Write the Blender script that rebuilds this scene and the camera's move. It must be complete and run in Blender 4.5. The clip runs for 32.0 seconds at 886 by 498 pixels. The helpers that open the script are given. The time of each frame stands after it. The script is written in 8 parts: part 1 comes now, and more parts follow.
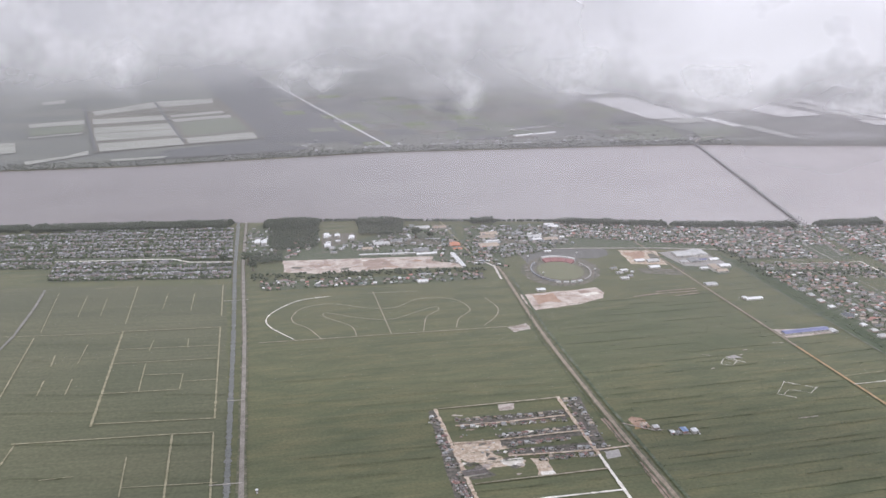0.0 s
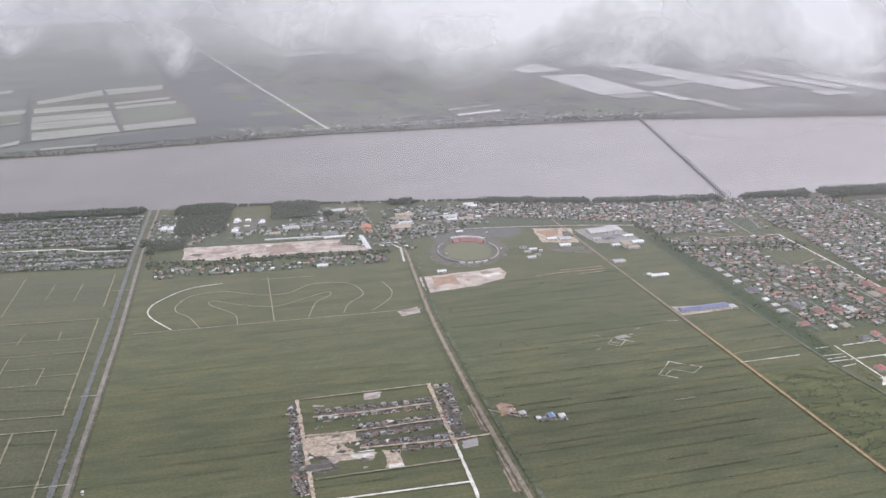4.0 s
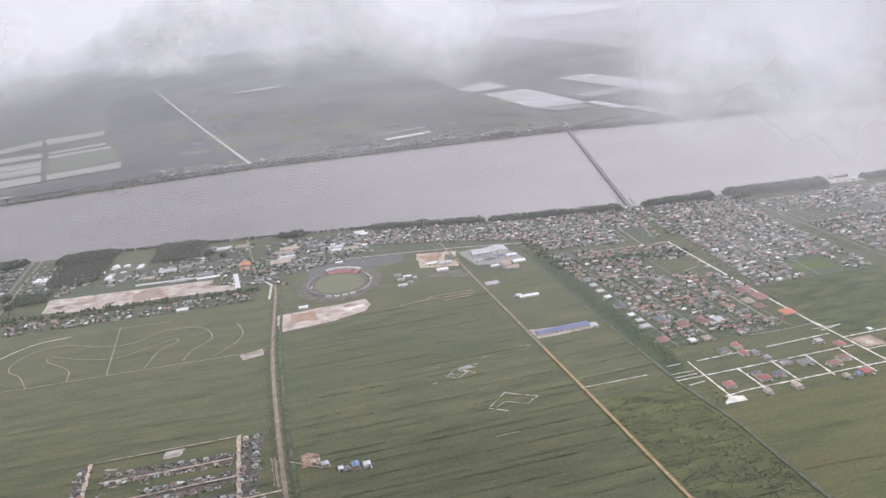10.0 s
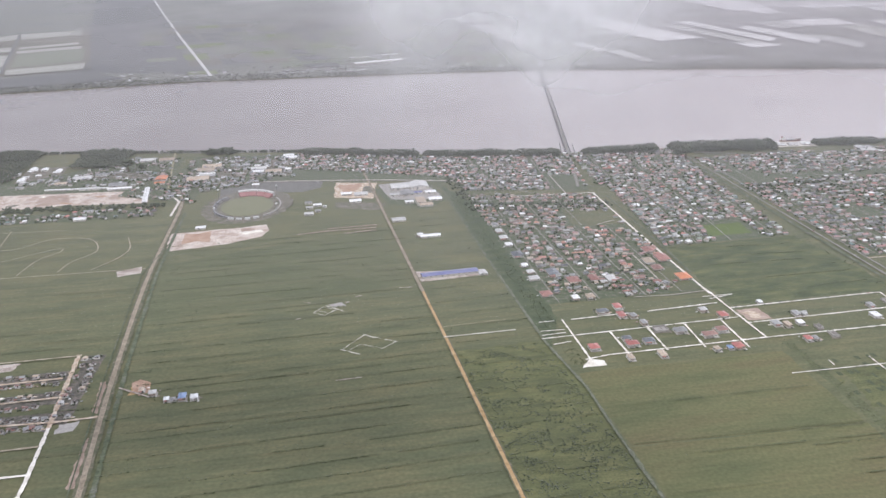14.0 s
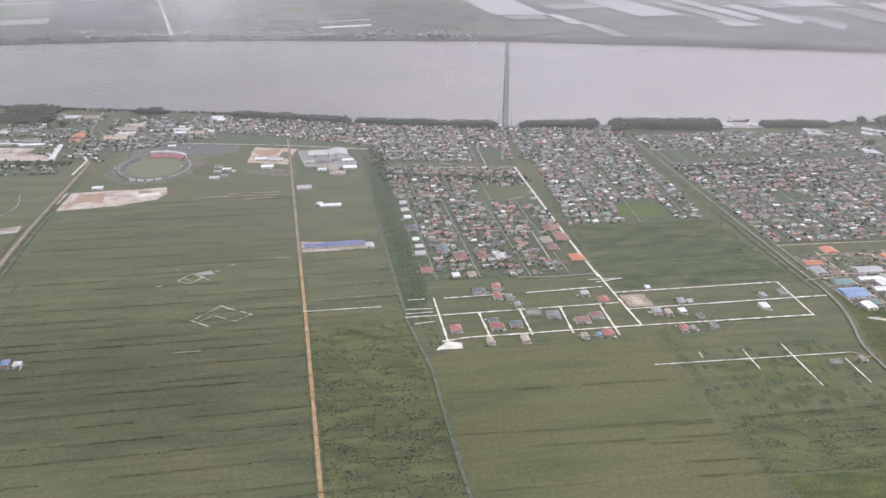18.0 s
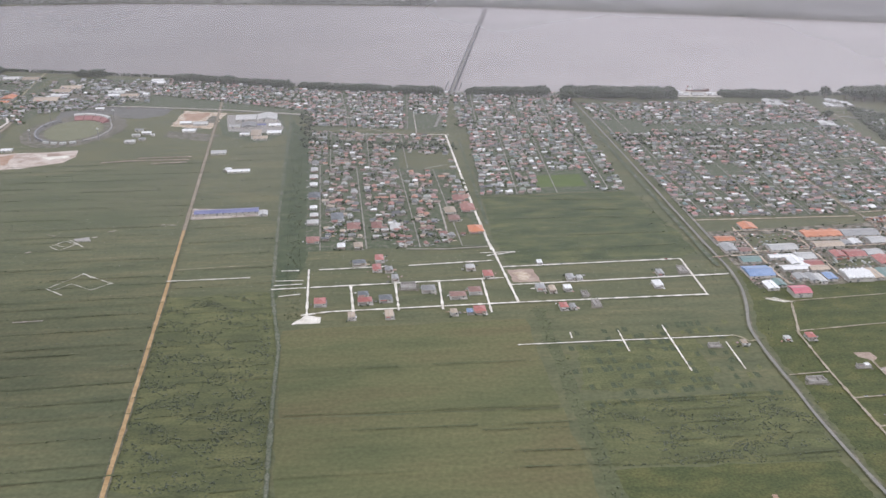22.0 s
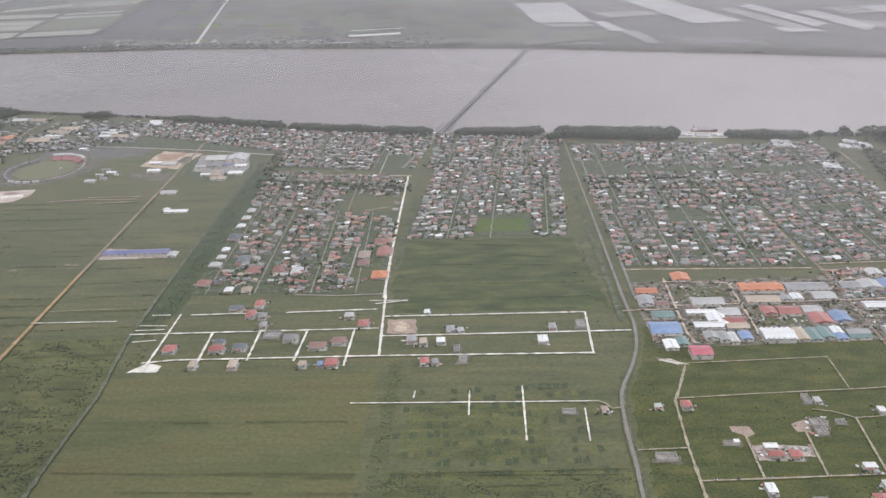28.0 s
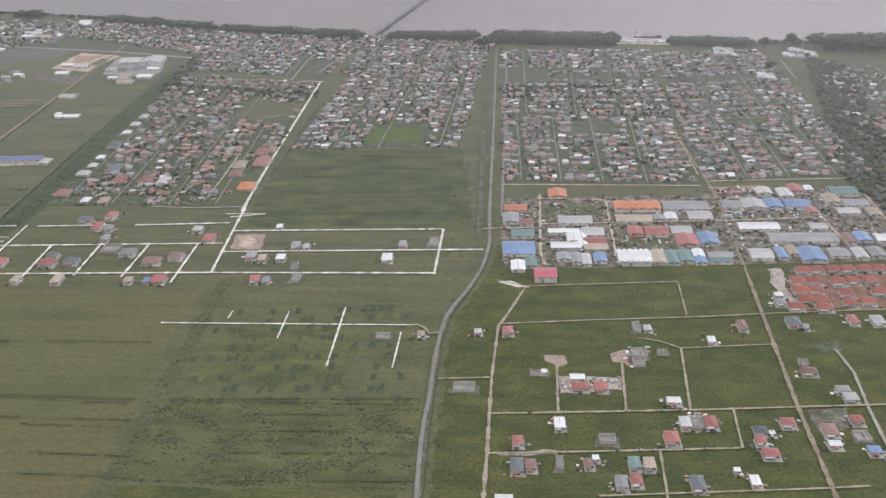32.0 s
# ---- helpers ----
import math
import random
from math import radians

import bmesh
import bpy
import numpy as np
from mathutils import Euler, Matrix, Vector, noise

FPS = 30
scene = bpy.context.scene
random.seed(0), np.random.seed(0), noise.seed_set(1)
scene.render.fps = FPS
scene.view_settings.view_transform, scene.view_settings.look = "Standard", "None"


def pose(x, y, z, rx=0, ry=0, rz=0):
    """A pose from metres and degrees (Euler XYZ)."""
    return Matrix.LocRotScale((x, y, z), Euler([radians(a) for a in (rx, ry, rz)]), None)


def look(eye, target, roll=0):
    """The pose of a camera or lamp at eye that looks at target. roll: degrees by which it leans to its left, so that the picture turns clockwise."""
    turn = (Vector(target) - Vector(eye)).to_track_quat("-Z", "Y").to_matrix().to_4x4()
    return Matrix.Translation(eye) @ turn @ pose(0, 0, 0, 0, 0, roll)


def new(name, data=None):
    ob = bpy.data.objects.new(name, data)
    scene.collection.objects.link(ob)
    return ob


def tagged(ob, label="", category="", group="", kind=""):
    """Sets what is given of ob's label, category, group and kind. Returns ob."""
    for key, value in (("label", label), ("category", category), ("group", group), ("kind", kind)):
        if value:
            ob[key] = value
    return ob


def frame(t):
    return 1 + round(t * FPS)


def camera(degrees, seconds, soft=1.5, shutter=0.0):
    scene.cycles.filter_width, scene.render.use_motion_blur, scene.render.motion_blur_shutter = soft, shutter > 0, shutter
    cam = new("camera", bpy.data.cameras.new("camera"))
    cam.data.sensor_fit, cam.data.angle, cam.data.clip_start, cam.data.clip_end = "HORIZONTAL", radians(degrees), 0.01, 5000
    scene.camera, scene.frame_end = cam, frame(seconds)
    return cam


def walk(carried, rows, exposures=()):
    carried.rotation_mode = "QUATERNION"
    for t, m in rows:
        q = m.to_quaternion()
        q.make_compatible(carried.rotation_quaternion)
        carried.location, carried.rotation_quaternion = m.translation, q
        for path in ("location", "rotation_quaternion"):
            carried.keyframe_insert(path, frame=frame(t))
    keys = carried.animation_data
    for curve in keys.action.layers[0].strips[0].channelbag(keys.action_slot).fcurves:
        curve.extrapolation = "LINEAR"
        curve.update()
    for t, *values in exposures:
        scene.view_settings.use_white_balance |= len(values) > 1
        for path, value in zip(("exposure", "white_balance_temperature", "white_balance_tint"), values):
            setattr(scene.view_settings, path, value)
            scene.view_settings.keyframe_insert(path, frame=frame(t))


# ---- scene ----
# Built at a quarter of life size: the bridge of 1.85 km is 463 m long here.
EXPOSURES = [(0, 0.24, 6050, 13), (9, 0.26, 6050, 13), (13, 0.38, 6050, 12), (17, 0.34, 6050, 12), (19, 0.25, 6050, 12), (22, 0.2, 6060, 12), (24, 0.3, 6100, 10), (27, 0.26, 6180, 10), (28.5, 0.09, 6150, 10), (30, 0.05, 6150, 10), (32, 0.05, 6150, 10)]
cam = camera(49.98, 32.0, soft=1.5)
PATH = [
    (0, (29.59, 22.30, 232.28), (22.66, 407.17, 123.54), -1.27),
    (0.5, (38.68, 25.69, 230.71), (32.34, 411.19, 124.14), -1.35),
    (1, (47.73, 29.10, 229.16), (41.94, 414.95, 123.84), -1.60),
    (1.5, (56.73, 32.52, 227.62), (51.29, 418.74, 123.68), -1.96),
    (2, (65.68, 35.94, 226.11), (61.56, 421.18, 118.55), -2.61),
    (2.5, (74.59, 39.36, 224.60), (71.90, 424.01, 114.89), -2.54),
    (3, (83.46, 42.79, 223.11), (80.33, 426.50, 110.17), -2.57),
    (3.5, (92.29, 46.21, 221.64), (88.48, 429.02, 105.67), -2.43),
    (5.5, (127.29, 59.93, 215.84), (120.16, 445.34, 109.04), -3.32),
    (6, (135.97, 63.35, 214.42), (127.95, 449.76, 111.34), -3.56),
    (6.5, (144.62, 66.77, 213.00), (137.54, 453.89, 112.54), -5.87),
    (7, (153.25, 70.19, 211.59), (146.50, 457.55, 112.08), -7.05),
    (7.5, (161.86, 73.60, 210.18), (154.42, 460.94, 110.60), -6.90),
    (8, (170.45, 77.01, 208.78), (162.72, 464.25, 108.84), -6.68),
    (8.5, (179.02, 80.42, 207.39), (171.18, 467.75, 107.82), -6.74),
    (9, (187.57, 83.82, 205.99), (179.53, 470.80, 105.11), -6.77),
    (9.5, (196.11, 87.21, 204.61), (188.75, 473.96, 102.76), -6.81),
    (10, (204.63, 90.60, 203.23), (197.80, 476.49, 98.13), -6.74),
    (10.5, (213.14, 93.99, 201.85), (206.83, 479.06, 93.77), -6.44),
    (11, (221.63, 97.37, 200.47), (216.59, 479.01, 80.76), -2.73),
    (11.5, (230.11, 100.75, 199.10), (226.55, 479.29, 69.90), -1.42),
    (12, (238.59, 104.12, 197.73), (236.62, 482.69, 68.58), -1.52),
    (12.5, (247.05, 107.49, 196.36), (243.78, 487.02, 70.06), -1.79),
    (13, (255.50, 110.86, 195.00), (249.17, 490.50, 69.16), -2.11),
    (13.5, (263.94, 114.23, 193.64), (255.61, 493.87, 67.95), -2.54),
    (14, (272.38, 117.59, 192.29), (260.97, 495.07, 60.46), -1.99),
    (14.5, (280.80, 120.95, 190.94), (270.62, 497.65, 56.81), -0.84),
    (16.5, (314.43, 134.41, 185.58), (301.38, 513.89, 59.80), -0.82),
    (17, (322.81, 137.78, 184.26), (309.09, 516.63, 56.66), -0.69),
    (17.5, (331.19, 141.16, 182.94), (316.46, 517.76, 48.95), -0.69),
    (18, (339.55, 144.54, 181.63), (323.51, 518.10, 39.52), -0.05),
    (18.5, (347.91, 147.93, 180.33), (331.44, 519.76, 33.80), -0.01),
    (19, (356.26, 151.33, 179.04), (339.54, 523.12, 32.43), -0.19),
    (19.5, (364.60, 154.74, 177.75), (346.75, 527.22, 33.03), -0.13),
    (20, (372.92, 158.17, 176.48), (354.02, 530.50, 31.53), -0.30),
    (20.5, (381.24, 161.60, 175.22), (360.14, 531.69, 24.93), 0.05),
    (21, (389.54, 165.06, 173.98), (365.69, 534.20, 21.78), 0.20),
    (21.5, (397.82, 168.53, 172.74), (371.47, 537.19, 19.80), 0.03),
    (22, (406.09, 172.02, 171.53), (378.63, 540.61, 18.60), 0.20),
    (22.5, (414.35, 175.54, 170.33), (385.39, 541.56, 11.62), 0.31),
    (23, (422.59, 179.08, 169.14), (391.21, 546.22, 13.51), 0.70),
    (23.5, (430.80, 182.64, 167.98), (400.89, 549.50, 11.40), -0.26),
    (24, (439.00, 186.24, 166.84), (403.10, 544.38, -7.64), 0.72),
    (24.5, (447.17, 189.86, 165.72), (405.58, 546.05, -11.48), 0.42),
    (26.5, (479.62, 204.73, 161.50), (406.75, 565.45, 4.76), -1.01),
    (27, (487.65, 208.55, 160.51), (415.53, 571.82, 9.41), -1.23),
    (27.5, (495.65, 212.42, 159.56), (421.02, 578.68, 17.15), -1.39),
    (28, (503.62, 216.34, 158.65), (425.25, 584.85, 24.29), -1.57),
    (28.5, (511.55, 220.31, 157.77), (431.03, 590.60, 29.70), -1.86),
    (29, (519.43, 224.34, 156.93), (440.16, 593.43, 24.69), -1.51),
    (29.5, (527.28, 228.42, 156.13), (451.36, 596.38, 18.86), -1.48),
    (30, (535.08, 232.58, 155.37), (460.02, 597.10, 8.79), -1.19),
    (30.5, (542.82, 236.79, 154.66), (465.87, 602.36, 11.69), -1.28),
    (31, (550.52, 241.08, 154.00), (469.67, 606.78, 13.55), -1.16),
    (31.5, (558.16, 245.44, 153.39), (475.47, 605.86, 0.87), -1.17),
    (32, (565.75, 249.88, 152.83), (480.12, 601.44, -17.68), -1.39),
]
walk(cam, [(t, look(eye, target, roll)) for t, eye, target, roll in PATH], EXPOSURES)
# world: an overcast tropical sky
SUN_UP, SUN_TURN = 52.0, 200.0
world = bpy.data.worlds.new("overcast_sky")
world.use_nodes = True
scene.world = world
wn, wl = world.node_tree.nodes, world.node_tree.links
wn.clear()
sky = wn.new("ShaderNodeTexSky")
sky.sky_type, sky.sun_disc = "NISHITA", False
sky.sun_elevation, sky.sun_rotation = radians(SUN_UP), radians(SUN_TURN)
sky.air_density, sky.dust_density, sky.ozone_density = 1.2, 4.0, 1.0
way = wn.new("ShaderNodeTexCoord")
squash = wn.new("ShaderNodeMapping")
squash.inputs["Scale"].default_value = (1, 1, 3.5)
wl.new(way.outputs["Generated"], squash.inputs["Vector"])
billow = wn.new("ShaderNodeTexNoise")
billow.inputs["Scale"].default_value, billow.inputs["Detail"].default_value, billow.inputs["Roughness"].default_value = 5.0, 6, 0.55
wl.new(squash.outputs["Vector"], billow.inputs["Vector"])
deck = wn.new("ShaderNodeValToRGB")
deck.color_ramp.elements[0].position, deck.color_ramp.elements[0].color = 0.35, (0.70, 0.69, 0.74, 1)
deck.color_ramp.elements[1].position, deck.color_ramp.elements[1].color = 0.62, (1.0, 0.985, 1.03, 1)
wl.new(billow.outputs["Fac"], deck.inputs["Fac"])
split = wn.new("ShaderNodeSeparateXYZ")
wl.new(way.outputs["Generated"], split.inputs["Vector"])
low = wn.new("ShaderNodeMapRange")
low.inputs["From Min"].default_value, low.inputs["From Max"].default_value = -0.022, 0.004
wl.new(split.outputs["Z"], low.inputs["Value"])
land = wn.new("ShaderNodeMix")
land.data_type = "RGBA"
land.inputs["A"].default_value = (0.58, 0.575, 0.61, 1)
wl.new(low.outputs["Result"], land.inputs["Factor"])
wl.new(deck.outputs["Color"], land.inputs["B"])
scale = wn.new("ShaderNodeVectorMath")
scale.operation = "SCALE"
glow = wn.new("ShaderNodeVectorMath")
glow.operation = "DOT_PRODUCT"
glow.inputs[1].default_value = (0.72, 0.69, 0.0)
wl.new(way.outputs["Generated"], glow.inputs[0])
east = wn.new("ShaderNodeMapRange")
east.interpolation_type = "SMOOTHSTEP"
east.inputs["From Min"].default_value, east.inputs["From Max"].default_value = 0.42, 1.0
east.inputs["To Min"].default_value, east.inputs["To Max"].default_value = 7.8, 24.0
wl.new(glow.outputs["Value"], east.inputs["Value"])
wl.new(east.outputs["Result"], scale.inputs["Scale"])
wl.new(land.outputs["Result"], scale.inputs[0])
dull = wn.new("ShaderNodeMix")
dull.data_type = "RGBA"
dull.inputs["Factor"].default_value = 0.88
wl.new(scale.outputs["Vector"], dull.inputs["B"])
back = wn.new("ShaderNodeBackground")
back.inputs["Strength"].default_value = 0.1
wout = wn.new("ShaderNodeOutputWorld")
wl.new(sky.outputs["Color"], dull.inputs["A"])
wl.new(dull.outputs["Result"], back.inputs["Color"])
wl.new(back.outputs["Background"], wout.inputs["Surface"])
sun_data = bpy.data.lights.new("sun", "SUN")
sun_data.energy, sun_data.angle, sun_data.color = 1.2, radians(18), (1.0, 0.96, 0.9)
sun = new("sun", sun_data)
sun.matrix_world = look((-120, -300, 500), (-120 + 300 * math.sin(radians(SUN_TURN)) * -1, 0, 0))


# ---- materials ----
def surface(name, colours, scale, fine=None, rough=0.85, bump=0.0, spread=0.0, stretch=(1, 1, 1), turn=0.0, metal=0.0, spec=0.3, amount=0.5, streak=0.0, haze_sheen=0.0):
    """A rough surface: colours mixed by coarse noise of the given size in metres, with a fine grain, and a change from piece to piece."""
    m = bpy.data.materials.new(name)
    m.use_nodes = True
    n, l = m.node_tree.nodes, m.node_tree.links
    b = n["Principled BSDF"]
    b.inputs["Roughness"].default_value = rough
    b.inputs["Metallic"].default_value = metal
    # Lavender-white sheen pales surfaces at grazing angles, imitating distance haze.
    b.inputs["Sheen Weight"].default_value, b.inputs["Sheen Roughness"].default_value = haze_sheen, 0.35
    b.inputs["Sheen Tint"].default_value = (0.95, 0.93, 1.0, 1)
    b.inputs["Specular IOR Level"].default_value = spec
    co = n.new("ShaderNodeTexCoord")
    mp = n.new("ShaderNodeMapping")
    mp.vector_type = "TEXTURE"
    mp.inputs["Rotation"].default_value = (0, 0, radians(turn))
    mp.inputs["Scale"].default_value = [1 / k for k in stretch]
    l.new(co.outputs["Object"], mp.inputs["Vector"])
    coarse = n.new("ShaderNodeTexNoise")
    coarse.inputs["Scale"].default_value = 1.0 / scale
    coarse.inputs["Detail"].default_value = 7
    coarse.inputs["Roughness"].default_value = 0.6
    l.new(mp.outputs["Vector"], coarse.inputs["Vector"])
    ramp = n.new("ShaderNodeValToRGB")
    for i, c in enumerate(colours):
        at = 0.36 + 0.28 * i / max(1, len(colours) - 1)
        e = ramp.color_ramp.elements[i] if i < 2 else ramp.color_ramp.elements.new(at)
        e.position, e.color = at, (*c, 1)
    l.new(coarse.outputs["Fac"], ramp.inputs["Fac"])
    out = ramp.outputs["Color"]
    if fine:
        grain = n.new("ShaderNodeTexNoise")
        grain.inputs["Scale"].default_value = 1.0 / fine
        grain.inputs["Detail"].default_value = 3
        l.new(co.outputs["Object"], grain.inputs["Vector"])
        rng = n.new("ShaderNodeMapRange")
        rng.inputs["From Min"].default_value, rng.inputs["From Max"].default_value = 0.3, 0.7
        rng.inputs["To Min"].default_value, rng.inputs["To Max"].default_value = 1 - amount, 1 + amount
        l.new(grain.outputs["Fac"], rng.inputs["Value"])
        mul = n.new("ShaderNodeVectorMath")
        mul.operation = "SCALE"
        l.new(out, mul.inputs[0])
        l.new(rng.outputs["Result"], mul.inputs["Scale"])
        out = mul.outputs["Vector"]
        if bump:
            bp = n.new("ShaderNodeBump")
            bp.inputs["Strength"].default_value, bp.inputs["Distance"].default_value = bump, fine
            l.new(grain.outputs["Fac"], bp.inputs["Height"])
            l.new(bp.outputs["Normal"], b.inputs["Normal"])
    if streak:
        for length, width, part_of in ((80, 3.0, 1.0), (9, 2.0, 0.7)):
            lay = n.new("ShaderNodeMapping")
            lay.vector_type = "TEXTURE"
            lay.inputs["Rotation"].default_value = (0, 0, radians(turn))
            lay.inputs["Scale"].default_value = (length, width, 1)
            l.new(co.outputs["Object"], lay.inputs["Vector"])
            band = n.new("ShaderNodeTexNoise")
            band.inputs["Scale"].default_value, band.inputs["Detail"].default_value = 1.0, 3
            l.new(lay.outputs["Vector"], band.inputs["Vector"])
            rng = n.new("ShaderNodeMapRange")
            rng.inputs["From Min"].default_value, rng.inputs["From Max"].default_value = 0.32, 0.6
            rng.inputs["To Min"].default_value, rng.inputs["To Max"].default_value = 1 - streak * part_of * 1.5, 1 + streak * part_of * 0.5
            l.new(band.outputs["Fac"], rng.inputs["Value"])
            mul = n.new("ShaderNodeVectorMath")
            mul.operation = "SCALE"
            l.new(out, mul.inputs[0])
            l.new(rng.outputs["Result"], mul.inputs["Scale"])
            out = mul.outputs["Vector"]
    if spread:
        info = n.new("ShaderNodeObjectInfo")
        rng = n.new("ShaderNodeMapRange")
        rng.inputs["To Min"].default_value, rng.inputs["To Max"].default_value = 1 - spread, 1 + spread
        l.new(info.outputs["Random"], rng.inputs["Value"])
        mul = n.new("ShaderNodeVectorMath")
        mul.operation = "SCALE"
        l.new(out, mul.inputs[0])
        l.new(rng.outputs["Result"], mul.inputs["Scale"])
        out = mul.outputs["Vector"]
    l.new(out, b.inputs["Base Color"])
    return m


M = {}
M["grass"] = surface("hazed_grass", [(0.097, 0.108, 0.055), (0.120, 0.125, 0.063), (0.143, 0.138, 0.069)], 11, 1.6, stretch=(0.3, 1, 1), turn=10.5, amount=0.15, streak=0.065, haze_sheen=0.12)
M["water"] = surface("brown_river", [(0.225, 0.189, 0.173), (0.265, 0.226, 0.208)], 120, 14.0, rough=0.26, bump=0.006, amount=0.05, spec=0.5)
def paint_sky_glow(m, west, east):
    """Sky glow painted into the water's colour: it brightens from west to east."""
    n, l = m.node_tree.nodes, m.node_tree.links
    b = n["Principled BSDF"]
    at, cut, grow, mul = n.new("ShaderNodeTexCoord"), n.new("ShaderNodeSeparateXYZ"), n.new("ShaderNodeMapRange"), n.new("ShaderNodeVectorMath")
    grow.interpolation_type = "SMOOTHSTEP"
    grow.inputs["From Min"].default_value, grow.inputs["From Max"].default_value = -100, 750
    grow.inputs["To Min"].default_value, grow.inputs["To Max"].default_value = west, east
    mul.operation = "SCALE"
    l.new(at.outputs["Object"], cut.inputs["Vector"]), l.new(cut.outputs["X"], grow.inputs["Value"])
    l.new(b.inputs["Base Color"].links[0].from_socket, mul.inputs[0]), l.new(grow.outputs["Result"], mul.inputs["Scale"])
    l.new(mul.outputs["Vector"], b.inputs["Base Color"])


paint_sky_glow(M["water"], 0.78, 1.3)
M["laterite"] = surface("laterite_road", [(0.36, 0.235, 0.11), (0.48, 0.335, 0.18)], 7, 0.8, amount=0.2)
M["sand"] = surface("pale_sand", [(0.55, 0.50, 0.45), (0.68, 0.64, 0.58)], 14, 0.9, amount=0.15)
M["asphalt"] = surface("worn_asphalt", [(0.21, 0.202, 0.18), (0.28, 0.268, 0.24)], 12, 0.8, amount=0.15)
M["canal"] = surface("canal_water", [(0.125, 0.13, 0.115), (0.17, 0.17, 0.155)], 10, 1.0, rough=0.4, amount=0.3)
M["weeds"] = surface("weedy_ditch", [(0.07, 0.088, 0.05), (0.105, 0.122, 0.07), (0.15, 0.155, 0.12)], 6, 0.8, amount=0.3, haze_sheen=0.1)
M["road_pale"] = surface("pale_gravel_road", [(0.33, 0.30, 0.26), (0.43, 0.40, 0.35)], 8, 0.7, amount=0.2)
M["gravel"] = surface("gravel_yard", [(0.092, 0.102, 0.064), (0.155, 0.142, 0.112), (0.235, 0.212, 0.175)], 4, 0.9, amount=0.3, haze_sheen=0.08)


# ---- shapes ----
def mesh_object(name, verts, faces, material, parent=None):
    me = bpy.data.meshes.new(name)
    me.from_pydata(verts, [], faces)
    me.update()
    if material:
        me.materials.append(material)
    ob = new(name, me)
    ob.parent = parent
    return ob


def ribbon(points, width, z):
    """A road's strip along points."""
    P = [Vector((x, y)) for x, y in points]
    L, R = [], []
    for i, p in enumerate(P):
        d = (P[min(i + 1, len(P) - 1)] - P[max(i - 1, 0)]).normalized()
        w = width[i] if isinstance(width, (list, tuple)) else width
        o = Vector((-d.y, d.x)) * w / 2
        L.append(p + o), R.append(p - o)
    v = [(*p, z) for p in L] + [(*p, z) for p in R]
    n = len(P)
    f = [(i, i + n, i + n + 1, i + 1) for i in range(n - 1)]
    return v, f


# ---- ground and river ----
NEAR = [(-6000, 900), (-1200, 940), (-435, 949), (-194, 955), (-75, 955), (124, 938), (238, 916), (356, 907), (442, 917), (568, 919), (625, 921), (708, 933), (1200, 960), (6000, 1300)]
FAR = [(-6000, 900), (-1200, 1120), (-588, 1265), (-400, 1284), (-224, 1325), (-68, 1358), (150, 1366), (367, 1372), (500, 1350), (600, 1336), (790, 1300), (1000, 1280), (1500, 1240), (2000, 1240), (2600, 1300), (6000, 1900)]


def along(line, x):
    return float(np.interp(x, [p[0] for p in line], [p[1] for p in line]))


cols = sorted({p[0] for p in NEAR + FAR} | set(range(-900, 1300, 25)))
v, f = [], []
for x in cols:
    wob = noise.noise(Vector((x * 0.021, 0.3, 1))) * 4
    a, b = along(NEAR, x) + wob, max(along(FAR, x), along(NEAR, x) + 60) + wob
    v += [(x, -2500, 0), (x, a, 0), (x, a + 2, -2), (x, b - 2, -2), (x, b, 0), (x, 6500, 0)]
for i in range(len(cols) - 1):
    for k in range(5):
        f.append((6 * i + k, 6 * i + 6 + k, 6 * i + 7 + k, 6 * i + k + 1))
tagged(mesh_object("ground", v, f, M["grass"]), "flat green fields on a coastal plain", "ground", kind="structure")
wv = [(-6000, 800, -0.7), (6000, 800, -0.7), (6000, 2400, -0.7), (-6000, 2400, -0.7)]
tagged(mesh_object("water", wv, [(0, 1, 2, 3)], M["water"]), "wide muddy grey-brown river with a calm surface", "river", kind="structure")

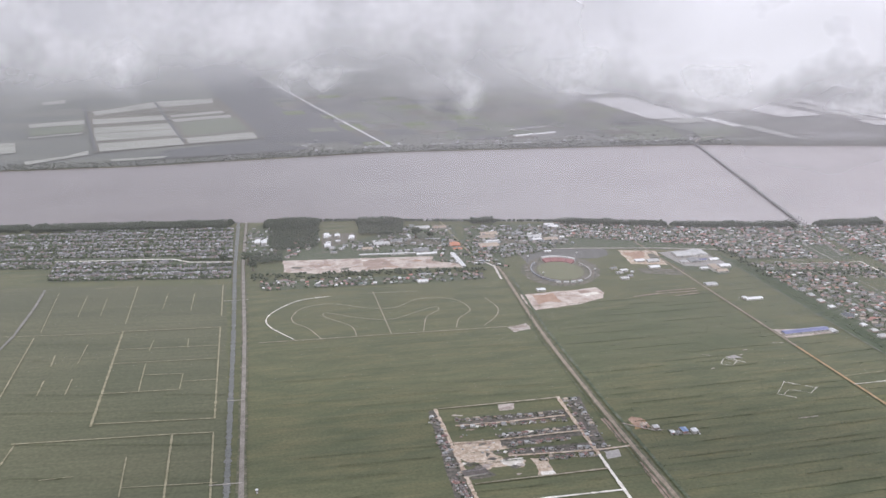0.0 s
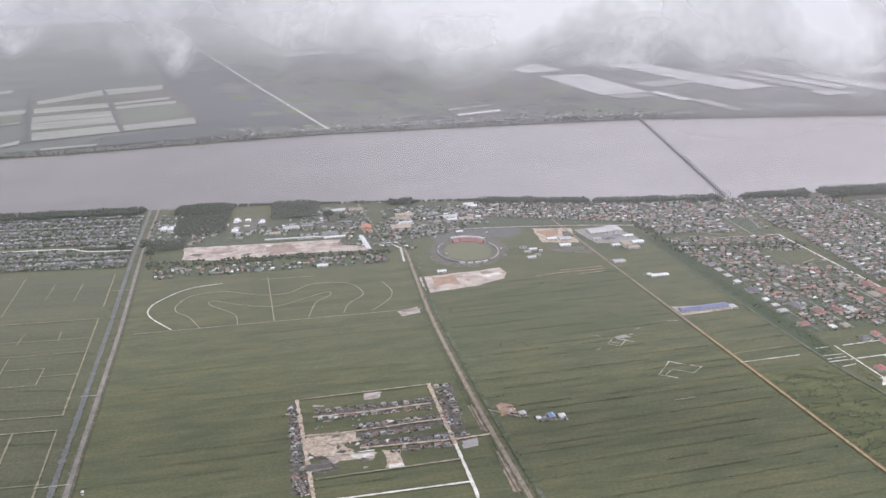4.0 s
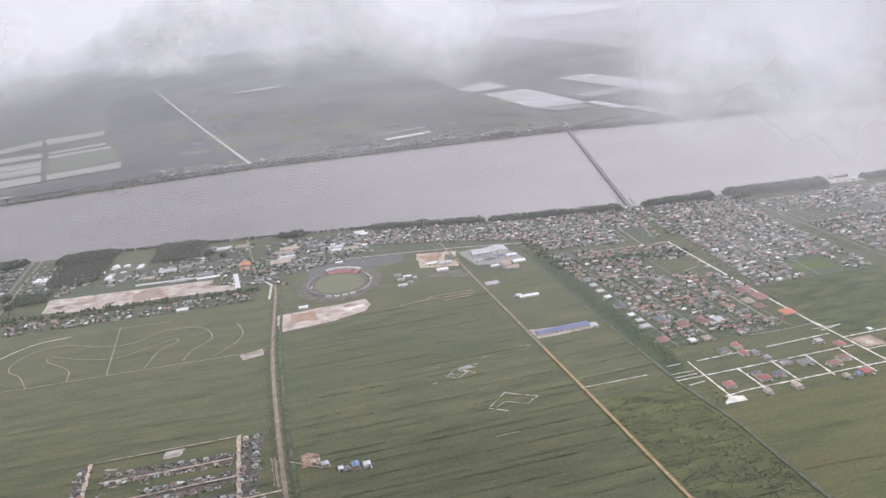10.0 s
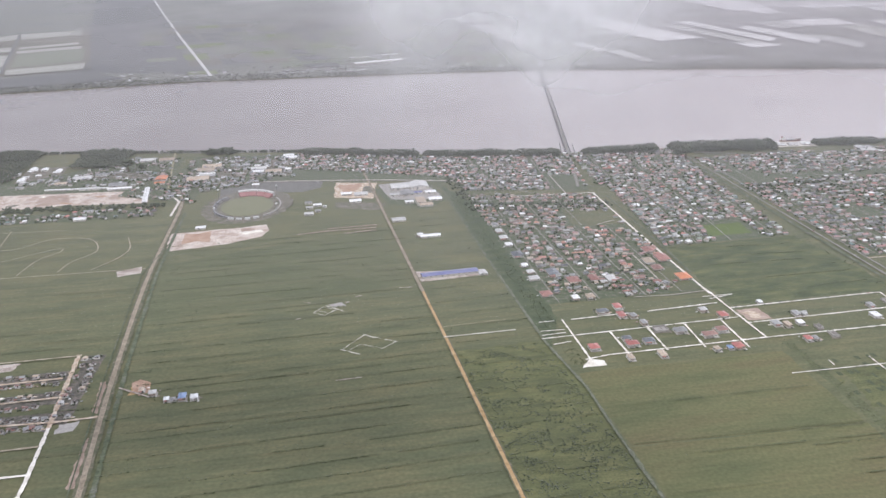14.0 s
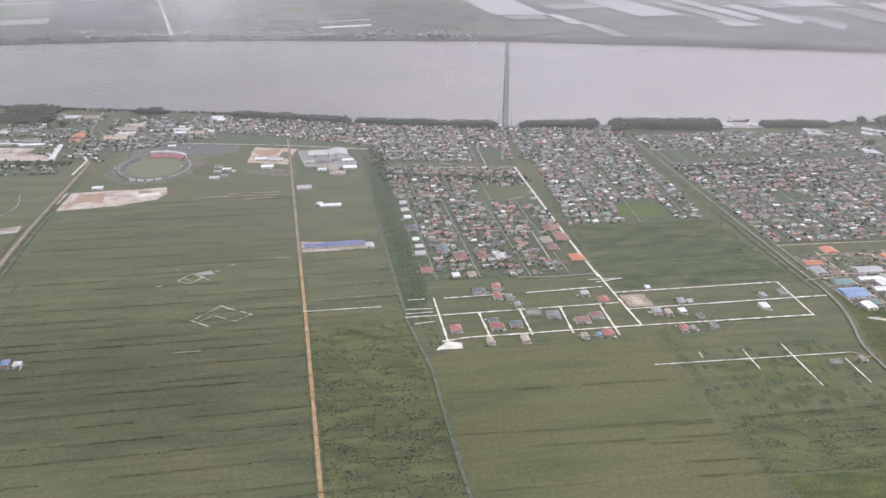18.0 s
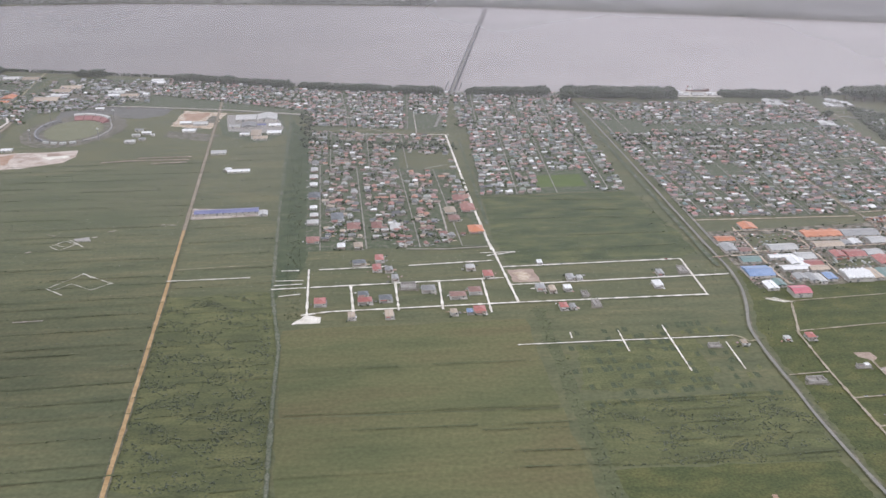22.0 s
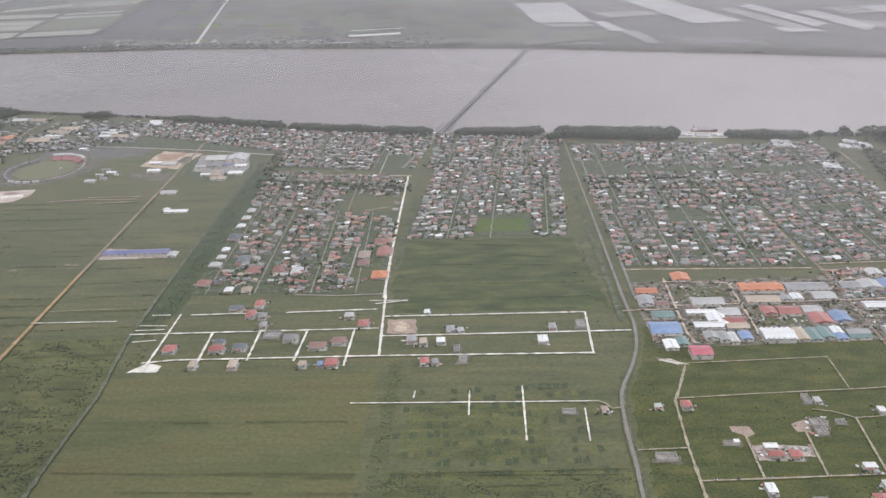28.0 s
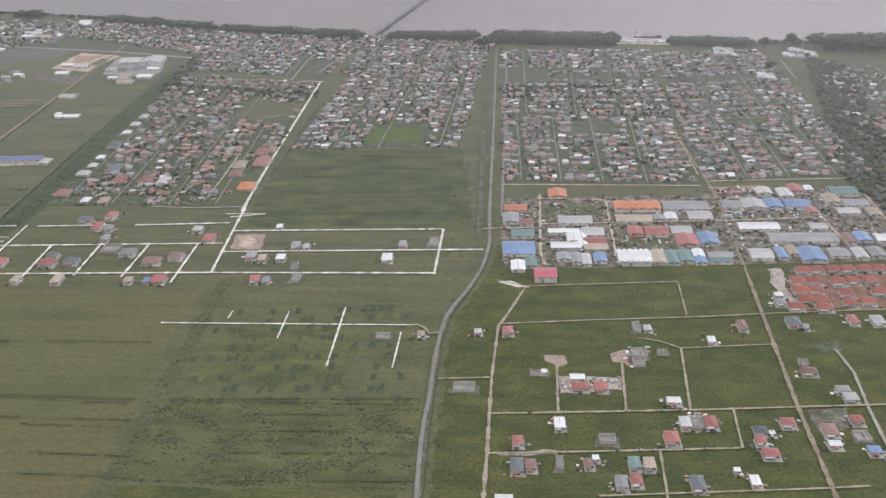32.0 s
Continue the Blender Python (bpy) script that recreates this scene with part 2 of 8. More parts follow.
# ---- more materials ----
def palette(name, colours, rough=0.6, by="island", grain=0.6, amount=0.15, metal=0.0):
    """One of several colours for each piece, with a little dirt."""
    m = bpy.data.materials.new(name)
    m.use_nodes = True
    n, l = m.node_tree.nodes, m.node_tree.links
    b = n["Principled BSDF"]
    b.inputs["Roughness"].default_value, b.inputs["Metallic"].default_value = rough, metal
    b.inputs["Specular IOR Level"].default_value = 0.3
    if by == "island":
        pick = n.new("ShaderNodeNewGeometry").outputs["Random Per Island"]
    else:
        pick = n.new("ShaderNodeObjectInfo").outputs["Random"]
    ramp = n.new("ShaderNodeValToRGB")
    ramp.color_ramp.interpolation = "CONSTANT"
    for i, c in enumerate(colours):
        e = ramp.color_ramp.elements[i] if i < 2 else ramp.color_ramp.elements.new(i / len(colours))
        e.position, e.color = i / len(colours), (*c, 1)
    l.new(pick, ramp.inputs["Fac"])
    co = n.new("ShaderNodeTexCoord")
    ns = n.new("ShaderNodeTexNoise")
    ns.inputs["Scale"].default_value, ns.inputs["Detail"].default_value = 1 / grain, 4
    l.new(co.outputs["Object"], ns.inputs["Vector"])
    rng = n.new("ShaderNodeMapRange")
    rng.inputs["From Min"].default_value, rng.inputs["From Max"].default_value = 0.3, 0.7
    rng.inputs["To Min"].default_value, rng.inputs["To Max"].default_value = 1 - amount, 1 + amount
    l.new(ns.outputs["Fac"], rng.inputs["Value"])
    mul = n.new("ShaderNodeVectorMath")
    mul.operation = "SCALE"
    l.new(ramp.outputs["Color"], mul.inputs[0])
    l.new(rng.outputs["Result"], mul.inputs["Scale"])
    l.new(mul.outputs["Vector"], b.inputs["Base Color"])
    return m


ZINC, PALE, WHITE, RUST, RED, DARK = (0.31, 0.31, 0.305), (0.43, 0.425, 0.41), (0.80, 0.80, 0.79), (0.25, 0.20, 0.185), (0.37, 0.255, 0.24), (0.14, 0.14, 0.145)
BROWN, TEAL, BLUE, TAN = (0.24, 0.17, 0.14), (0.17, 0.27, 0.25), (0.24, 0.30, 0.42), (0.42, 0.36, 0.29)
M["roof_town"] = palette("town_roofs", [ZINC, (0.38, 0.40, 0.37), RUST, (0.27, 0.285, 0.27), DARK, (0.36, 0.25, 0.24), PALE, (0.22, 0.23, 0.23), RED, (0.43, 0.34, 0.31), (0.32, 0.235, 0.215), WHITE, (0.19, 0.25, 0.235), (0.34, 0.35, 0.345), (0.42, 0.25, 0.235), (0.48, 0.48, 0.46), (0.6, 0.6, 0.59), (0.17, 0.17, 0.18), (0.42, 0.37, 0.32), DARK, (0.37, 0.265, 0.245), (0.2, 0.19, 0.18), (0.30, 0.33, 0.28), (0.46, 0.22, 0.185), (0.40, 0.285, 0.27), WHITE, (0.44, 0.26, 0.22)])
M["roof_red"] = palette("reddish_roofs", [ZINC, RED, (0.38, 0.39, 0.36), RUST, (0.42, 0.235, 0.195), (0.30, 0.30, 0.28), BROWN, DARK, PALE, (0.30, 0.19, 0.155), WHITE, (0.37, 0.245, 0.205), (0.42, 0.36, 0.30), RUST, (0.22, 0.22, 0.22), (0.46, 0.26, 0.19), (0.34, 0.27, 0.24)])
M["roof_grey"] = palette("grey_roofs", [ZINC, PALE, (0.26, 0.26, 0.27), ZINC, DARK, PALE, (0.22, 0.23, 0.23), (0.33, 0.28, 0.27), WHITE, (0.36, 0.36, 0.37), (0.3, 0.3, 0.32), RUST, (0.5, 0.5, 0.51)])
M["roof_dull"] = palette("dull_grey_roofs", [(0.26, 0.255, 0.265), (0.20, 0.195, 0.2), (0.30, 0.285, 0.28), DARK, (0.36, 0.35, 0.35), (0.21, 0.21, 0.215), (0.28, 0.215, 0.205), (0.42, 0.42, 0.43), (0.22, 0.215, 0.22), RUST, (0.27, 0.265, 0.28), (0.55, 0.55, 0.56), (0.24, 0.2, 0.18)])
M["town_yard"] = palette("paved_yards", [(0.40, 0.385, 0.35), (0.27, 0.25, 0.21), (0.12, 0.135, 0.075), (0.33, 0.30, 0.26), (0.5, 0.48, 0.45), (0.10, 0.12, 0.06)], rough=0.85, amount=0.3)
M["wall_dull"] = palette("dull_town_walls", [(0.3, 0.29, 0.27), (0.36, 0.35, 0.33), (0.27, 0.24, 0.22), (0.42, 0.41, 0.39)], rough=0.8)
M["wall_town"] = palette("town_walls", [(0.42, 0.4, 0.36), (0.5, 0.48, 0.44), (0.36, 0.32, 0.28), (0.58, 0.56, 0.52), (0.38, 0.33, 0.29), (0.42, 0.44, 0.42)], rough=0.8)
M["wall_each"] = palette("house_walls", [(0.5, 0.48, 0.44), (0.6, 0.58, 0.54), (0.5, 0.43, 0.36), (0.68, 0.66, 0.62)], rough=0.8, by="object")
ROOF = {
    "red": surface("red_sheet_roof", [(0.35, 0.135, 0.12), (0.43, 0.19, 0.165)], 3, 0.5, rough=0.5, spread=0.15, amount=0.12),
    "rust": surface("dull_red_tiles", [(0.29, 0.16, 0.14), (0.37, 0.21, 0.18)], 3, 0.5, rough=0.7, spread=0.2, amount=0.15),
    "terrace": surface("weathered_red_roof", [(0.29, 0.105, 0.08), (0.36, 0.145, 0.11)], 3, 0.5, rough=0.7, spread=0.15, amount=0.15),
    "orange": surface("orange_sheet_roof", [(0.49, 0.195, 0.105), (0.57, 0.255, 0.15)], 4, 0.5, rough=0.5, spread=0.1, amount=0.1),
    "white": surface("white_sheet_roof", [(0.74, 0.74, 0.73), (0.82, 0.82, 0.81)], 4, 0.6, rough=0.5, spread=0.08, amount=0.06),
    "pale": surface("pale_zinc_roof", [(0.46, 0.46, 0.45), (0.56, 0.55, 0.53)], 4, 0.6, rough=0.5, spread=0.15, amount=0.1),
    "grey": surface("grey_zinc_roof", [(0.27, 0.27, 0.27), (0.35, 0.35, 0.34)], 3, 0.5, rough=0.5, spread=0.2, amount=0.12),
    "dark": surface("dark_roof", [(0.13, 0.14, 0.15), (0.18, 0.19, 0.2)], 3, 0.5, rough=0.55, spread=0.2, amount=0.12),
    "soot": surface("sooty_brown_roof", [(0.10, 0.088, 0.08), (0.16, 0.14, 0.125)], 2, 0.5, rough=0.7, spread=0.25, amount=0.2),
    "blue": surface("blue_sheet_roof", [(0.19, 0.275, 0.44), (0.27, 0.35, 0.52)], 5, 0.6, rough=0.5, spread=0.1, amount=0.1),
    "pink": surface("pink_red_roof", [(0.48, 0.14, 0.17), (0.56, 0.19, 0.22)], 4, 0.5, rough=0.5, amount=0.1),
    "violet": surface("violet_sheet_roof", [(0.165, 0.175, 0.31), (0.22, 0.23, 0.37)], 5, 0.6, rough=0.5, amount=0.12),
    "teal": surface("green_sheet_roof", [(0.16, 0.24, 0.225), (0.2, 0.285, 0.265)], 4, 0.6, rough=0.5, spread=0.15, amount=0.1),
    "brown": surface("brown_roof", [(0.24, 0.15, 0.13), (0.31, 0.2, 0.17)], 3, 0.5, rough=0.6, spread=0.2, amount=0.15),
    "tan": surface("tan_roof", [(0.40, 0.33, 0.26), (0.48, 0.40, 0.32)], 4, 0.6, rough=0.7, spread=0.15, amount=0.15),
}
M["render_wall"] = surface("painted_wall", [(0.52, 0.49, 0.45), (0.62, 0.59, 0.55)], 2, 0.4, spread=0.2, amount=0.1)
M["glass"] = surface("dark_window", [(0.05, 0.055, 0.06), (0.08, 0.085, 0.09)], 1, rough=0.2, spec=0.5)
M["concrete"] = surface("raw_concrete", [(0.34, 0.32, 0.30), (0.42, 0.40, 0.37)], 2, 0.4, spread=0.15, amount=0.2)
M["tree"] = surface("dark_foliage", [(0.06, 0.075, 0.047), (0.098, 0.112, 0.072)], 5, 0.7, amount=0.3, haze_sheen=0.2)
M["garden_tree"] = surface("garden_foliage", [(0.075, 0.10, 0.05), (0.12, 0.145, 0.072)], 6, 0.7, amount=0.3, haze_sheen=0.15)
M["mangrove"] = surface("mangrove_foliage", [(0.08, 0.093, 0.066), (0.112, 0.125, 0.088)], 8, 0.8, amount=0.2, haze_sheen=0.15)
M["far_tree"] = surface("far_foliage", [(0.075, 0.084, 0.066), (0.11, 0.118, 0.09)], 8, 0.8, amount=0.3, haze_sheen=0.1)
M["bush"] = surface("scrub_foliage", [(0.085, 0.1, 0.054), (0.112, 0.126, 0.068)], 6, 0.6, amount=0.25, haze_sheen=0.18)
M["trunk"] = surface("bark", [(0.14, 0.11, 0.08), (0.2, 0.16, 0.12)], 0.6, 0.1)
M["white_track"] = surface("white_sand_track", [(0.62, 0.58, 0.50), (0.84, 0.81, 0.74)], 5, 0.6, amount=0.18)
M["road_dirt"] = surface("grey_brown_road", [(0.20, 0.18, 0.15), (0.29, 0.262, 0.228)], 7, 0.7, amount=0.25, haze_sheen=0.1)
M["dirt"] = surface("bare_brown_soil", [(0.30, 0.22, 0.175), (0.42, 0.33, 0.27)], 7, 0.7, amount=0.25, haze_sheen=0.1)
M["rubble"] = surface("pale_rubble", [(0.27, 0.22, 0.19), (0.43, 0.37, 0.325), (0.54, 0.49, 0.44)], 5, 0.8, amount=0.3, haze_sheen=0.1)
M["burnt"] = surface("dark_trampled_soil", [(0.085, 0.08, 0.068), (0.13, 0.12, 0.10), (0.2, 0.175, 0.15)], 2.5, 0.6, amount=0.3)
M["yard"] = surface("worn_town_ground", [(0.066, 0.086, 0.044), (0.092, 0.11, 0.06), (0.155, 0.15, 0.115)], 3, 1.0, amount=0.3, haze_sheen=0.1)
M["playing_green"] = surface("bright_playing_grass", [(0.10, 0.135, 0.046), (0.125, 0.16, 0.056)], 8, 1.0, amount=0.12)
M["plot_track"] = surface("pale_plot_track", [(0.30, 0.255, 0.185), (0.43, 0.38, 0.295)], 4, 0.6, amount=0.3)
M["works_yard"] = surface("works_yard_ground", [(0.07, 0.085, 0.046), (0.125, 0.115, 0.085), (0.215, 0.19, 0.15), (0.31, 0.28, 0.235)], 3.5, 0.8, amount=0.35)
M["lane"] = surface("worn_town_lane", [(0.22, 0.21, 0.18), (0.34, 0.32, 0.28)], 5, 0.7, amount=0.3)
M["car_park"] = surface("dark_asphalt", [(0.15, 0.147, 0.135), (0.19, 0.186, 0.172)], 6, 0.8, amount=0.15)
M["road_tan"] = surface("tan_earth_road", [(0.235, 0.195, 0.145), (0.33, 0.28, 0.215)], 6, 0.8, amount=0.25)
M["pale_site"] = surface("pale_site_ground", [(0.38, 0.285, 0.205), (0.51, 0.415, 0.32), (0.64, 0.56, 0.46)], 3, 0.7, amount=0.25)
M["orange_soil"] = surface("orange_soil", [(0.34, 0.22, 0.155), (0.46, 0.33, 0.25)], 5, 0.7, amount=0.25)
M["terrace_soil"] = surface("reddish_brown_soil", [(0.20, 0.115, 0.08), (0.30, 0.185, 0.135)], 5, 0.7, amount=0.3)
M["yellow_track"] = surface("overgrown_track", [(0.25, 0.23, 0.145), (0.36, 0.33, 0.225)], 5, 0.6, amount=0.25)
M["field_light"] = surface("yellow_green_field", [(0.104, 0.115, 0.050), (0.133, 0.133, 0.059), (0.137, 0.125, 0.058)], 20, 1.5, stretch=(0.3, 1, 1), turn=10.5, amount=0.15, streak=0.05, haze_sheen=0.12)
M["field_dark"] = surface("dark_scrub_field", [(0.082, 0.092, 0.041), (0.112, 0.121, 0.051), (0.142, 0.143, 0.061)], 8, 0.9, stretch=(0.5, 1, 1), turn=10.5, amount=0.25, streak=0.08, haze_sheen=0.12)
M["field_moss"] = surface("mossy_green_field", [(0.090, 0.103, 0.05), (0.108, 0.118, 0.058), (0.118, 0.122, 0.062)], 22, 1.2, stretch=(0.3, 1, 1), turn=10.5, amount=0.2, streak=0.08, haze_sheen=0.12)
M["field_olive"] = surface("olive_field", [(0.103, 0.109, 0.062), (0.133, 0.133, 0.077)], 50, 2.0, stretch=(0.35, 1, 1), turn=6, amount=0.17, streak=0.07, haze_sheen=0.12)
M["thicket"] = surface("dense_green_thicket", [(0.05, 0.068, 0.034), (0.07, 0.09, 0.044), (0.092, 0.108, 0.055)], 6, 0.6, stretch=(0.6, 1, 1), turn=10.5, amount=0.4, haze_sheen=0.1)
M["rough_meadow"] = surface("rough_meadow_grass", [(0.058, 0.076, 0.033), (0.084, 0.10, 0.043), (0.13, 0.134, 0.056)], 9, 0.8, stretch=(0.5, 1, 1), turn=10.5, amount=0.35, streak=0.06, haze_sheen=0.1)
M["lush"] = surface("lush_grass", [(0.066, 0.080, 0.030), (0.086, 0.097, 0.035), (0.118, 0.118, 0.043)], 7, 0.9, stretch=(0.6, 1, 1), turn=10.5, amount=0.3, streak=0.04, haze_sheen=0.04)
M["sand_pink"] = surface("pinkish_sand", [(0.36, 0.28, 0.235), (0.52, 0.44, 0.38), (0.62, 0.56, 0.5)], 9, 0.9, amount=0.25)
M["far_scrub"] = surface("far_scrub", [(0.082, 0.092, 0.068), (0.105, 0.115, 0.08), (0.135, 0.142, 0.10)], 90, 9, stretch=(0.3, 1, 1), turn=6, amount=0.1, streak=0.06, haze_sheen=0.25)
M["far_field"] = surface("far_green_field", [(0.115, 0.14, 0.08), (0.15, 0.17, 0.10)], 60, 9, stretch=(0.3, 1, 1), turn=6, amount=0.1, streak=0.05, haze_sheen=0.2)
M["far_forest"] = surface("far_forest", [(0.042, 0.050, 0.040), (0.064, 0.072, 0.054)], 70, 5, amount=0.12, streak=0.06, haze_sheen=0.25)
M["far_green"] = surface("far_fresh_field", [(0.15, 0.185, 0.085), (0.19, 0.22, 0.11)], 60, 9, stretch=(0.3, 1, 1), turn=6, amount=0.1, streak=0.05)
M["far_soil"] = surface("far_dull_soil", [(0.15, 0.145, 0.12), (0.2, 0.19, 0.16)], 60, 9, stretch=(0.3, 1, 1), turn=6, amount=0.15, streak=0.08)
M["paddy_pale"] = surface("pale_wet_paddy", [(0.26, 0.272, 0.222), (0.36, 0.362, 0.31)], 40, 5, stretch=(0.25, 1, 1), rough=0.5, amount=0.18)
# The sky's reflection in the standing water is painted into this bright base colour.
M["flooded"] = surface("flooded_field", [(0.50, 0.497, 0.47), (0.66, 0.655, 0.63)], 60, 5, stretch=(0.3, 1, 1), rough=0.4, amount=0.12)
M["flooded_dim"] = surface("half_flooded_field", [(0.30, 0.31, 0.275), (0.44, 0.44, 0.41)], 50, 5, stretch=(0.25, 1, 1), rough=0.5, amount=0.15)
M["seat_red"] = surface("red_seats", [(0.30, 0.155, 0.15), (0.38, 0.205, 0.195)], 4, 0.4, amount=0.2)
M["pitch"] = surface("mown_pitch", [(0.185, 0.19, 0.12), (0.215, 0.215, 0.14)], 6, 1.0, amount=0.12)
M["steel"] = surface("weathered_steel", [(0.24, 0.24, 0.25), (0.32, 0.32, 0.33)], 4, 0.5, rough=0.5, metal=0.3)
LIFT = [0.01, 0.4, 0.6]


def lift(k=0):
    """Each flat patch (0) or track (1) lies a little above the one before."""
    LIFT[k] += 0.0005 if k == 0 else 0.0003
    return LIFT[k]


def far_lift():
    """Patches beyond the river lie further above one another."""
    LIFT[2] += 0.01
    return LIFT[2]


def patch(name, points, material, label, category, kind="structure", rag=0.0, seed=0):
    """A flat patch of ground with a slightly ragged edge."""
    P = [Vector(p) for p in points]
    ring = []
    for i, p in enumerate(P):
        q = P[(i + 1) % len(P)]
        size = 1.6 if rag and (q - p).length < 60 else 7.0
        steps = max(1, min(60, int((q - p).length / size))) if rag else 1
        for k in range(steps):
            s = p.lerp(q, k / steps)
            n = noise.noise_vector(Vector((s.x * 0.4, s.y * 0.4, seed))) + noise.noise_vector(Vector((s.x * 0.11, s.y * 0.11, seed + 9)))
            ring.append((s.x + rag * 1.6 * n.x, s.y + rag * 1.6 * n.y))
    bm = bmesh.new()
    z = lift() if P[0].y < 1100 else far_lift()
    face = bm.faces.new([bm.verts.new((x, y, z)) for x, y in ring])
    if face.normal.z < 0:
        face.normal_flip()
    bmesh.ops.triangulate(bm, faces=bm.faces[:])
    me = bpy.data.meshes.new(name)
    bm.to_mesh(me)
    bm.free()
    me.materials.append(M[material] if isinstance(material, str) else material)
    return tagged(new(name, me), label, category, kind=kind)


def track(points, width, material="white_track", label="pale sand track between building plots", name="track", category="track", rough=0.3):
    """A track with an uneven edge: the polyline is cut finely and its width varies."""
    fine = []
    for (ax, ay), (bx, by) in zip(points, points[1:]):
        n = max(1, int(math.hypot(bx - ax, by - ay) / (1.3 if rough >= 0.3 else 4)))
        fine += [(ax + (bx - ax) * k / n, ay + (by - ay) * k / n) for k in range(n)]
    fine.append(points[-1])
    w = [width * (1 + rough * (2 * noise.noise(Vector((x * 0.35, y * 0.35, 3))) + 1.6 * noise.noise(Vector((x * 1.3, y * 1.3, 8))))) for x, y in fine]
    v, f = ribbon(fine, w, lift(1) if points[0][1] < 1100 else far_lift())
    return tagged(mesh_object(name, v, f, M[material]), label, category, kind="structure")


def curve(points, steps=8):
    """A smooth line through points."""
    P = [Vector(p) for p in points]
    P = [P[0] * 2 - P[1]] + P + [P[-1] * 2 - P[-2]]
    out = []
    for a, b, c, d in zip(P, P[1:], P[2:], P[3:]):
        for k in range(steps):
            t = k / steps
            q = 0.5 * ((2 * b) + (c - a) * t + (2 * a - 5 * b + 4 * c - d) * t * t + (3 * b - a - 3 * c + d) * t ** 3)
            out.append((q.x, q.y))
    out.append(tuple(P[-2]))
    return out


def part(name, bm, material, parent, label=""):
    me = bpy.data.meshes.new(name)
    bm.to_mesh(me)
    bm.free()
    me.materials.append(material)
    ob = new(name, me)
    ob.parent = parent
    if label:
        ob["label"] = label
    return ob


def shared(name, me, parent, m=None, label=""):
    ob = new(name, me)
    ob.parent = parent
    if m is not None:
        ob.matrix_local = m
    if label:
        ob["label"] = label
    return ob


def box(bm, x, y, z, w, d, h, top=1.0):
    """A box on (x, y, z), w by d by h; top: how much of its plan the top keeps."""
    q = [(-1, -1), (1, -1), (1, 1), (-1, 1)]
    a = [bm.verts.new((x + i * w / 2, y + j * d / 2, z)) for i, j in q]
    b = [bm.verts.new((x + i * w / 2 * top, y + j * d / 2 * top, z + h)) for i, j in q]
    bm.faces.new(a[::-1]), bm.faces.new(b)
    for i in range(4):
        k = (i + 1) % 4
        bm.faces.new((a[i], a[k], b[k], b[i]))


def gable(bm, x, y, z, w, d, h, over=0.15, hip=0.0, along_x=True):
    """A pitched roof over a plan w by d, with eaves; hip: how far the ridge's ends are drawn in."""
    w, d = w + 2 * over, d + 2 * over
    def at(i, j, k):
        return bm.verts.new((x + i, y + j, z + k)) if along_x else bm.verts.new((x + j, y + i, z + k))
    if not along_x:
        w, d = d, w
    a, b, c, e = at(-w / 2, -d / 2, 0), at(w / 2, -d / 2, 0), at(w / 2, d / 2, 0), at(-w / 2, d / 2, 0)
    r, s = at(-w / 2 + hip, 0, h), at(w / 2 - hip, 0, h)
    for q in ((a, b, s, r), (c, e, r, s), (b, c, s), (e, a, r), (e, c, b, a)):
        bm.faces.new(q)
    bmesh.ops.recalc_face_normals(bm, faces=bm.faces[:])


def spot(x, y, z=0.0, turn=10.5):
    return pose(x, y, z, 0, 0, turn)


# ---- ground patches: fields of the near bank ----
patch("field", [(264.4, 522.7), (306.6, 533.0), (320.2, 483.4), (336.5, 395.4), (374.5, 374.9), (291.0, 394.2), (273.1, 477.0)], "field_dark", "dark scrubby field with rows of bushes", "field", rag=0.8)
patch("field", [(318.8, 497.2), (414.1, 515.2), (425.2, 450.3), (331.9, 435.7)], "field_light", "yellow-green meadow with faint furrows", "field", rag=0.8)
patch("field", [(331.5, 434.6), (425.7, 449.3), (439.6, 382.2), (345.3, 371.0)], "field_light", "yellow-green meadow with faint furrows", "field", rag=0.8)
patch("field", [(433.3, 454.5), (506.6, 467.9), (511.0, 426.2), (435.9, 417.6)], "field_dark", "dark scrubby field with patchy grass", "field", rag=0.8)
patch("field", [(433.6, 494.5), (478.3, 503.7), (481.4, 468.4), (434.0, 460.3)], "field_dark", "dark overgrown plots below a cross track", "field", rag=1.2)
patch("field", [(-338.7, 750.8), (-158.8, 748.5), (-80.9, 419.6), (-273.6, 424.3), (-315.2, 542.9)], "field_olive", "olive building plots overgrown with grass", "field", rag=0.8)
patch("field", [(391.0, 660.0), (440, 671), (472.8, 677.2), (495.2, 592.9), (486, 585), (446, 578), (406.2, 569.9), (399, 600)], "rough_meadow", "dark green rough meadow", "field", rag=0.8)
patch("field", [(86.8, 650.9), (213.8, 715.6), (238.5, 609.9), (103.9, 564.9)], "field_moss", "dark rough field crossed by ditches", "field", rag=0.8)
patch("field", [(278.6, 758.5), (251.4, 815.4), (288.9, 620.9), (308.8, 524.4), (315.6, 558.3), (303.9, 621.4)], "thicket", "dark green thicket beside the canal", "field", rag=0.8)

patch("field", [(509, 572), (509, 540), (505, 515), (507, 495), (511, 470), (519, 420), (545, 310), (720, 340), (690, 590)], "lush", "lush green plots of a new estate", "field", rag=0.8)
patch("field", [(438.9, 415.8), (511.0, 426.2), (517.3, 392.3), (442.1, 382.5)], "lush", "lush green meadow beside the road", "field", rag=0.8)

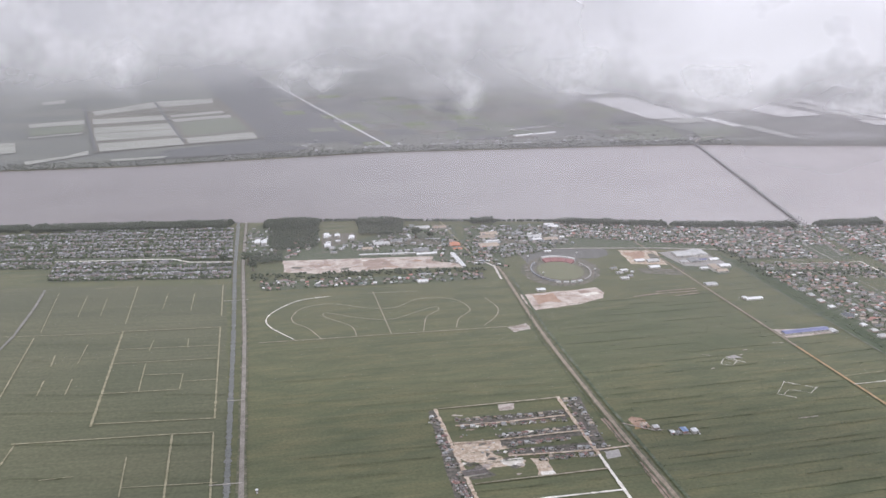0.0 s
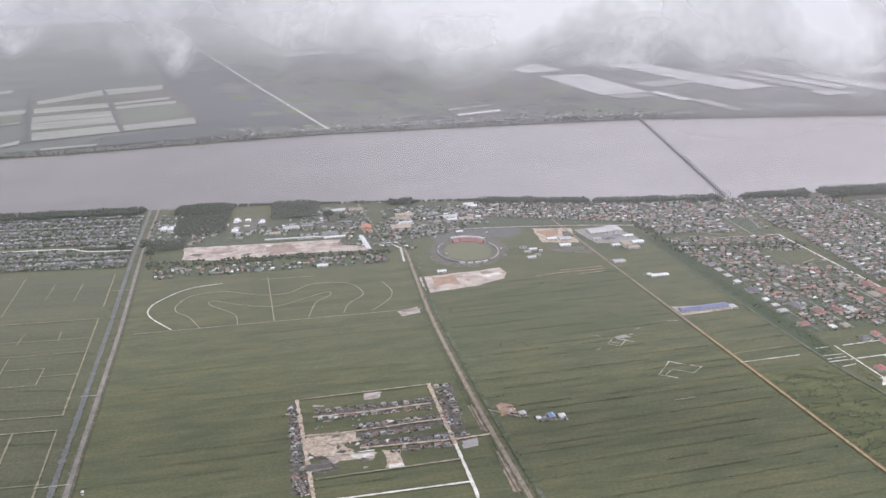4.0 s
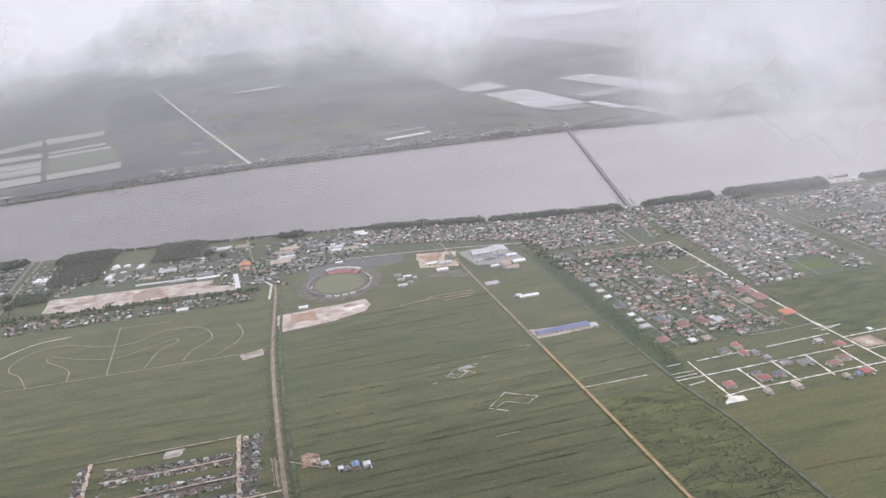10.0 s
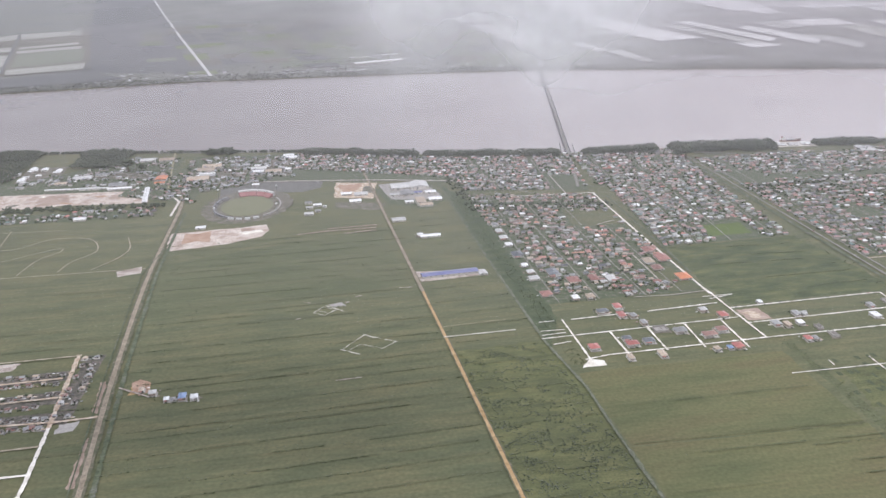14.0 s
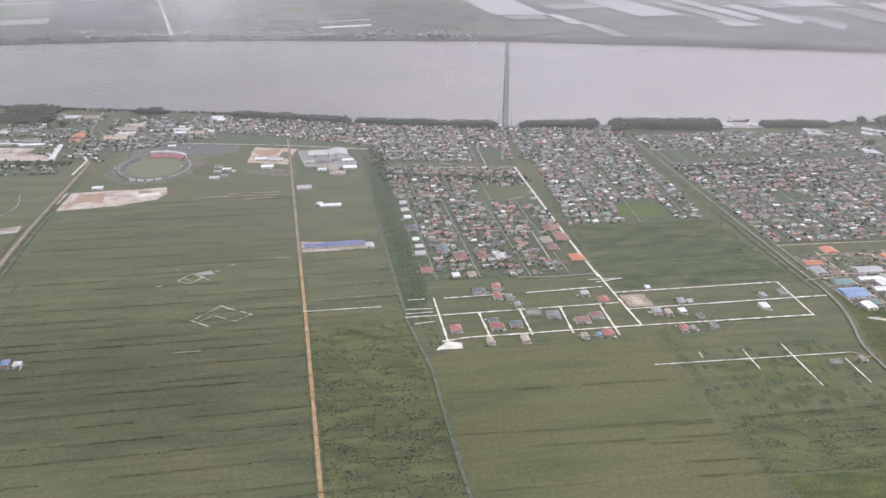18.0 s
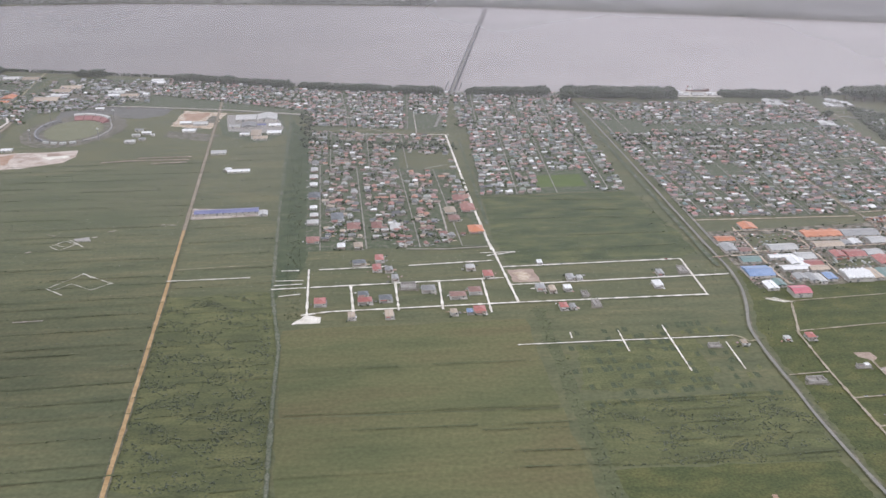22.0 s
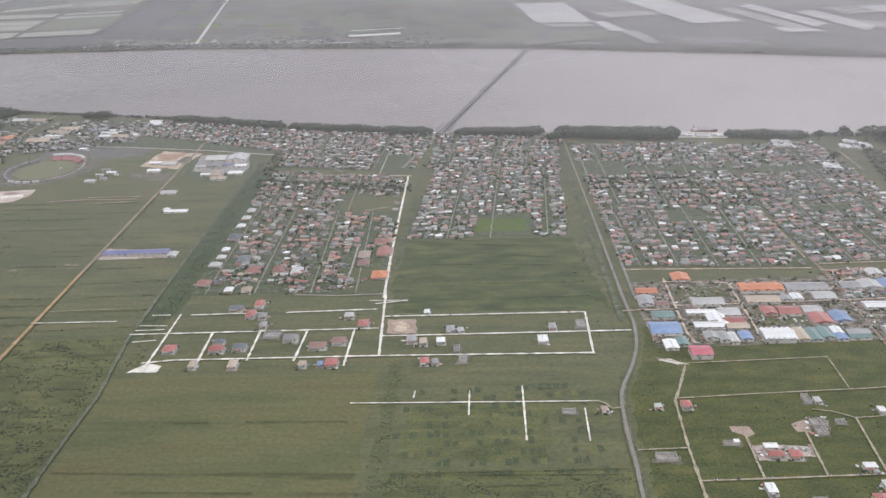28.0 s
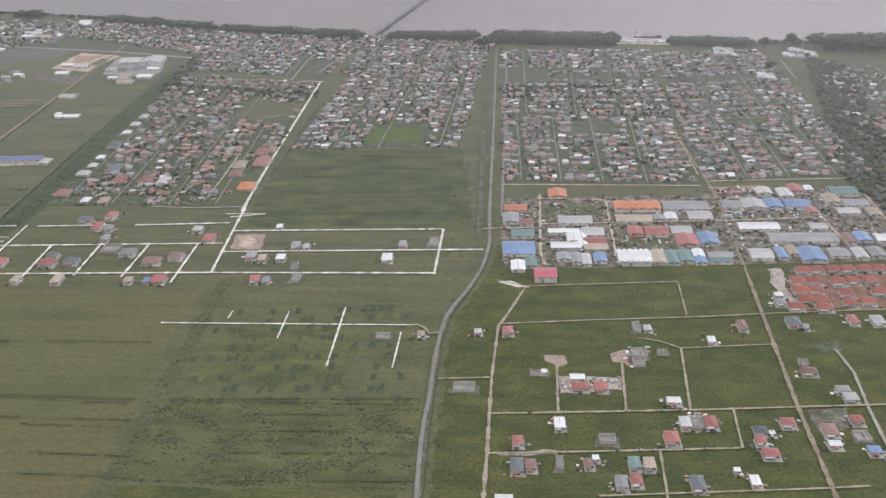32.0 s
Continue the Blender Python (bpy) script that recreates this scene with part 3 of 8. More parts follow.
# ---- roads ----
ROADS = [
    ([(-186, 955), (-157, 804), (-118, 628), (-75, 419), (-40, 240), (18, -60)], 2.4, "road_dirt", "grey-brown road beside a straight drainage canal"),
    ([(52, 812), (60, 790), (66, 760), (84, 635), (107, 513), (128, 415), (172, 215), (232, -60)], 2.1, "road_tan", "broad unpaved brown road between fields"),
    ([(188, 860), (199, 812), (244, 608), (246.2, 598)], 1.7, "road_tan", "pale far end of a straight dirt road"),
    ([(246.2, 598), (263, 522), (291, 392), (330, 230), (400, -60)], 1.4, "laterite", "straight ochre dirt road through the fields"),
    ([(452, 885), (479, 727), (500, 602), (505, 575), (506.5, 553), (505, 535), (502, 515), (503.5, 495), (507, 472), (516, 420), (560, 230), (627, -60)], 1.15, "asphalt", "grey asphalt road with a gentle bend"),
]
M["verge"] = surface("worn_verge", [(0.085, 0.096, 0.054), (0.125, 0.124, 0.08), (0.18, 0.162, 0.12)], 5, 0.8, amount=0.3)
for pts, w in (([(52, 812), (60, 790), (66, 760), (84, 635), (107, 513), (128, 415), (172, 215), (232, -60)], 4.6), ([(-186, 955), (-157, 804), (-118, 628), (-75, 419), (-40, 240), (18, -60)], 5.0), ([(479, 727), (500, 602), (505, 575), (506.5, 553), (505, 535), (502, 515), (503.5, 495), (507, 472), (516, 420), (560, 230), (627, -60)], 2.1), ([(199, 812), (244, 608), (263, 522), (291, 392), (330, 230), (400, -60)], 2.5)):
    track(pts, w, "verge", "worn grassy verge along a road", "verge", "verge", 0.16)
for pts, w, mat, label in ROADS:
    track(curve(pts, 6) if len(pts) > 6 else pts, w, mat, label, "road", "road", 0.1)
for pts, w, label in (
    ([(-194, 955), (-163, 800), (-125, 625), (-82, 419), (-47, 240), (11, -60)], 3.0, "straight drainage canal with grassy banks"),
    ([(244, 850), (251, 812), (286, 632), (307, 530), (321, 483), (327, 450), (339, 391), (368, 230), (420, -60)], 1.6, "narrow weedy canal between fields"),
    ([(448, 885), (474, 727), (496, 602), (501, 575)], 2.4, "straight canal beside the asphalt road"),
    ([(395.1, 618.5), (371.1, 774.0)], 1.6, "green ditch along the housing estate road"),
    ([(80, 700), (79.5, 635), (103, 513), (124, 415), (166, 215), (224, -60)], 0.6, "weedy roadside ditch beside fields"),
    ([(71, 760), (88.5, 635), (112, 513), (133, 415), (177, 215), (236, -60)], 2.0, "weedy roadside ditch beside fields"),
):
    track(pts, w, "canal" if w > 2.5 else "weeds", label, "canal", "canal", 0.3)
M["canal_pale"] = surface("shallow_canal_water", [(0.115, 0.126, 0.082), (0.17, 0.174, 0.128)], 5, 0.8, rough=0.7, amount=0.3)
for pts, w in (([(286, 632), (307, 530), (321, 483), (327, 450), (339, 391), (368, 230), (420, -60)], 1.0),):
    track(pts, w, "canal_pale", "pale water in the middle of a weedy canal", "canal", "canal", 0.7)
track([(460, 880), (485, 727), (505, 602)], 1.2, "asphalt", "narrow service road along the canal", "road", "road")

patch("weed_band", [(416.4, 526.0), (421.3, 495.2), (425.8, 470.6), (431.2, 435.9), (437.3, 402.3), (450.2, 372.6), (456.0, 374.2), (442.9, 403.0), (436.4, 436.5), (430.8, 471.2), (426.4, 495.8), (421.0, 526.5)], "field_moss", "green weed-choked ditch between meadows", "ditch", rag=0.55)
for pts, w in (([(333.1, 436.5), (425.2, 450.3)], 0.7), ([(339.9, 402.7), (380.0, 409.7)], 0.5), ([(434.3, 452.5), (505.6, 467.0)], 0.6), ([(436.7, 417.2), (511.1, 428.2)], 0.5), ([(439.3, 452.8), (504.6, 463.8)], 0.7), ([(384.8, 445.4), (425.1, 451.1)], 0.7), ([(442.8, 481.7), (498.4, 490.8)], 0.4)):
    track(pts, w * 0.45, "field_dark", "dark weed-choked ditch between meadows", "ditch", "ditch", 0.2)

# ---- the white grid of building plots ----
for pts in (
    [(322.0, 555.6), (352.2, 562.2)], [(361.4, 563.9), (398.8, 572.9)], [(402.6, 565.7), (485.2, 582.3)],
    [(305.7, 533.4), (327.6, 537.9), (404.4, 554.1)], [(407.0, 546.8), (504.1, 566.7)], [(323.6, 510.0), (334.6, 514.4), (409.2, 529.3), (490.5, 544.1)],
    [(317.4, 555.8), (327.2, 503.4)], [(338.9, 540.2), (344.4, 513.5)], [(357.5, 545.2), (362.4, 518.0)], [(376.5, 547.1), (380.3, 520.3)],
    [(395.0, 551.6), (400.2, 519.4)], [(485.2, 582.3), (490.8, 543.2)], [(397.4, 592.9), (400.4, 578.5), (411.0, 529.9)],
):
    track(pts, 0.95, "white_track", rough=0.42)
track([(362.2, 781.8), (373.5, 718.1), (387.2, 641.8), (398.2, 585.6)], 1.25, "white_track", "pale straight road along a housing estate", "road", "road")
track([(364.2, 783.3), (295.7, 778.2)], 0.9, "white_track", "pale cross street", "road", "road")
for pts in ([(305.5, 542.0), (317.5, 543.7)], [(306.1, 537.2), (317.8, 540.0)], [(305.6, 552.8), (313.3, 554.3)], [(310.5, 526.7), (319.2, 529.9)], [(396.3, 578.4), (409.1, 583.8)], [(393.0, 581.3), (409.3, 584.2)]):
    track(pts, 0.7, "white_track", "short pale side track")
for pts in ([(411.0, 492.4), (494.3, 506.9)], [(431.0, 504.4), (431.6, 499.4)], [(449.8, 507.6), (452.5, 490.5)], [(467.5, 513.7), (473.4, 477.7)], [(490.1, 501.4), (493.1, 480.6)]):
    track(pts, 0.58, "white_track", "pale cross-shaped sand track in a meadow", rough=0.5)
track([(493.2, 507.5), (496.9, 505.6), (499.1, 502.4), (501.8, 503.6)], 0.8, "yellow_track", "faint track joining the road")
patch("sand_heap_ground", [(321.4, 502.1), (325.2, 510.6), (331.9, 509.8), (332.7, 504.6)], "white_track", "triangle of white sand at a track's end", "sand", rag=0.3)
patch("bare_plot", [(408.3, 550.6), (404.9, 563.9), (417.3, 566.1), (421.1, 551.5)], "dirt", "bare reddish building plot", "plot", rag=0.7)
patch("bare_plot", [(410.7, 553.2), (408.2, 560.7), (412.9, 563.1), (416.5, 558.4), (415.4, 553.0)], "pale_site", "pale sand spread on a building plot", "plot", rag=0.6)

# ---- the newer estate with brown tracks ----
for pts, w in (
    ([(524.2, 539.4), (521.5, 520.5), (519.8, 510.8), (523.1, 481.2), (525.8, 463.0), (528.4, 445.8), (530.9, 427.3), (533.6, 406.9)], 1.7),
    ([(519.1, 512.5), (549.1, 520.8), (584.6, 529.9), (602.4, 535.2), (625.6, 541.6), (647.1, 547.2)], 1.1),
    ([(507.8, 477.6), (522.7, 481.2)], 1.2), ([(526.0, 463.4), (553.5, 469.7), (583.7, 476.8), (608.6, 483.1), (636.5, 490.1)], 1.3),
    ([(528.4, 446.0), (555.1, 452.1), (591.9, 461.0)], 1.2), ([(540.7, 492.5), (544.2, 467.3)], 1.2), ([(559.5, 497.8), (562.3, 472.2)], 1.3),
):
    track(pts, w * 0.55, "plot_track", "pale earth track between building plots", rough=0.34)
for pts, w in (
    ([(576.7, 508.4), (579.5, 475.7)], 1.2), ([(576.7, 508.4), (603.6, 516.0)], 0.9), ([(563.8, 512.1), (569.9, 511.5), (576.7, 508.4)], 0.9),
    ([(590.9, 478.2), (592.5, 461.1)], 1.1), ([(571.8, 455.8), (573.8, 440.3), (576.1, 415.8)], 1.2), ([(575.5, 552.0), (578.4, 529.5)], 0.9),
    ([(513.7, 543.0), (524.1, 540.2), (543.1, 545.1), (575.5, 553.3)], 1.0), ([(557.9, 435.0), (573.8, 439.1), (612.4, 449.1), (621.8, 451.9)], 1.1),
):
    track(pts, w * 0.55, "plot_track", "pale earth track between building plots", rough=0.34)
track([(562.6, 783.9), (574.1, 710.6), (589.2, 641.2), (595.9, 590.2), (602.3, 534.1), (608.1, 483.0), (612.9, 448.4), (615.3, 425.7)], 1.2, "road_tan", "long straight pale road through the estate", "road", "road")
track([(622.1, 516.6), (625.5, 504.4), (626.9, 484.6), (629.7, 460.5)], 0.9, "road_pale", "pale track between new houses")
for pts in ([(517.3, 625.3), (525.7, 567.2), (528.6, 558.1)], [(545.5, 622.0), (553.0, 571.3)], [(516.7, 620.7), (545.4, 623.2)], [(522.1, 594.0), (592.4, 610.1), (627.3, 619.8)], [(628.3, 629.4), (636.5, 595.1)], [(587.2, 620.8), (595.4, 634.6), (630.1, 645.1)], [(499.5, 633.6), (584.1, 647.0)], [(587.8, 653.1), (656.0, 669.0)], [(650.6, 648.8), (654.5, 622.4)], [(500.4, 585.6), (522.5, 590.7)]):
    track(pts, 0.9, "pale_site", "pale street among warehouses", "road", "road", 0.3)
for pts, mat in (
    ([(536.7, 497.3), (542.5, 498.4), (543.5, 494.0), (540.9, 490.9), (537.7, 493.5)], "dirt"), ([(555.9, 502.0), (560.7, 505.3), (561.6, 496.6), (557.1, 496.7)], "dirt"),
    ([(543.3, 477.8), (560.4, 482.6), (560.0, 489.1), (541.9, 486.5)], "rubble"), ([(576.9, 473.3), (583.7, 475.4), (584.3, 469.5), (581.3, 465.1), (578.4, 467.0)], "white_track"),
    ([(616.4, 520.5), (624.8, 522.9), (624.1, 517.0), (616.4, 513.8)], "yard"),
    ([(513.9, 541.8), (518.5, 543.9), (526.2, 539.7), (521.2, 539.7)], "white_track"), ([(610.7, 482.7), (621.3, 485.7), (619.9, 475.3), (612.5, 472.6)], "gravel"),
):
    patch("bare_plot", pts, mat, "bare trodden ground round buildings", "plot", rag=0.5)
for pts, mat in (
    ([(591.7, 624.0), (630.0, 634.5), (628.9, 618.9), (593.5, 610.3)], "rubble"), ([(587.7, 646.2), (609.0, 652.7), (609.4, 641.5), (589.1, 636.0)], "dirt"),
    ([(530.8, 447.2), (546.4, 451.3), (546.6, 449.7), (531.3, 446.1)], "rubble"), ([(613.0, 567.0), (627.7, 572.0), (629.6, 545.0), (611.5, 539.7)], "terrace_soil"),
    ([(610.2, 562.0), (611.8, 563.7), (612.0, 541.7), (610.9, 540.3)], "pale_site"), ([(652.7, 577.6), (627.6, 571.1), (629.3, 543.1), (650.9, 549.1)], "terrace_soil"),
):
    patch("bare_plot", pts, mat, "bare trodden ground round buildings", "plot", rag=0.5)
# yards of the warehouse quarter
patch("yard_ground", [(501.5, 618.0), (584.0, 637.1), (659.7, 663.5), (662.1, 587.6), (595.1, 571.4), (514.2, 551.7)], "works_yard", "worn gravel ground of a warehouse quarter", "ground", rag=0.6)
patch("meadow", [(519.9, 615.0), (544.0, 620.5), (546.0, 608.7), (522.1, 602.1)], "grass", "small green meadow between yards", "field", rag=0.3)
patch("meadow", [(552.8, 590.2), (571.9, 595.3), (573.1, 583.5), (554.7, 577.6)], "grass", "small green meadow between yards", "field", rag=0.3)

# ---- left-hand building plots, far from the river ----
for pts, w in (
    ([(-208.2, 644.7), (-140.0, 650.6), (-108.3, 504.2)], 1.3), ([(-207.0, 644.6), (-174.9, 495.9)], 1.8), ([(-202.3, 610.6), (-132.5, 615.8)], 0.9), ([(-194.5, 586.1), (-127.7, 592.9)], 0.9),
    ([(-183.8, 539.9), (-139.3, 544.8), (-143.8, 568.7), (-167.7, 567.0)], 0.9), ([(-172.4, 585.2), (-163.1, 541.6)], 1.0), ([(-141.2, 556.5), (-120.0, 559.1)], 0.8), ([(-174.6, 499.3), (-107.8, 504.9)], 1.2),
    ([(-209.9, 476.5), (-128.2, 485.7), (-104.9, 487.6), (-89.8, 419.8), (-78.2, 366.5)], 1.2), ([(-126.7, 485.7), (-111.9, 420.3), (-100.9, 375.1)], 1.4), ([(-143.2, 460.9), (-133.6, 420.8)], 1.0),
):
    track(pts, w * 0.75, "yellow_track", "ochre track between overgrown plots", rough=0.35)
for pts, w in (
    ([(-179.0, 437.8), (-163.0, 441.3)], 0.9), ([(-207.8, 475.1), (-204.3, 445.1)], 1.3), ([(-265.5, 634.1), (-243.8, 536.4), (-230.9, 482.2)], 1.2), ([(-179.8, 626.1), (-177.2, 607.6)], 1.0), ([(-156.7, 629.4), (-152.9, 612.6)], 1.0),
    ([(-222.8, 619.6), (-216.8, 587.0)], 0.9), ([(-237.6, 602.1), (-232.7, 583.0)], 1.2), ([(-227.6, 560.5), (-222.6, 538.1)], 1.0), ([(-210.9, 562.5), (-206.1, 539.1)], 1.0),
    ([(-230.0, 749.4), (-210.4, 659.6)], 0.9), ([(-161.1, 748.6), (-144.8, 674.3)], 1.2), ([(-178.5, 728.0), (-170.9, 687.9)], 0.8), ([(-199.8, 729.1), (-193.1, 691.5)], 0.7), ([(-262.4, 725.4), (-251.3, 676.9)], 0.8),
    ([(-288.0, 733.7), (-265.4, 645.0)], 0.8), ([(-244.0, 717.6), (-235.2, 678.6)], 0.7), ([(-290.7, 637.3), (-207.5, 642.4)], 0.8), ([(-262.4, 743.8), (-231.9, 748.0)], 0.8), ([(-136.1, 429.7), (-89.7, 433.9)], 0.8),
):
    track(pts, w * 0.75, "yellow_track", "ochre track between overgrown plots", rough=0.35)
track([(-302.6, 741.6), (-293.1, 700.2), (-282.1, 640.2), (-278.0, 594.1)], 1.8, "asphalt", "grey street between plots", "road", "road")
for p, q in (((-107.3, 527.1), (-97.0, 528.3)), ((-93.1, 430.8), (-77.7, 433.1)), ((-151.4, 707.6), (-132.6, 710.6))):
    track([p, q], 0.8, "road_pale", "small culvert bridge over the canal", "culvert", "culvert", 0.0)

# ---- the looping tracks of a planned park ----
track(curve([(-70.3, 715.5), (-92.8, 705.9), (-106.2, 684.7), (-110.3, 666.7), (-104.5, 649.0), (-83.7, 624.1)]), 1.0, "white_track", "looping pale track in a meadow")
for pts in (
    [(-106.5, 618.8), (78.6, 645.2)], [(-38.4, 724.9), (-17.9, 631.9)], [(-42.4, 720.9), (-3.1, 724.4)],
    curve([(-65.5, 625.4), (-77.3, 645.5), (-89.2, 657.5), (-92.3, 671.8), (-86.0, 690.1), (-65.8, 696.7), (-39.4, 686.5), (-18.5, 686.8), (-2.4, 705.4), (23.3, 704.0), (36.6, 680.3), (28.3, 660.2), (26.6, 643.1)]),
    curve([(-41.2, 628.6), (-47.9, 648.7), (-68.4, 668.3), (-67.5, 676.7), (-45.7, 666.0), (-21.0, 661.3), (-1.4, 677.2), (10.8, 686.6), (13.1, 679.0), (5.2, 664.8), (4.0, 637.5)]),
    curve([(48.2, 705.4), (56.6, 683.1), (55.0, 664.8), (45.9, 645.6)]),
):
    track(pts, 0.7, "plot_track", "winding pale ochre track in a meadow", rough=0.3)
patch("bare_plot", [(62.6, 641.5), (75.0, 649.9), (78.1, 638.6), (66.0, 632.5)], "rubble", "bare rubble plot by the road", "plot", rag=0.4)

# ---- the half-built settlement with burnt-looking rows ----
for pts, w, mat in (
    ([(14.3, 512.5), (24.0, 468.4), (35.4, 416.7), (43.6, 380.5)], 2.0, "pale_site"), ([(84.4, 526.6), (93.0, 482.3), (98.3, 457.1)], 2.0, "pale_site"), ([(15.9, 512.4), (85.6, 525.8)], 1.0, "plot_track"),
    ([(25.7, 491.0), (54.7, 495.5), (86.2, 502.2)], 1.5, "pale_site"), ([(24.0, 470.9), (44.6, 473.4), (91.6, 483.6)], 1.5, "pale_site"), ([(52.6, 456.6), (99.0, 461.9), (115.4, 465.7)], 1.5, "pale_site"), ([(34.9, 429.1), (100.3, 442.6)], 1.1, "plot_track"),
    ([(98.3, 457.1), (102.2, 437.0), (106.5, 415.0), (110.2, 387.7)], 1.6, "white_track"), ([(44.9, 411.5), (104.3, 422.1)], 1.2, "white_track"), ([(115.5, 491.6), (131.8, 482.4)], 0.9, "rubble"),
):
    track(pts, w, mat, "trodden track through half-built rows of houses", rough=0.3)
for pts, mat in (
    ([(25.4, 470.8), (38.8, 474.2), (50.6, 474.5), (53.4, 465.7), (43.9, 461.7), (49.7, 455.5), (60.6, 452.9), (59.2, 444.9), (45.3, 446.4), (37.3, 438.8), (31.4, 451.4), (26.6, 456.2)], "pale_site"), ([(30.2, 450.8), (35.4, 451.8), (46.6, 437.4), (33.3, 433.4)], "burnt"), ([(47.3, 452.1), (52.5, 454.3), (59.9, 455.2), (59.0, 449.4), (52.6, 445.6)], "white_track"), ([(63.2, 454.0), (71.9, 455.5), (74.1, 438.3), (66.4, 437.4), (66.0, 446.4)], "pale_site"), ([(67.8, 441.3), (73.4, 442.2), (74.1, 437.8), (68.0, 436.9)], "white_track"),
    ([(120.6, 494.8), (128.6, 496.6), (129.9, 487.7), (121.8, 484.7)], "laterite"), ([(49.5, 518.0), (59.9, 519.9), (58.7, 511.0), (50.7, 509.8)], "rubble"), ([(10.2, 510.4), (14.9, 513.2), (34.1, 416.8), (25.7, 417.0)], "burnt"),
):
    patch("bare_plot", pts, mat, "trampled ground of a building site", "plot", rag=0.6)
for pts, mat in (
    ([(117.2, 449.0), (121.5, 450.6), (124.7, 431.1), (128.3, 413.5), (122.9, 412.6), (120.3, 428.0)], "dirt"), ([(105.4, 497.4), (109.5, 500.1), (114.1, 483.6), (114.4, 468.2), (111.4, 470.8)], "dirt"), ([(101.7, 461.2), (109.2, 462.8), (109.3, 455.0), (101.9, 452.9)], "concrete"), ([(88.9, 526.5), (97.1, 527.0), (104.6, 461.1), (95.9, 460.2)], "burnt"), ([(47.9, 480.4), (92.5, 490.9), (94.0, 479.0), (50.3, 467.6)], "burnt"), ([(27.0, 499.9), (87.1, 510.1), (89.1, 500.7), (28.5, 488.9)], "burnt"), ([(51.6, 464.5), (95.8, 470.6), (96.4, 460.2), (54.1, 457.8)], "burnt"),
):
    patch("bare_plot", pts, mat, "trampled ground of a building site", "plot", rag=0.6)

heaps = random.Random(515)
for k in range(34):
    x, y = (heaps.uniform(27, 58), heaps.uniform(438, 473)) if k < 16 else (heaps.uniform(26, 92), heaps.uniform(456, 505))
    w, d = heaps.uniform(2, 7), heaps.uniform(1.5, 5)
    patch("bare_plot", [(x - w / 2, y - d * 0.2), (x + w * 0.1, y - d / 2), (x + w / 2, y + d * 0.25), (x - w * 0.2, y + d / 2)], heaps.choice(("rubble", "gravel", "white_track", "dirt", "burnt", "grass")), "spread soil and rubble on a building site", "plot", rag=0.8, seed=k)

# ---- sand lots and yards near the river ----
patch("sand_lot", [(-124.8, 815.3), (-56.5, 823.4), (10.5, 828.2), (27.0, 823.6), (34.5, 787.3), (-24.4, 785.9), (-52.3, 779.4), (-89.6, 775.2), (-117.5, 781.5)], "sand_pink", "long bare lot of pinkish sand", "lot", rag=0.7)
patch("bare_plot", [(122.4, 488.0), (119.6, 496.8), (122.3, 499.4), (128.0, 497.4), (130.1, 487.5), (126.9, 484.6)], "orange_soil", "round patch of orange soil by a hut", "plot", rag=0.5)
patch("sand_lot", [(71.2, 709.2), (75.3, 711.6), (95, 716.5), (117.8, 721.4), (135.3, 727.4), (139.7, 714.9), (136.6, 701.5), (117.6, 688.5), (83.1, 676.3)], "sand_pink", "bare lot of pale sand", "lot", rag=0.5)
patch("bare_plot", [(84.3, 710.2), (92.0, 710.9), (100.5, 715.4), (105.2, 693.9), (96.0, 694.4), (87.8, 689.9)], "orange_soil", "reddish soil on a sand lot", "plot", rag=0.7)
patch("bare_plot", [(118.1, 719.5), (126.3, 722.2), (130.0, 712.1), (124.3, 706.9)], "dirt", "dug-over soil on a sand lot", "plot", rag=0.7)
patch("bare_plot", [(120.0, 711.0), (134.0, 717.0), (137.0, 712.0), (125.0, 706.5)], "white_track", "heaps of white sand on a lot", "plot", rag=0.6)
patch("car_park", [(77.6, 836.8), (100, 838), (136.8, 838.5), (158.7, 835.3), (159.3, 817.2), (146.3, 806.2), (127.7, 808.0), (101.4, 806.5), (86.5, 798.0)], "car_park", "large empty asphalt car park", "car park", rag=0.1)
patch("bare_plot", [(168.9, 831.3), (201.1, 826.3), (203.5, 784.2), (173.0, 788.6)], "pale_site", "pale reddish bare yard", "plot", rag=0.8)
patch("bare_plot", [(172, 822), (190, 826), (188, 806), (178, 802)], "orange_soil", "reddish dug soil in a yard", "plot", rag=1.2)
patch("bare_plot", [(192, 820), (199, 818), (200, 800), (193, 798)], "gravel", "grassy corner of a yard", "plot", rag=1.0)
patch("bare_plot", [(175.9, 776.8), (213.1, 771.1), (210.3, 754.5), (176.9, 761.6)], "gravel", "brown bare yard", "plot", rag=0.4)
patch("yard_ground", [(200.3, 809.6), (242.2, 822.6), (257.1, 778.0), (243.6, 753.1), (215.5, 768.6)], "yard", "grey factory yard", "ground", rag=0.4)
patch("yard_ground", [(-177.3, 924.0), (-156.0, 929.2), (-100.6, 853.7), (-28.2, 849.0), (121.8, 920.6), (118.8, 839.7), (32.9, 823.2), (-124.8, 815.3), (-157.5, 829.6)], "yard", "worn ground between riverside yards", "ground", rag=0.6)
patch("yard_ground", [(54.8, 927.9), (117.3, 930.9), (260.5, 905.8), (265.3, 824.8), (131.3, 841.9), (75.3, 835.9)], "yard", "worn ground of a riverside quarter", "ground", rag=0.6)
for pts in ([(160.4, 702.5), (180.2, 708.9)], [(178.7, 713.4), (210.4, 719.5)], [(177.5, 708.1), (210.8, 714.0)], [(190.9, 702.8), (211.0, 708.7)]):
    track(pts, 1.3, "dirt", "low reddish earth bank in a field", "bank", "bank", 0.4)
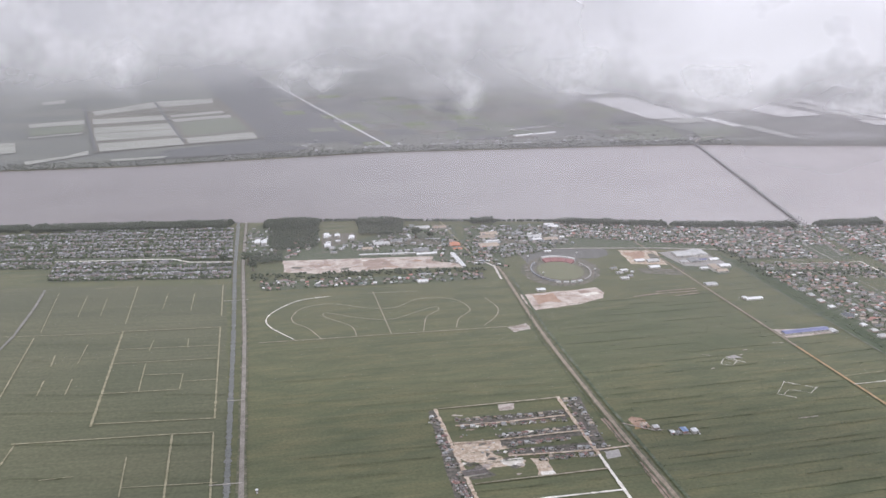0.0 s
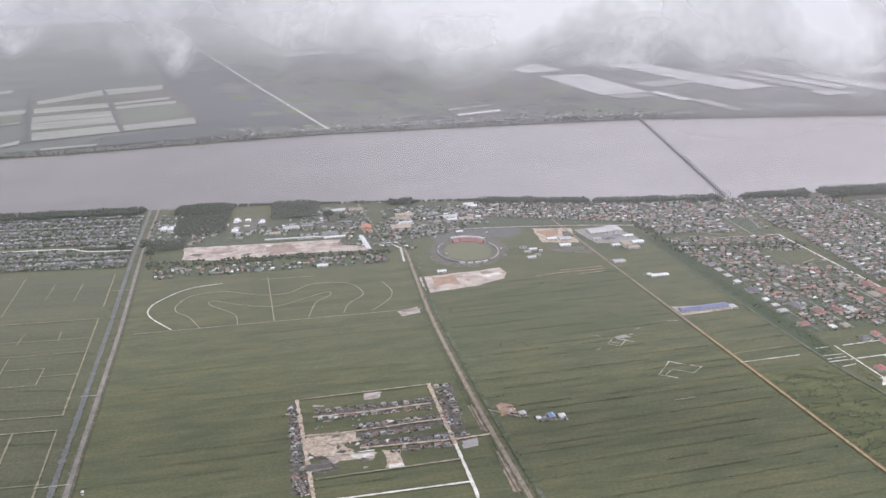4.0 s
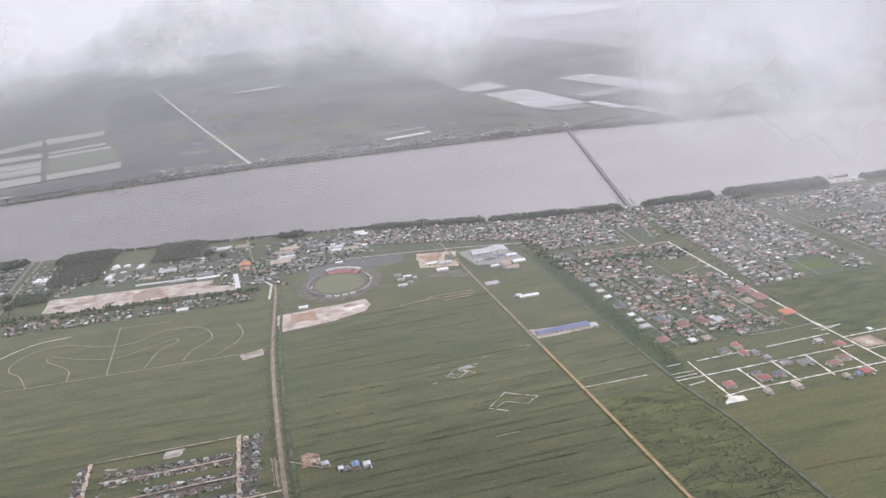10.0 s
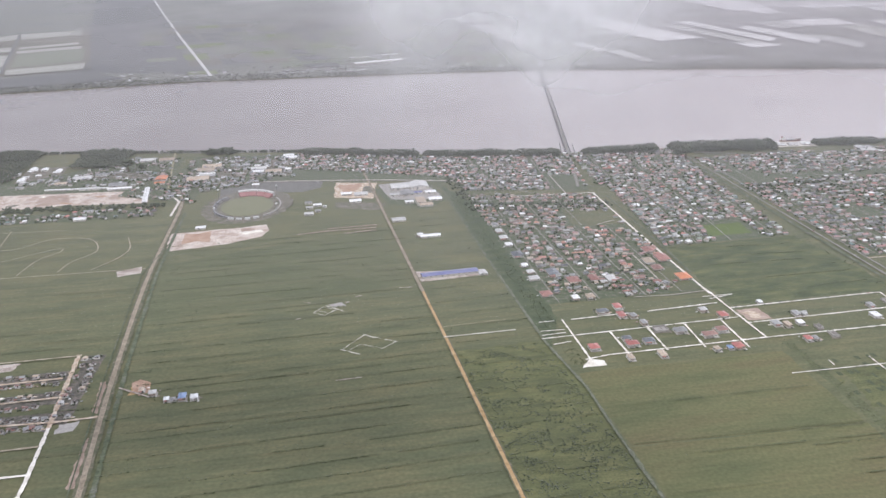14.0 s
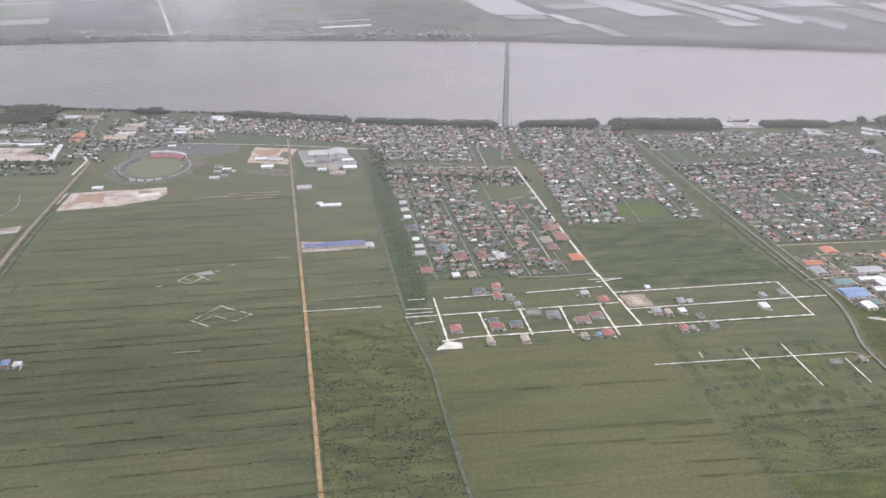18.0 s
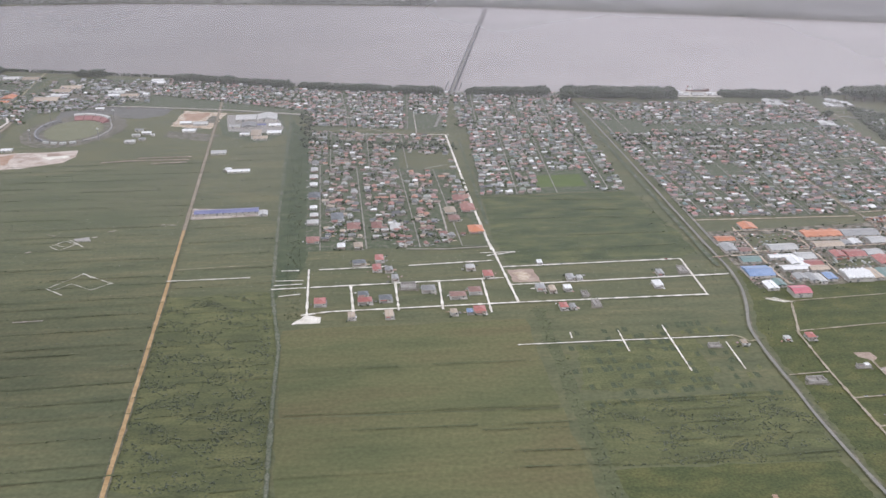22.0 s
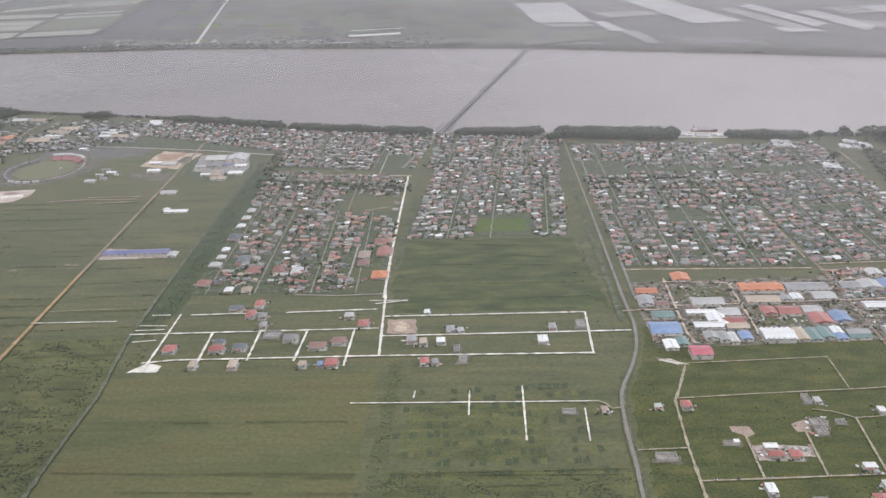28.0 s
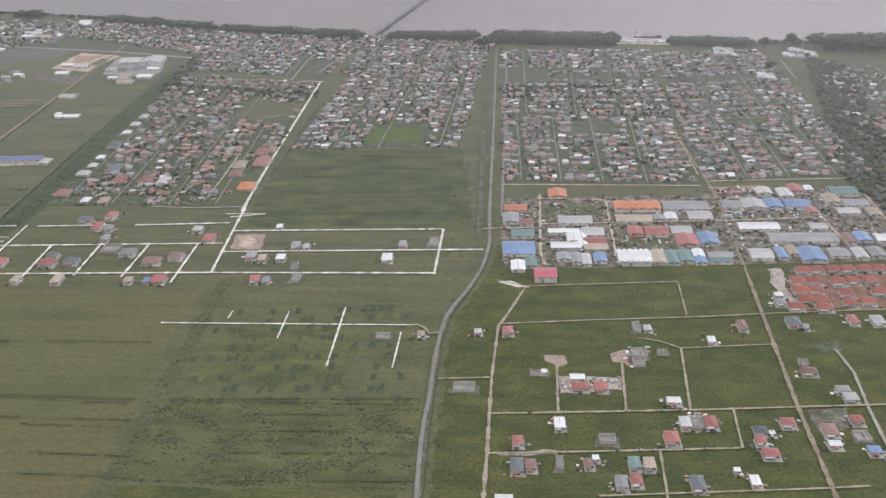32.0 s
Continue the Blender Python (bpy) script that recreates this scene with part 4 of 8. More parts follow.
track([(40.7, 817.2), (58.6, 787.6), (62.8, 751.1)], 1.8, "sand", "pale road bend", "road", "road")
track([(39.4, 825.6), (9.6, 948.2)], 1.6, "yellow_track", "lane down to the river", "road", "road")
track([(65.9, 836.3), (131.5, 838.3), (201.5, 834.9), (263.1, 825.8), (296.5, 819.9)], 2.4, "road_pale", "riverside highway", "road", "road")
track([(451.8, 899.5), (547.4, 871.4), (653.9, 852.5)], 1.8, "asphalt", "riverside highway through the town", "road", "road")
track([(258.6, 537.8), (293.6, 544.7)], 0.6, "white_track", "pale lane across a field", rough=0.4)
track([(257.4, 549.7), (275.0, 554.2), (289.1, 557.4)], 0.4, "yellow_track", "grass-grown lane across a field", rough=0.5)
for pts, w in (
    ([(190.2, 571.5), (196.4, 567.6), (201.4, 575.4), (194.3, 579.4), (190.2, 571.5)], 0.5), ([(195.0, 581.5), (205.7, 572.9)], 1.0), ([(193.0, 573.5), (197.0, 572.0)], 0.7),
    ([(209.5, 526.4), (219.5, 520.5)], 0.9), ([(210.9, 527.0), (219.7, 542.7), (224.6, 538.6)], 0.4), ([(219.0, 542.9), (228.0, 537.6)], 0.8), ([(230.0, 536.7), (236.2, 533.6)], 0.9), ([(235.4, 533.7), (229.6, 526.4), (218.8, 531.9), (213.3, 524.4)], 0.4),
):
    track(pts, w * 0.55, "white_track", "pale outline of a laid-out foundation in the grass", rough=0.6)
patch("bare_plot", [(196.7, 583.8), (203.8, 585.8), (206.0, 581.0), (200.0, 579.0)], "concrete", "grey slab laid in the grass", "plot", rag=0.5)

# the orange loop of a new estate under preparation
for pts, w in (
    (curve([(469.5, 387.6), (468.8, 392.0), (470.4, 394.5), (476.2, 396.6), (486.8, 398.9), (497.5, 401.2), (503.1, 402.4), (504.7, 399.8), (505.4, 395.3)]), 1.3), ([(485.4, 406.5), (485.6, 402.4), (486.5, 398.7)], 1.5),
):
    track(pts, w, "orange_soil", "orange laterite loop track in a meadow", rough=0.3)
track([(486.5, 398.7), (486.9, 394.3), (488.0, 387.8)], 1.1, "white_track", "white rubble strip in a meadow", rough=0.4)
track([(446.6, 381.6), (468.3, 386.6), (487.4, 390.3), (503.9, 394.7), (520.0, 399.5)], 1.0, "road_pale", "pale track joining the road")
patch("bare_plot", [(504.0, 399.3), (508.7, 401.7), (515.0, 403.5), (518.1, 399.2), (512.3, 393.5), (505.1, 393.0)], "pale_site", "bare pinkish rubble plot by the road", "plot", rag=0.6)
patch("bare_plot", [(506.9, 398.7), (509.1, 399.9), (510.4, 397.3), (506.8, 395.0)], "white_track", "white rubble on a bare plot", "plot", rag=0.5)
patch("bare_plot", [(515.3, 403.1), (517.0, 400.9), (515.3, 397.0), (513.6, 398.6)], "orange_soil", "orange soil on a bare plot", "plot", rag=0.4)
for pts in ([(182.3, 563.5), (184.6, 564.7)], [(182.6, 586.4), (186.6, 584.9)], [(209.8, 592.4), (213.0, 594.3)], [(205.2, 584.4), (207.4, 585.6)], [(232.5, 604.2), (240.2, 604.6)], [(211.5, 494.3), (222.8, 496.9)]):
    track(pts, 0.6, "rubble", "short pale mark in a meadow", rough=0.5)

M["crop"] = surface("dark_crop_bed", [(0.06, 0.077, 0.04), (0.088, 0.104, 0.055)], 2, 0.5, amount=0.35, haze_sheen=0.1)
M["crop_light"] = surface("yellowish_crop_bed", [(0.115, 0.125, 0.05), (0.15, 0.15, 0.065)], 3, 0.6, amount=0.3, haze_sheen=0.1)
beds = random.Random(31)
for a, b, c, d, nu, nv in (((436.0, 449.7), (503.1, 463.7), (493.7, 523.2), (423.8, 504.8), 26, 10),):
    a, b, c, d = [Vector(p) for p in (a, b, c, d)]
    for j in range(nv):
        for i in range(nu):
            if beds.random() < 0.42:
                q = [((i + u) / nu, (j + v) / nv) for u, v in ((0.06, 0.1), (beds.uniform(0.6, 0.95), 0.1), (beds.uniform(0.6, 0.95), beds.uniform(0.5, 0.9)), (0.06, beds.uniform(0.5, 0.9)))]
                patch("crop_bed", [tuple(a.lerp(b, s).lerp(d.lerp(c, s), t)) for s, t in q], "crop" if beds.random() < 0.75 else "crop_light", "dark overgrown crop bed in a meadow", "bed", rag=0.3, seed=i + 20 * j)

# ---- houses ----
def house_meshes(w, d, h, rise, hip, roof, along_x, wall):
    """Walls, roof, a window, a door and a slab as meshes that alike houses share."""
    made = []
    for name, mat, build in (
        ("wall", wall, lambda bm: box(bm, 0, 0, 0.0, w, d, h)),
        ("roof", roof, lambda bm: gable(bm, 0, 0, h, w, d, rise, 0.22, hip, along_x)),
        ("window", M["glass"], lambda bm: box(bm, 0, 0, 0, 0.5, 0.06, 0.4)),
        ("door", ROOF["brown"], lambda bm: box(bm, 0, 0, 0, 0.28, 0.06, 0.55)),
        ("yard_slab", M["concrete"], lambda bm: box(bm, 0.2, -0.35, 0, w + 0.9, d + 1.3, 0.07)),
        ("ridge_cap", M["ridge"], lambda bm: box(bm, 0, 0, h + rise - 0.03, max(0.3, w + 0.4 - 2 * hip) if along_x else 0.12, 0.12 if along_x else max(0.3, d + 0.4 - 2 * hip), 0.06)),
        ("porch_roof", M["porch"], lambda bm: box(bm, -w * 0.16, -d / 2 - 0.42, h * 0.72, w * 0.55, 0.8, 0.06, 0.97)),
        ("porch_post", M["concrete"], lambda bm: box(bm, 0, 0, 0.07, 0.08, 0.08, h * 0.72 - 0.07)),
    ):
        bm = bmesh.new()
        build(bm)
        me = bpy.data.meshes.new(name)
        bm.to_mesh(me)
        bm.free()
        me.materials.append(mat)
        made.append(me)
    return made


KINDS, HOUSES = {}, []
M["ridge"] = surface("zinc_ridge", [(0.34, 0.33, 0.32), (0.44, 0.43, 0.42)], 1, 0.3, amount=0.15)
M["porch"] = palette("porch_sheets", [(0.5, 0.49, 0.47), (0.34, 0.33, 0.32), (0.44, 0.2, 0.17), (0.62, 0.61, 0.6), (0.3, 0.25, 0.22)], by="object")


def house(x, y, w, d, roof, turn=10.5, h=None, hip=None, group="houses of the new estate", label="", seed=0):
    """A small house: an Empty with its walls, roof, porch, door and windows."""
    w, d = max(1.3, round(w * 1.7) / 2), max(1.3, min(round(d * 1.5) / 2, w * 1.5))
    h = h or (1.35 if w > 2.4 else 0.95)
    along_x = w >= d
    rise = 0.24 * min(w, d)
    hip = min(w, d) * 0.5 if hip is None else hip
    key = (w, d, h, hip, roof)
    if key not in KINDS:
        KINDS[key] = house_meshes(w, d, h, rise, hip, ROOF[roof], along_x, M["wall_each"])
    wall, top, window, door, slab, cap, porch, post = KINDS[key]
    e = new("house")
    HOUSES.append((x, y, w, d))
    e.matrix_world = spot(x, y, 0, turn)
    shared("wall", wall, e), shared("yard_slab", slab, e)
    shared("ridge_cap", cap, shared("roof", top, e))
    shade = shared("porch_roof", porch, e)
    for i in (-0.42, 0.1):
        shared("porch_post", post, shade, pose(i * w, -d / 2 - 0.76, 0))
    shared("door", door, e, pose(w * 0.1, -d / 2 - 0.03, 0.1))
    for i in (-0.32, 0.34):
        shared("window", window, e, pose(i * w, -d / 2 - 0.02, h * 0.42))
    shared("window", window, e, pose(-w / 2 - 0.02, 0, h * 0.42, 0, 0, 90))
    shared("window", window, e, pose(w / 2 + 0.02, 0, h * 0.42, 0, 0, 90))
    words = {"red": "detached house with a bright red sheet roof", "grey": "detached house with a grey zinc roof", "white": "small house with a white sheet roof", "dark": "house with a dark grey roof", "brown": "house with a brown roof and pale walls", "teal": "house with a green sheet roof", "pale": "house with a pale weathered roof", "tan": "house with a tan roof", "blue": "house with a blue sheet roof", "soot": "house with a sooty brown roof", "rust": "house with a dull red roof", "orange": "house with an orange sheet roof"}
    return tagged(e, label or words[roof], "house", group)


def ruin(x, y, w, d, turn=10.5, seed=0):
    """A house under construction: a slab, bare walls open to the sky, and columns."""
    rng = random.Random(seed)
    e = new("unfinished_house")
    e.matrix_world = spot(x, y, 0, turn)
    bm = bmesh.new()
    box(bm, 0, 0, 0, w, d, 0.15)
    part("slab", bm, M["concrete"], e)
    for px, py, pw, pd in ((0, -d / 2 + 0.15, w * 0.9, 0.2), (0, d / 2 - 0.15, w * 0.9, 0.2), (-w / 2 + 0.15, 0, 0.2, d * 0.8), (w / 2 - 0.15, 0, 0.2, d * 0.8), (w * 0.1, 0, 0.2, d * 0.7)):
        bm = bmesh.new()
        box(bm, px, py, 0.15, pw, pd, rng.uniform(0.4, 1.1))
        part("wall", bm, M["concrete"], e)
    for px, py in ((-0.45, -0.45), (0.45, -0.45), (-0.45, 0.45), (0.45, 0.45)):
        bm = bmesh.new()
        box(bm, px * w, py * d, 0.15, 0.2, 0.2, 1.3)
        part("column", bm, M["concrete"], e)
    return tagged(e, "unfinished grey concrete house open to the sky", "house", "houses under construction")


def shed(x, y, w, d, roof, h=1.25, turn=10.5, ribs=0, label="", flat=False, name="warehouse", wall=None):
    """A warehouse: walls, pitched sheet roof, gate, and roof lights or ribs."""
    e = new(name)
    e.matrix_world = spot(x, y, 0, turn)
    bm = bmesh.new()
    box(bm, 0, 0, 0, w, d, h)
    part("wall", bm, wall or M["render_wall"], e)
    bm = bmesh.new()
    if flat:
        box(bm, 0, 0, h, w + 0.3, d + 0.3, 0.25)
    else:
        gable(bm, 0, 0, h, w, d, 0.10 * min(w, d) + 0.15, 0.2, 0.0, w >= d)
    top = part("roof", bm, ROOF[roof], e)
    if not flat and not ribs:
        bm = bmesh.new()
        peak = h + 0.10 * min(w, d) + 0.12
        box(bm, 0, 0, peak, w + 0.4 if w >= d else 0.16, 0.16 if w >= d else d + 0.4, 0.07)
        part("ridge_cap", bm, ROOF["grey"], top)
    bm = bmesh.new()
    box(bm, -w * 0.15, -d / 2 - 0.03, 0, min(1.2, w * 0.25), 0.06, h * 0.7)
    part("gate", bm, ROOF["grey"], e)
    for i in range(max(2, int(w / 3))):
        bm = bmesh.new()
        box(bm, -w / 2 + (i + 0.5) * w / max(2, int(w / 3)), -d / 2 - 0.025, h * 0.72, 0.8, 0.05, 0.3)
        part("window", bm, M["glass"], e)
    for i in range(ribs):
        bm = bmesh.new()
        gable(bm, -w / 2 + (i + 0.5) * w / ribs, 0, h + 0.2, w / ribs * 0.8, d, 0.5, 0.05, 0.0, False)
        part("roof_bay", bm, ROOF[roof], e)
    words = {"red": "warehouse with a red sheet roof", "orange": "long hall with an orange sheet roof", "blue": "large hall with a blue sheet roof", "white": "warehouse with a white sheet roof", "grey": "warehouse with a grey zinc roof", "pale": "warehouse with a pale weathered roof", "teal": "warehouse with a green sheet roof", "dark": "low building with a dark roof", "brown": "workshop with a rusty brown roof", "tan": "workshop with a tan roof", "violet": "works hall with a blue-grey roof"}
    return tagged(e, label or words[roof], "warehouse", "warehouses of the industrial quarter")


def works(x, y, w, d, roof):
    return shed(x, y, w * 0.9, min(d, w * 0.7), roof, name="works_building")


for spec in (
    (523.3, 508.0, 3.7, 5.3, "red"), (566.3, 518.3, 2.1, 7.9, "pale"), (585.8, 514.8, 2.1, 5.2, "white"), (595.3, 525.4, 3.2, 7.4, "brown"), (537.8, 487.0, 2.0, 2.1, "white"),
    (547.6, 485.1, 4.9, 3.6, "white"), (548.7, 480.8, 5.1, 4.1, "red"), (554.5, 481.7, 4.0, 4.7, "red"), (574.9, 478.5, 3.9, 3.4, "white"), (545.2, 461.8, 3.0, 7.2, "white"),
    (535.4, 451.9, 2.8, 4.9, "red"), (536.8, 441.9, 3.7, 6.8, "dark"), (540.1, 442.8, 3.1, 4.5, "brown"), (554.4, 446.6, 2.1, 6.2, "brown"), (555.9, 449.1, 1.1, 2.8, "white"),
    (565.6, 448.7, 2.7, 5.0, "teal"), (569.3, 449.2, 3.1, 5.5, "tan"), (566.4, 442.1, 3.2, 4.8, "red"), (562.9, 440.5, 2.8, 6.5, "grey"), (574.6, 461.3, 4.0, 6.0, "red"),
): house(*spec)
for spec in (
    (578.0, 468.7, 2.8, 6.5, "pale"), (584.6, 470.3, 3.7, 6.0, "red"), (604.6, 474.1, 4.2, 4.0, "red"), (597.4, 469.0, 3.4, 3.3, "dark"), (597.0, 464.6, 3.0, 3.5, "red"),
    (599.2, 459.6, 4.5, 4.1, "red"), (600.2, 468.7, 1.0, 1.5, "white"), (594.8, 447.9, 2.5, 4.9, "white"), (581.1, 443.8, 3.6, 6.5, "dark"), (535.8, 428.4, 4.5, 3.3, "white"),
    (615.0, 472.7, 4.1, 5.8, "brown"), (615.5, 466.6, 3.6, 3.0, "white"), (622.6, 479.0, 3.4, 4.1, "red"), (612.9, 501.5, 4.5, 4.1, "brown"), (622.5, 489.8, 4.0, 4.4, "pale"),
    (621.0, 493.4, 4.2, 3.6, "grey"), (624.9, 466.0, 3.5, 3.2, "blue"), (611.2, 530.6, 4.9, 6.8, "dark"), (614.6, 528.5, 1.8, 4.8, "grey"), (629.6, 535.6, 3.2, 7.7, "red"),
): house(*spec)
for spec in (
    (637.1, 536.5, 4.4, 6.6, "pale"), (608.1, 548.3, 2.8, 3.3, "white"), (608.2, 543.4, 3.7, 4.9, "grey"), (590.6, 451.2, 1.1, 1.4, "white"), (529.3, 390.4, 3.3, 4.7, "red"),
): house(*spec)
for spec in ((562.8, 518.7, 3.2, 8.0,), (564.4, 503.2, 6.5, 7.6,), (564.6, 497.8, 4.7, 5.7,), (581.2, 470.3, 3.5, 6.5,), (516.3, 474.6, 8.6, 5.5,), (536.3, 486.0, 6.9, 3.0,), (547.2, 445.7, 2.6, 6.2,), (611.8, 506.5, 3.6, 3.3,), (622.9, 472.2, 5.8, 5.2,), (558.3, 457.9, 5.9, 4.9,), (571.3, 504.4, 4.2, 3.3,), (485.1, 497.9, 6.3, 3.5,), (484.3, 569.8, 5.2, 10.3,), (443.1, 531.8, 4.1, 9.5,), (439.0, 540.3, 3.5, 7.1,), (363.7, 541.7, 8.9, 8.5,)):
    ruin(spec[0], spec[1], spec[2] * 0.75, spec[3] * 0.7, seed=int(spec[0]))
    patch("bare_plot", [(spec[0] + spec[2] * a, spec[1] + spec[3] * b) for a, b in ((-0.5, -0.6), (0.55, -0.5), (0.5, 0.35), (-0.4, 0.45))], "gravel", "trodden ground round an unfinished house", "plot", rag=0.5, seed=int(spec[0]))
# terraces of small red-roofed houses
for i, (x, y, w, d) in enumerate(((617.9, 569.2, 3.9, 6.9), (622.7, 570.6, 3.9, 7.0), (628.2, 572.0, 4.1, 7.0), (633.3, 573.2, 3.9, 6.6), (638.8, 574.7, 3.9, 6.6), (644.0, 575.9, 3.9, 6.2), (615.6, 560.0, 4.2, 5.7), (621.0, 561.8, 4.2, 5.8), (628.9, 562.5, 4.2, 5.8), (633.9, 564.3, 3.8, 5.8), (615.8, 553.6, 4.7, 6.4), (620.6, 554.7, 4.1, 6.0), (617.0, 547.3, 4.6, 6.2), (621.9, 548.2, 4.2, 6.2), (630.5, 554.1, 4.1, 6.0), (630.7, 547.5, 3.8, 6.2), (613.1, 541.4, 4.0, 5.2), (641.1, 557.2, 4.1, 5.6), (636.3, 549.4, 4.0, 5.4), (622.0, 542.5, 4.0, 4.8), (639.6, 565.5, 3.8, 5.4), (648.0, 567.6, 3.8, 5.5), (649.8, 577.4, 3.9, 6.2))):
    house(x, y, w * 1.3, w * 1.35, "terrace", group="terrace of red-roofed houses", label="small house with a dull red roof in a new terrace")
# houses on the white grid of plots
for spec in (
    (329.0, 522.2, 5.4, 7.3, "red"), (347.3, 525.1, 6.6, 6.3, "red"), (345.6, 531.1, 5.0, 4.7, "dark"), (355.5, 528.0, 5.9, 5.8, "dark"), (347.5, 559.2, 4.0, 9.2, "red"), (347.1, 570.0, 4.3, 8.3, "red"), (356.9, 549.2, 3.1, 7.6, "grey"), (353.1, 558.1, 3.4, 5.3, "grey"),
    (372.5, 539.0, 6.3, 6.7, "grey"), (385.4, 533.8, 7.5, 5.9, "brown"), (392.4, 539.1, 5.8, 6.7, "brown"), (397.4, 556.5, 4.7, 7.8, "red"), (395.2, 520.5, 5.3, 6.7, "red"), (384.8, 517.6, 3.1, 4.9, "tan"), (344.1, 510.7, 3.1, 8.0, "tan"), (359.0, 513.4, 3.8, 8.1, "tan"), (391.2, 519.2, 2.2, 4.4, "blue"),
): house(*spec, group="houses on the white grid of plots")
for spec in (
    (420.3, 572.5, 2.3, 5.1, "white"), (433.4, 556.4, 3.7, 5.7, "grey"), (420.2, 544.9, 4.3, 6.5, "grey"), (425.2, 543.4, 3.2, 6.4, "tan"), (431.8, 545.1, 3.4, 5.4, "white"), (473.4, 564.6, 3.2, 8.2, "grey"), (470.8, 552.3, 4.2, 7.2, "white"), (429.4, 526.8, 3.4, 5.9, "red"), (433.2, 527.5, 2.6, 5.9, "grey"), (437.5, 556.7, 2.4, 6.7, "pale"), (514.1, 506.0, 2.1, 3.2, "pale"),
    (338.7, 564.2, 6.4, 5.4, "dark"), (389.2, 563.6, 4.0, 5.4, "pale"), (496.7, 501.1, 2.5, 3.9, "tan"),
): house(*spec, group="houses on the white grid of plots")

# the industrial quarter
for spec in (
    (509.9, 607.1, 9.0, 6.0, "orange"), (509.7, 596.3, 6.3, 9.1, "grey"), (516.4, 593.9, 5.4, 5.0, "brown"), (524.7, 625.8, 7.6, 8.4, "orange"), (516.6, 582.4, 8.7, 6.4, "teal"), (517.2, 568.9, 11.8, 11.0, "blue"),
    (519.3, 554.2, 4.9, 7.4, "white"), (523.5, 557.4, 4.1, 6.5, "teal"), (535.0, 598.8, 13.2, 7.4, "pale"), (531.9, 587.5, 11.8, 3.8, "white"), (536.4, 581.9, 5.1, 6.8, "white"), (534.2, 574.5, 11.2, 5.0, "white"),
    (542.9, 588.7, 8.2, 7.5, "pale"), (544.1, 580.7, 8.3, 5.7, "red"), (545.3, 575.1, 8.6, 5.0, "tan"), (534.5, 564.7, 5.1, 5.7, "grey"), (539.3, 564.4, 3.7, 8.1, "grey"), (542.9, 563.8, 2.9, 8.5, "pale"),
): shed(*spec)
for spec in (
    (547.6, 566.0, 4.5, 6.7, "blue"), (568.2, 570.5, 4.9, 10.1, "tan"), (573.1, 571.2, 4.3, 10.6, "teal"), (577.8, 573.3, 4.5, 9.2, "teal"), (582.3, 576.3, 3.9, 5.9, "white"), (583.2, 570.6, 4.2, 5.2, "blue"), (590.1, 576.3, 8.5, 3.9, "grey"), (590.1, 572.1, 8.4, 3.8, "teal"),
    (577.4, 621.5, 18.2, 8.6, "grey"), (557.7, 604.4, 14.0, 6.8, "tan"), (567.4, 607.2, 4.0, 4.6, "grey"), (572.0, 609.2, 4.5, 5.8, "white"), (583.1, 612.1, 9.3, 7.6, "pale"), (559.0, 592.4, 5.6, 7.0, "red"), (566.8, 593.8, 8.8, 8.1, "red"), (576.0, 596.3, 7.8, 6.5, "pale"),
): shed(*spec)
for spec in (
    (578.3, 587.2, 8.0, 9.4, "red"), (586.1, 590.2, 7.0, 9.5, "blue"), (609.5, 643.6, 6.3, 6.6, "pale"), (618.0, 642.8, 5.6, 8.6, "pale"), (622.7, 648.8, 5.9, 7.4, "red"), (628.1, 649.8, 3.3, 4.7, "white"), (641.7, 649.4, 11.1, 8.8, "teal"), (595.8, 625.9, 8.2, 7.4, "grey"), (604.6, 628.0, 8.6, 8.7, "pale"),
    (612.5, 630.0, 6.6, 8.7, "blue"), (621.7, 631.7, 10.2, 7.5, "blue"), (636.0, 639.1, 6.4, 9.0, "tan"), (644.8, 636.4, 9.9, 6.4, "grey"), (626.9, 625.2, 4.2, 5.5, "red"), (640.8, 627.1, 8.6, 5.5, "pale"), (605.2, 605.3, 15.3, 6.2, "white"), (620.5, 597.3, 25.1, 8.0, "grey"),
): shed(*spec)
for spec in (
    (627.4, 609.3, 6.4, 5.1, "pale"), (604.4, 579.9, 7.9, 7.9, "pale"), (611.7, 582.0, 3.4, 8.5, "blue"), (615.8, 584.9, 3.7, 7.1, "tan"), (622.3, 582.7, 9.1, 11.0, "blue"), (637.4, 599.8, 3.5, 8.1, "brown"), (642.5, 602.0, 5.6, 7.6, "blue"), (639.3, 586.8, 4.4, 8.1, "pale"), (650.1, 602.6, 6.4, 6.0, "white"), (645.3, 588.8, 5.4, 7.6, "grey"), (631.7, 585.9, 7.1, 6.5, "grey"), (650.4, 627.6, 4.4, 6.7, "tan"),
): shed(*spec)
shed(539.6, 581.0, 3.6, 13.0, "white", 1.3, label="white wing of a building round a court", name="warehouse")
patch("bare_plot", [(606.5, 569.5), (611.0, 571.0), (613.5, 543.5), (609.5, 541.0)], "rubble", "reddish bare ground beside terraces", "plot", rag=0.9)
shed(558.2, 617.5, 18.5, 8.5, "orange", 1.5, ribs=4, label="long hall with a bright orange sheet roof")
shed(559.6, 567.8, 11.8, 9.6, "white", 2.0, ribs=6, label="greenhouse-like hall with a ribbed white roof")
shed(529.9, 548.3, 7.7, 7.6, "pink", 2.2, label="big two-storey building with a vivid pink-red roof", name="large_building")
# the factory at the head of the dirt road
patch("yard_ground", [(215.7, 779.5), (202.7, 821.2), (235.1, 830.9), (251.2, 791.9), (250.1, 777.4)], "concrete", "pale concrete factory yard", "ground", rag=0.3)
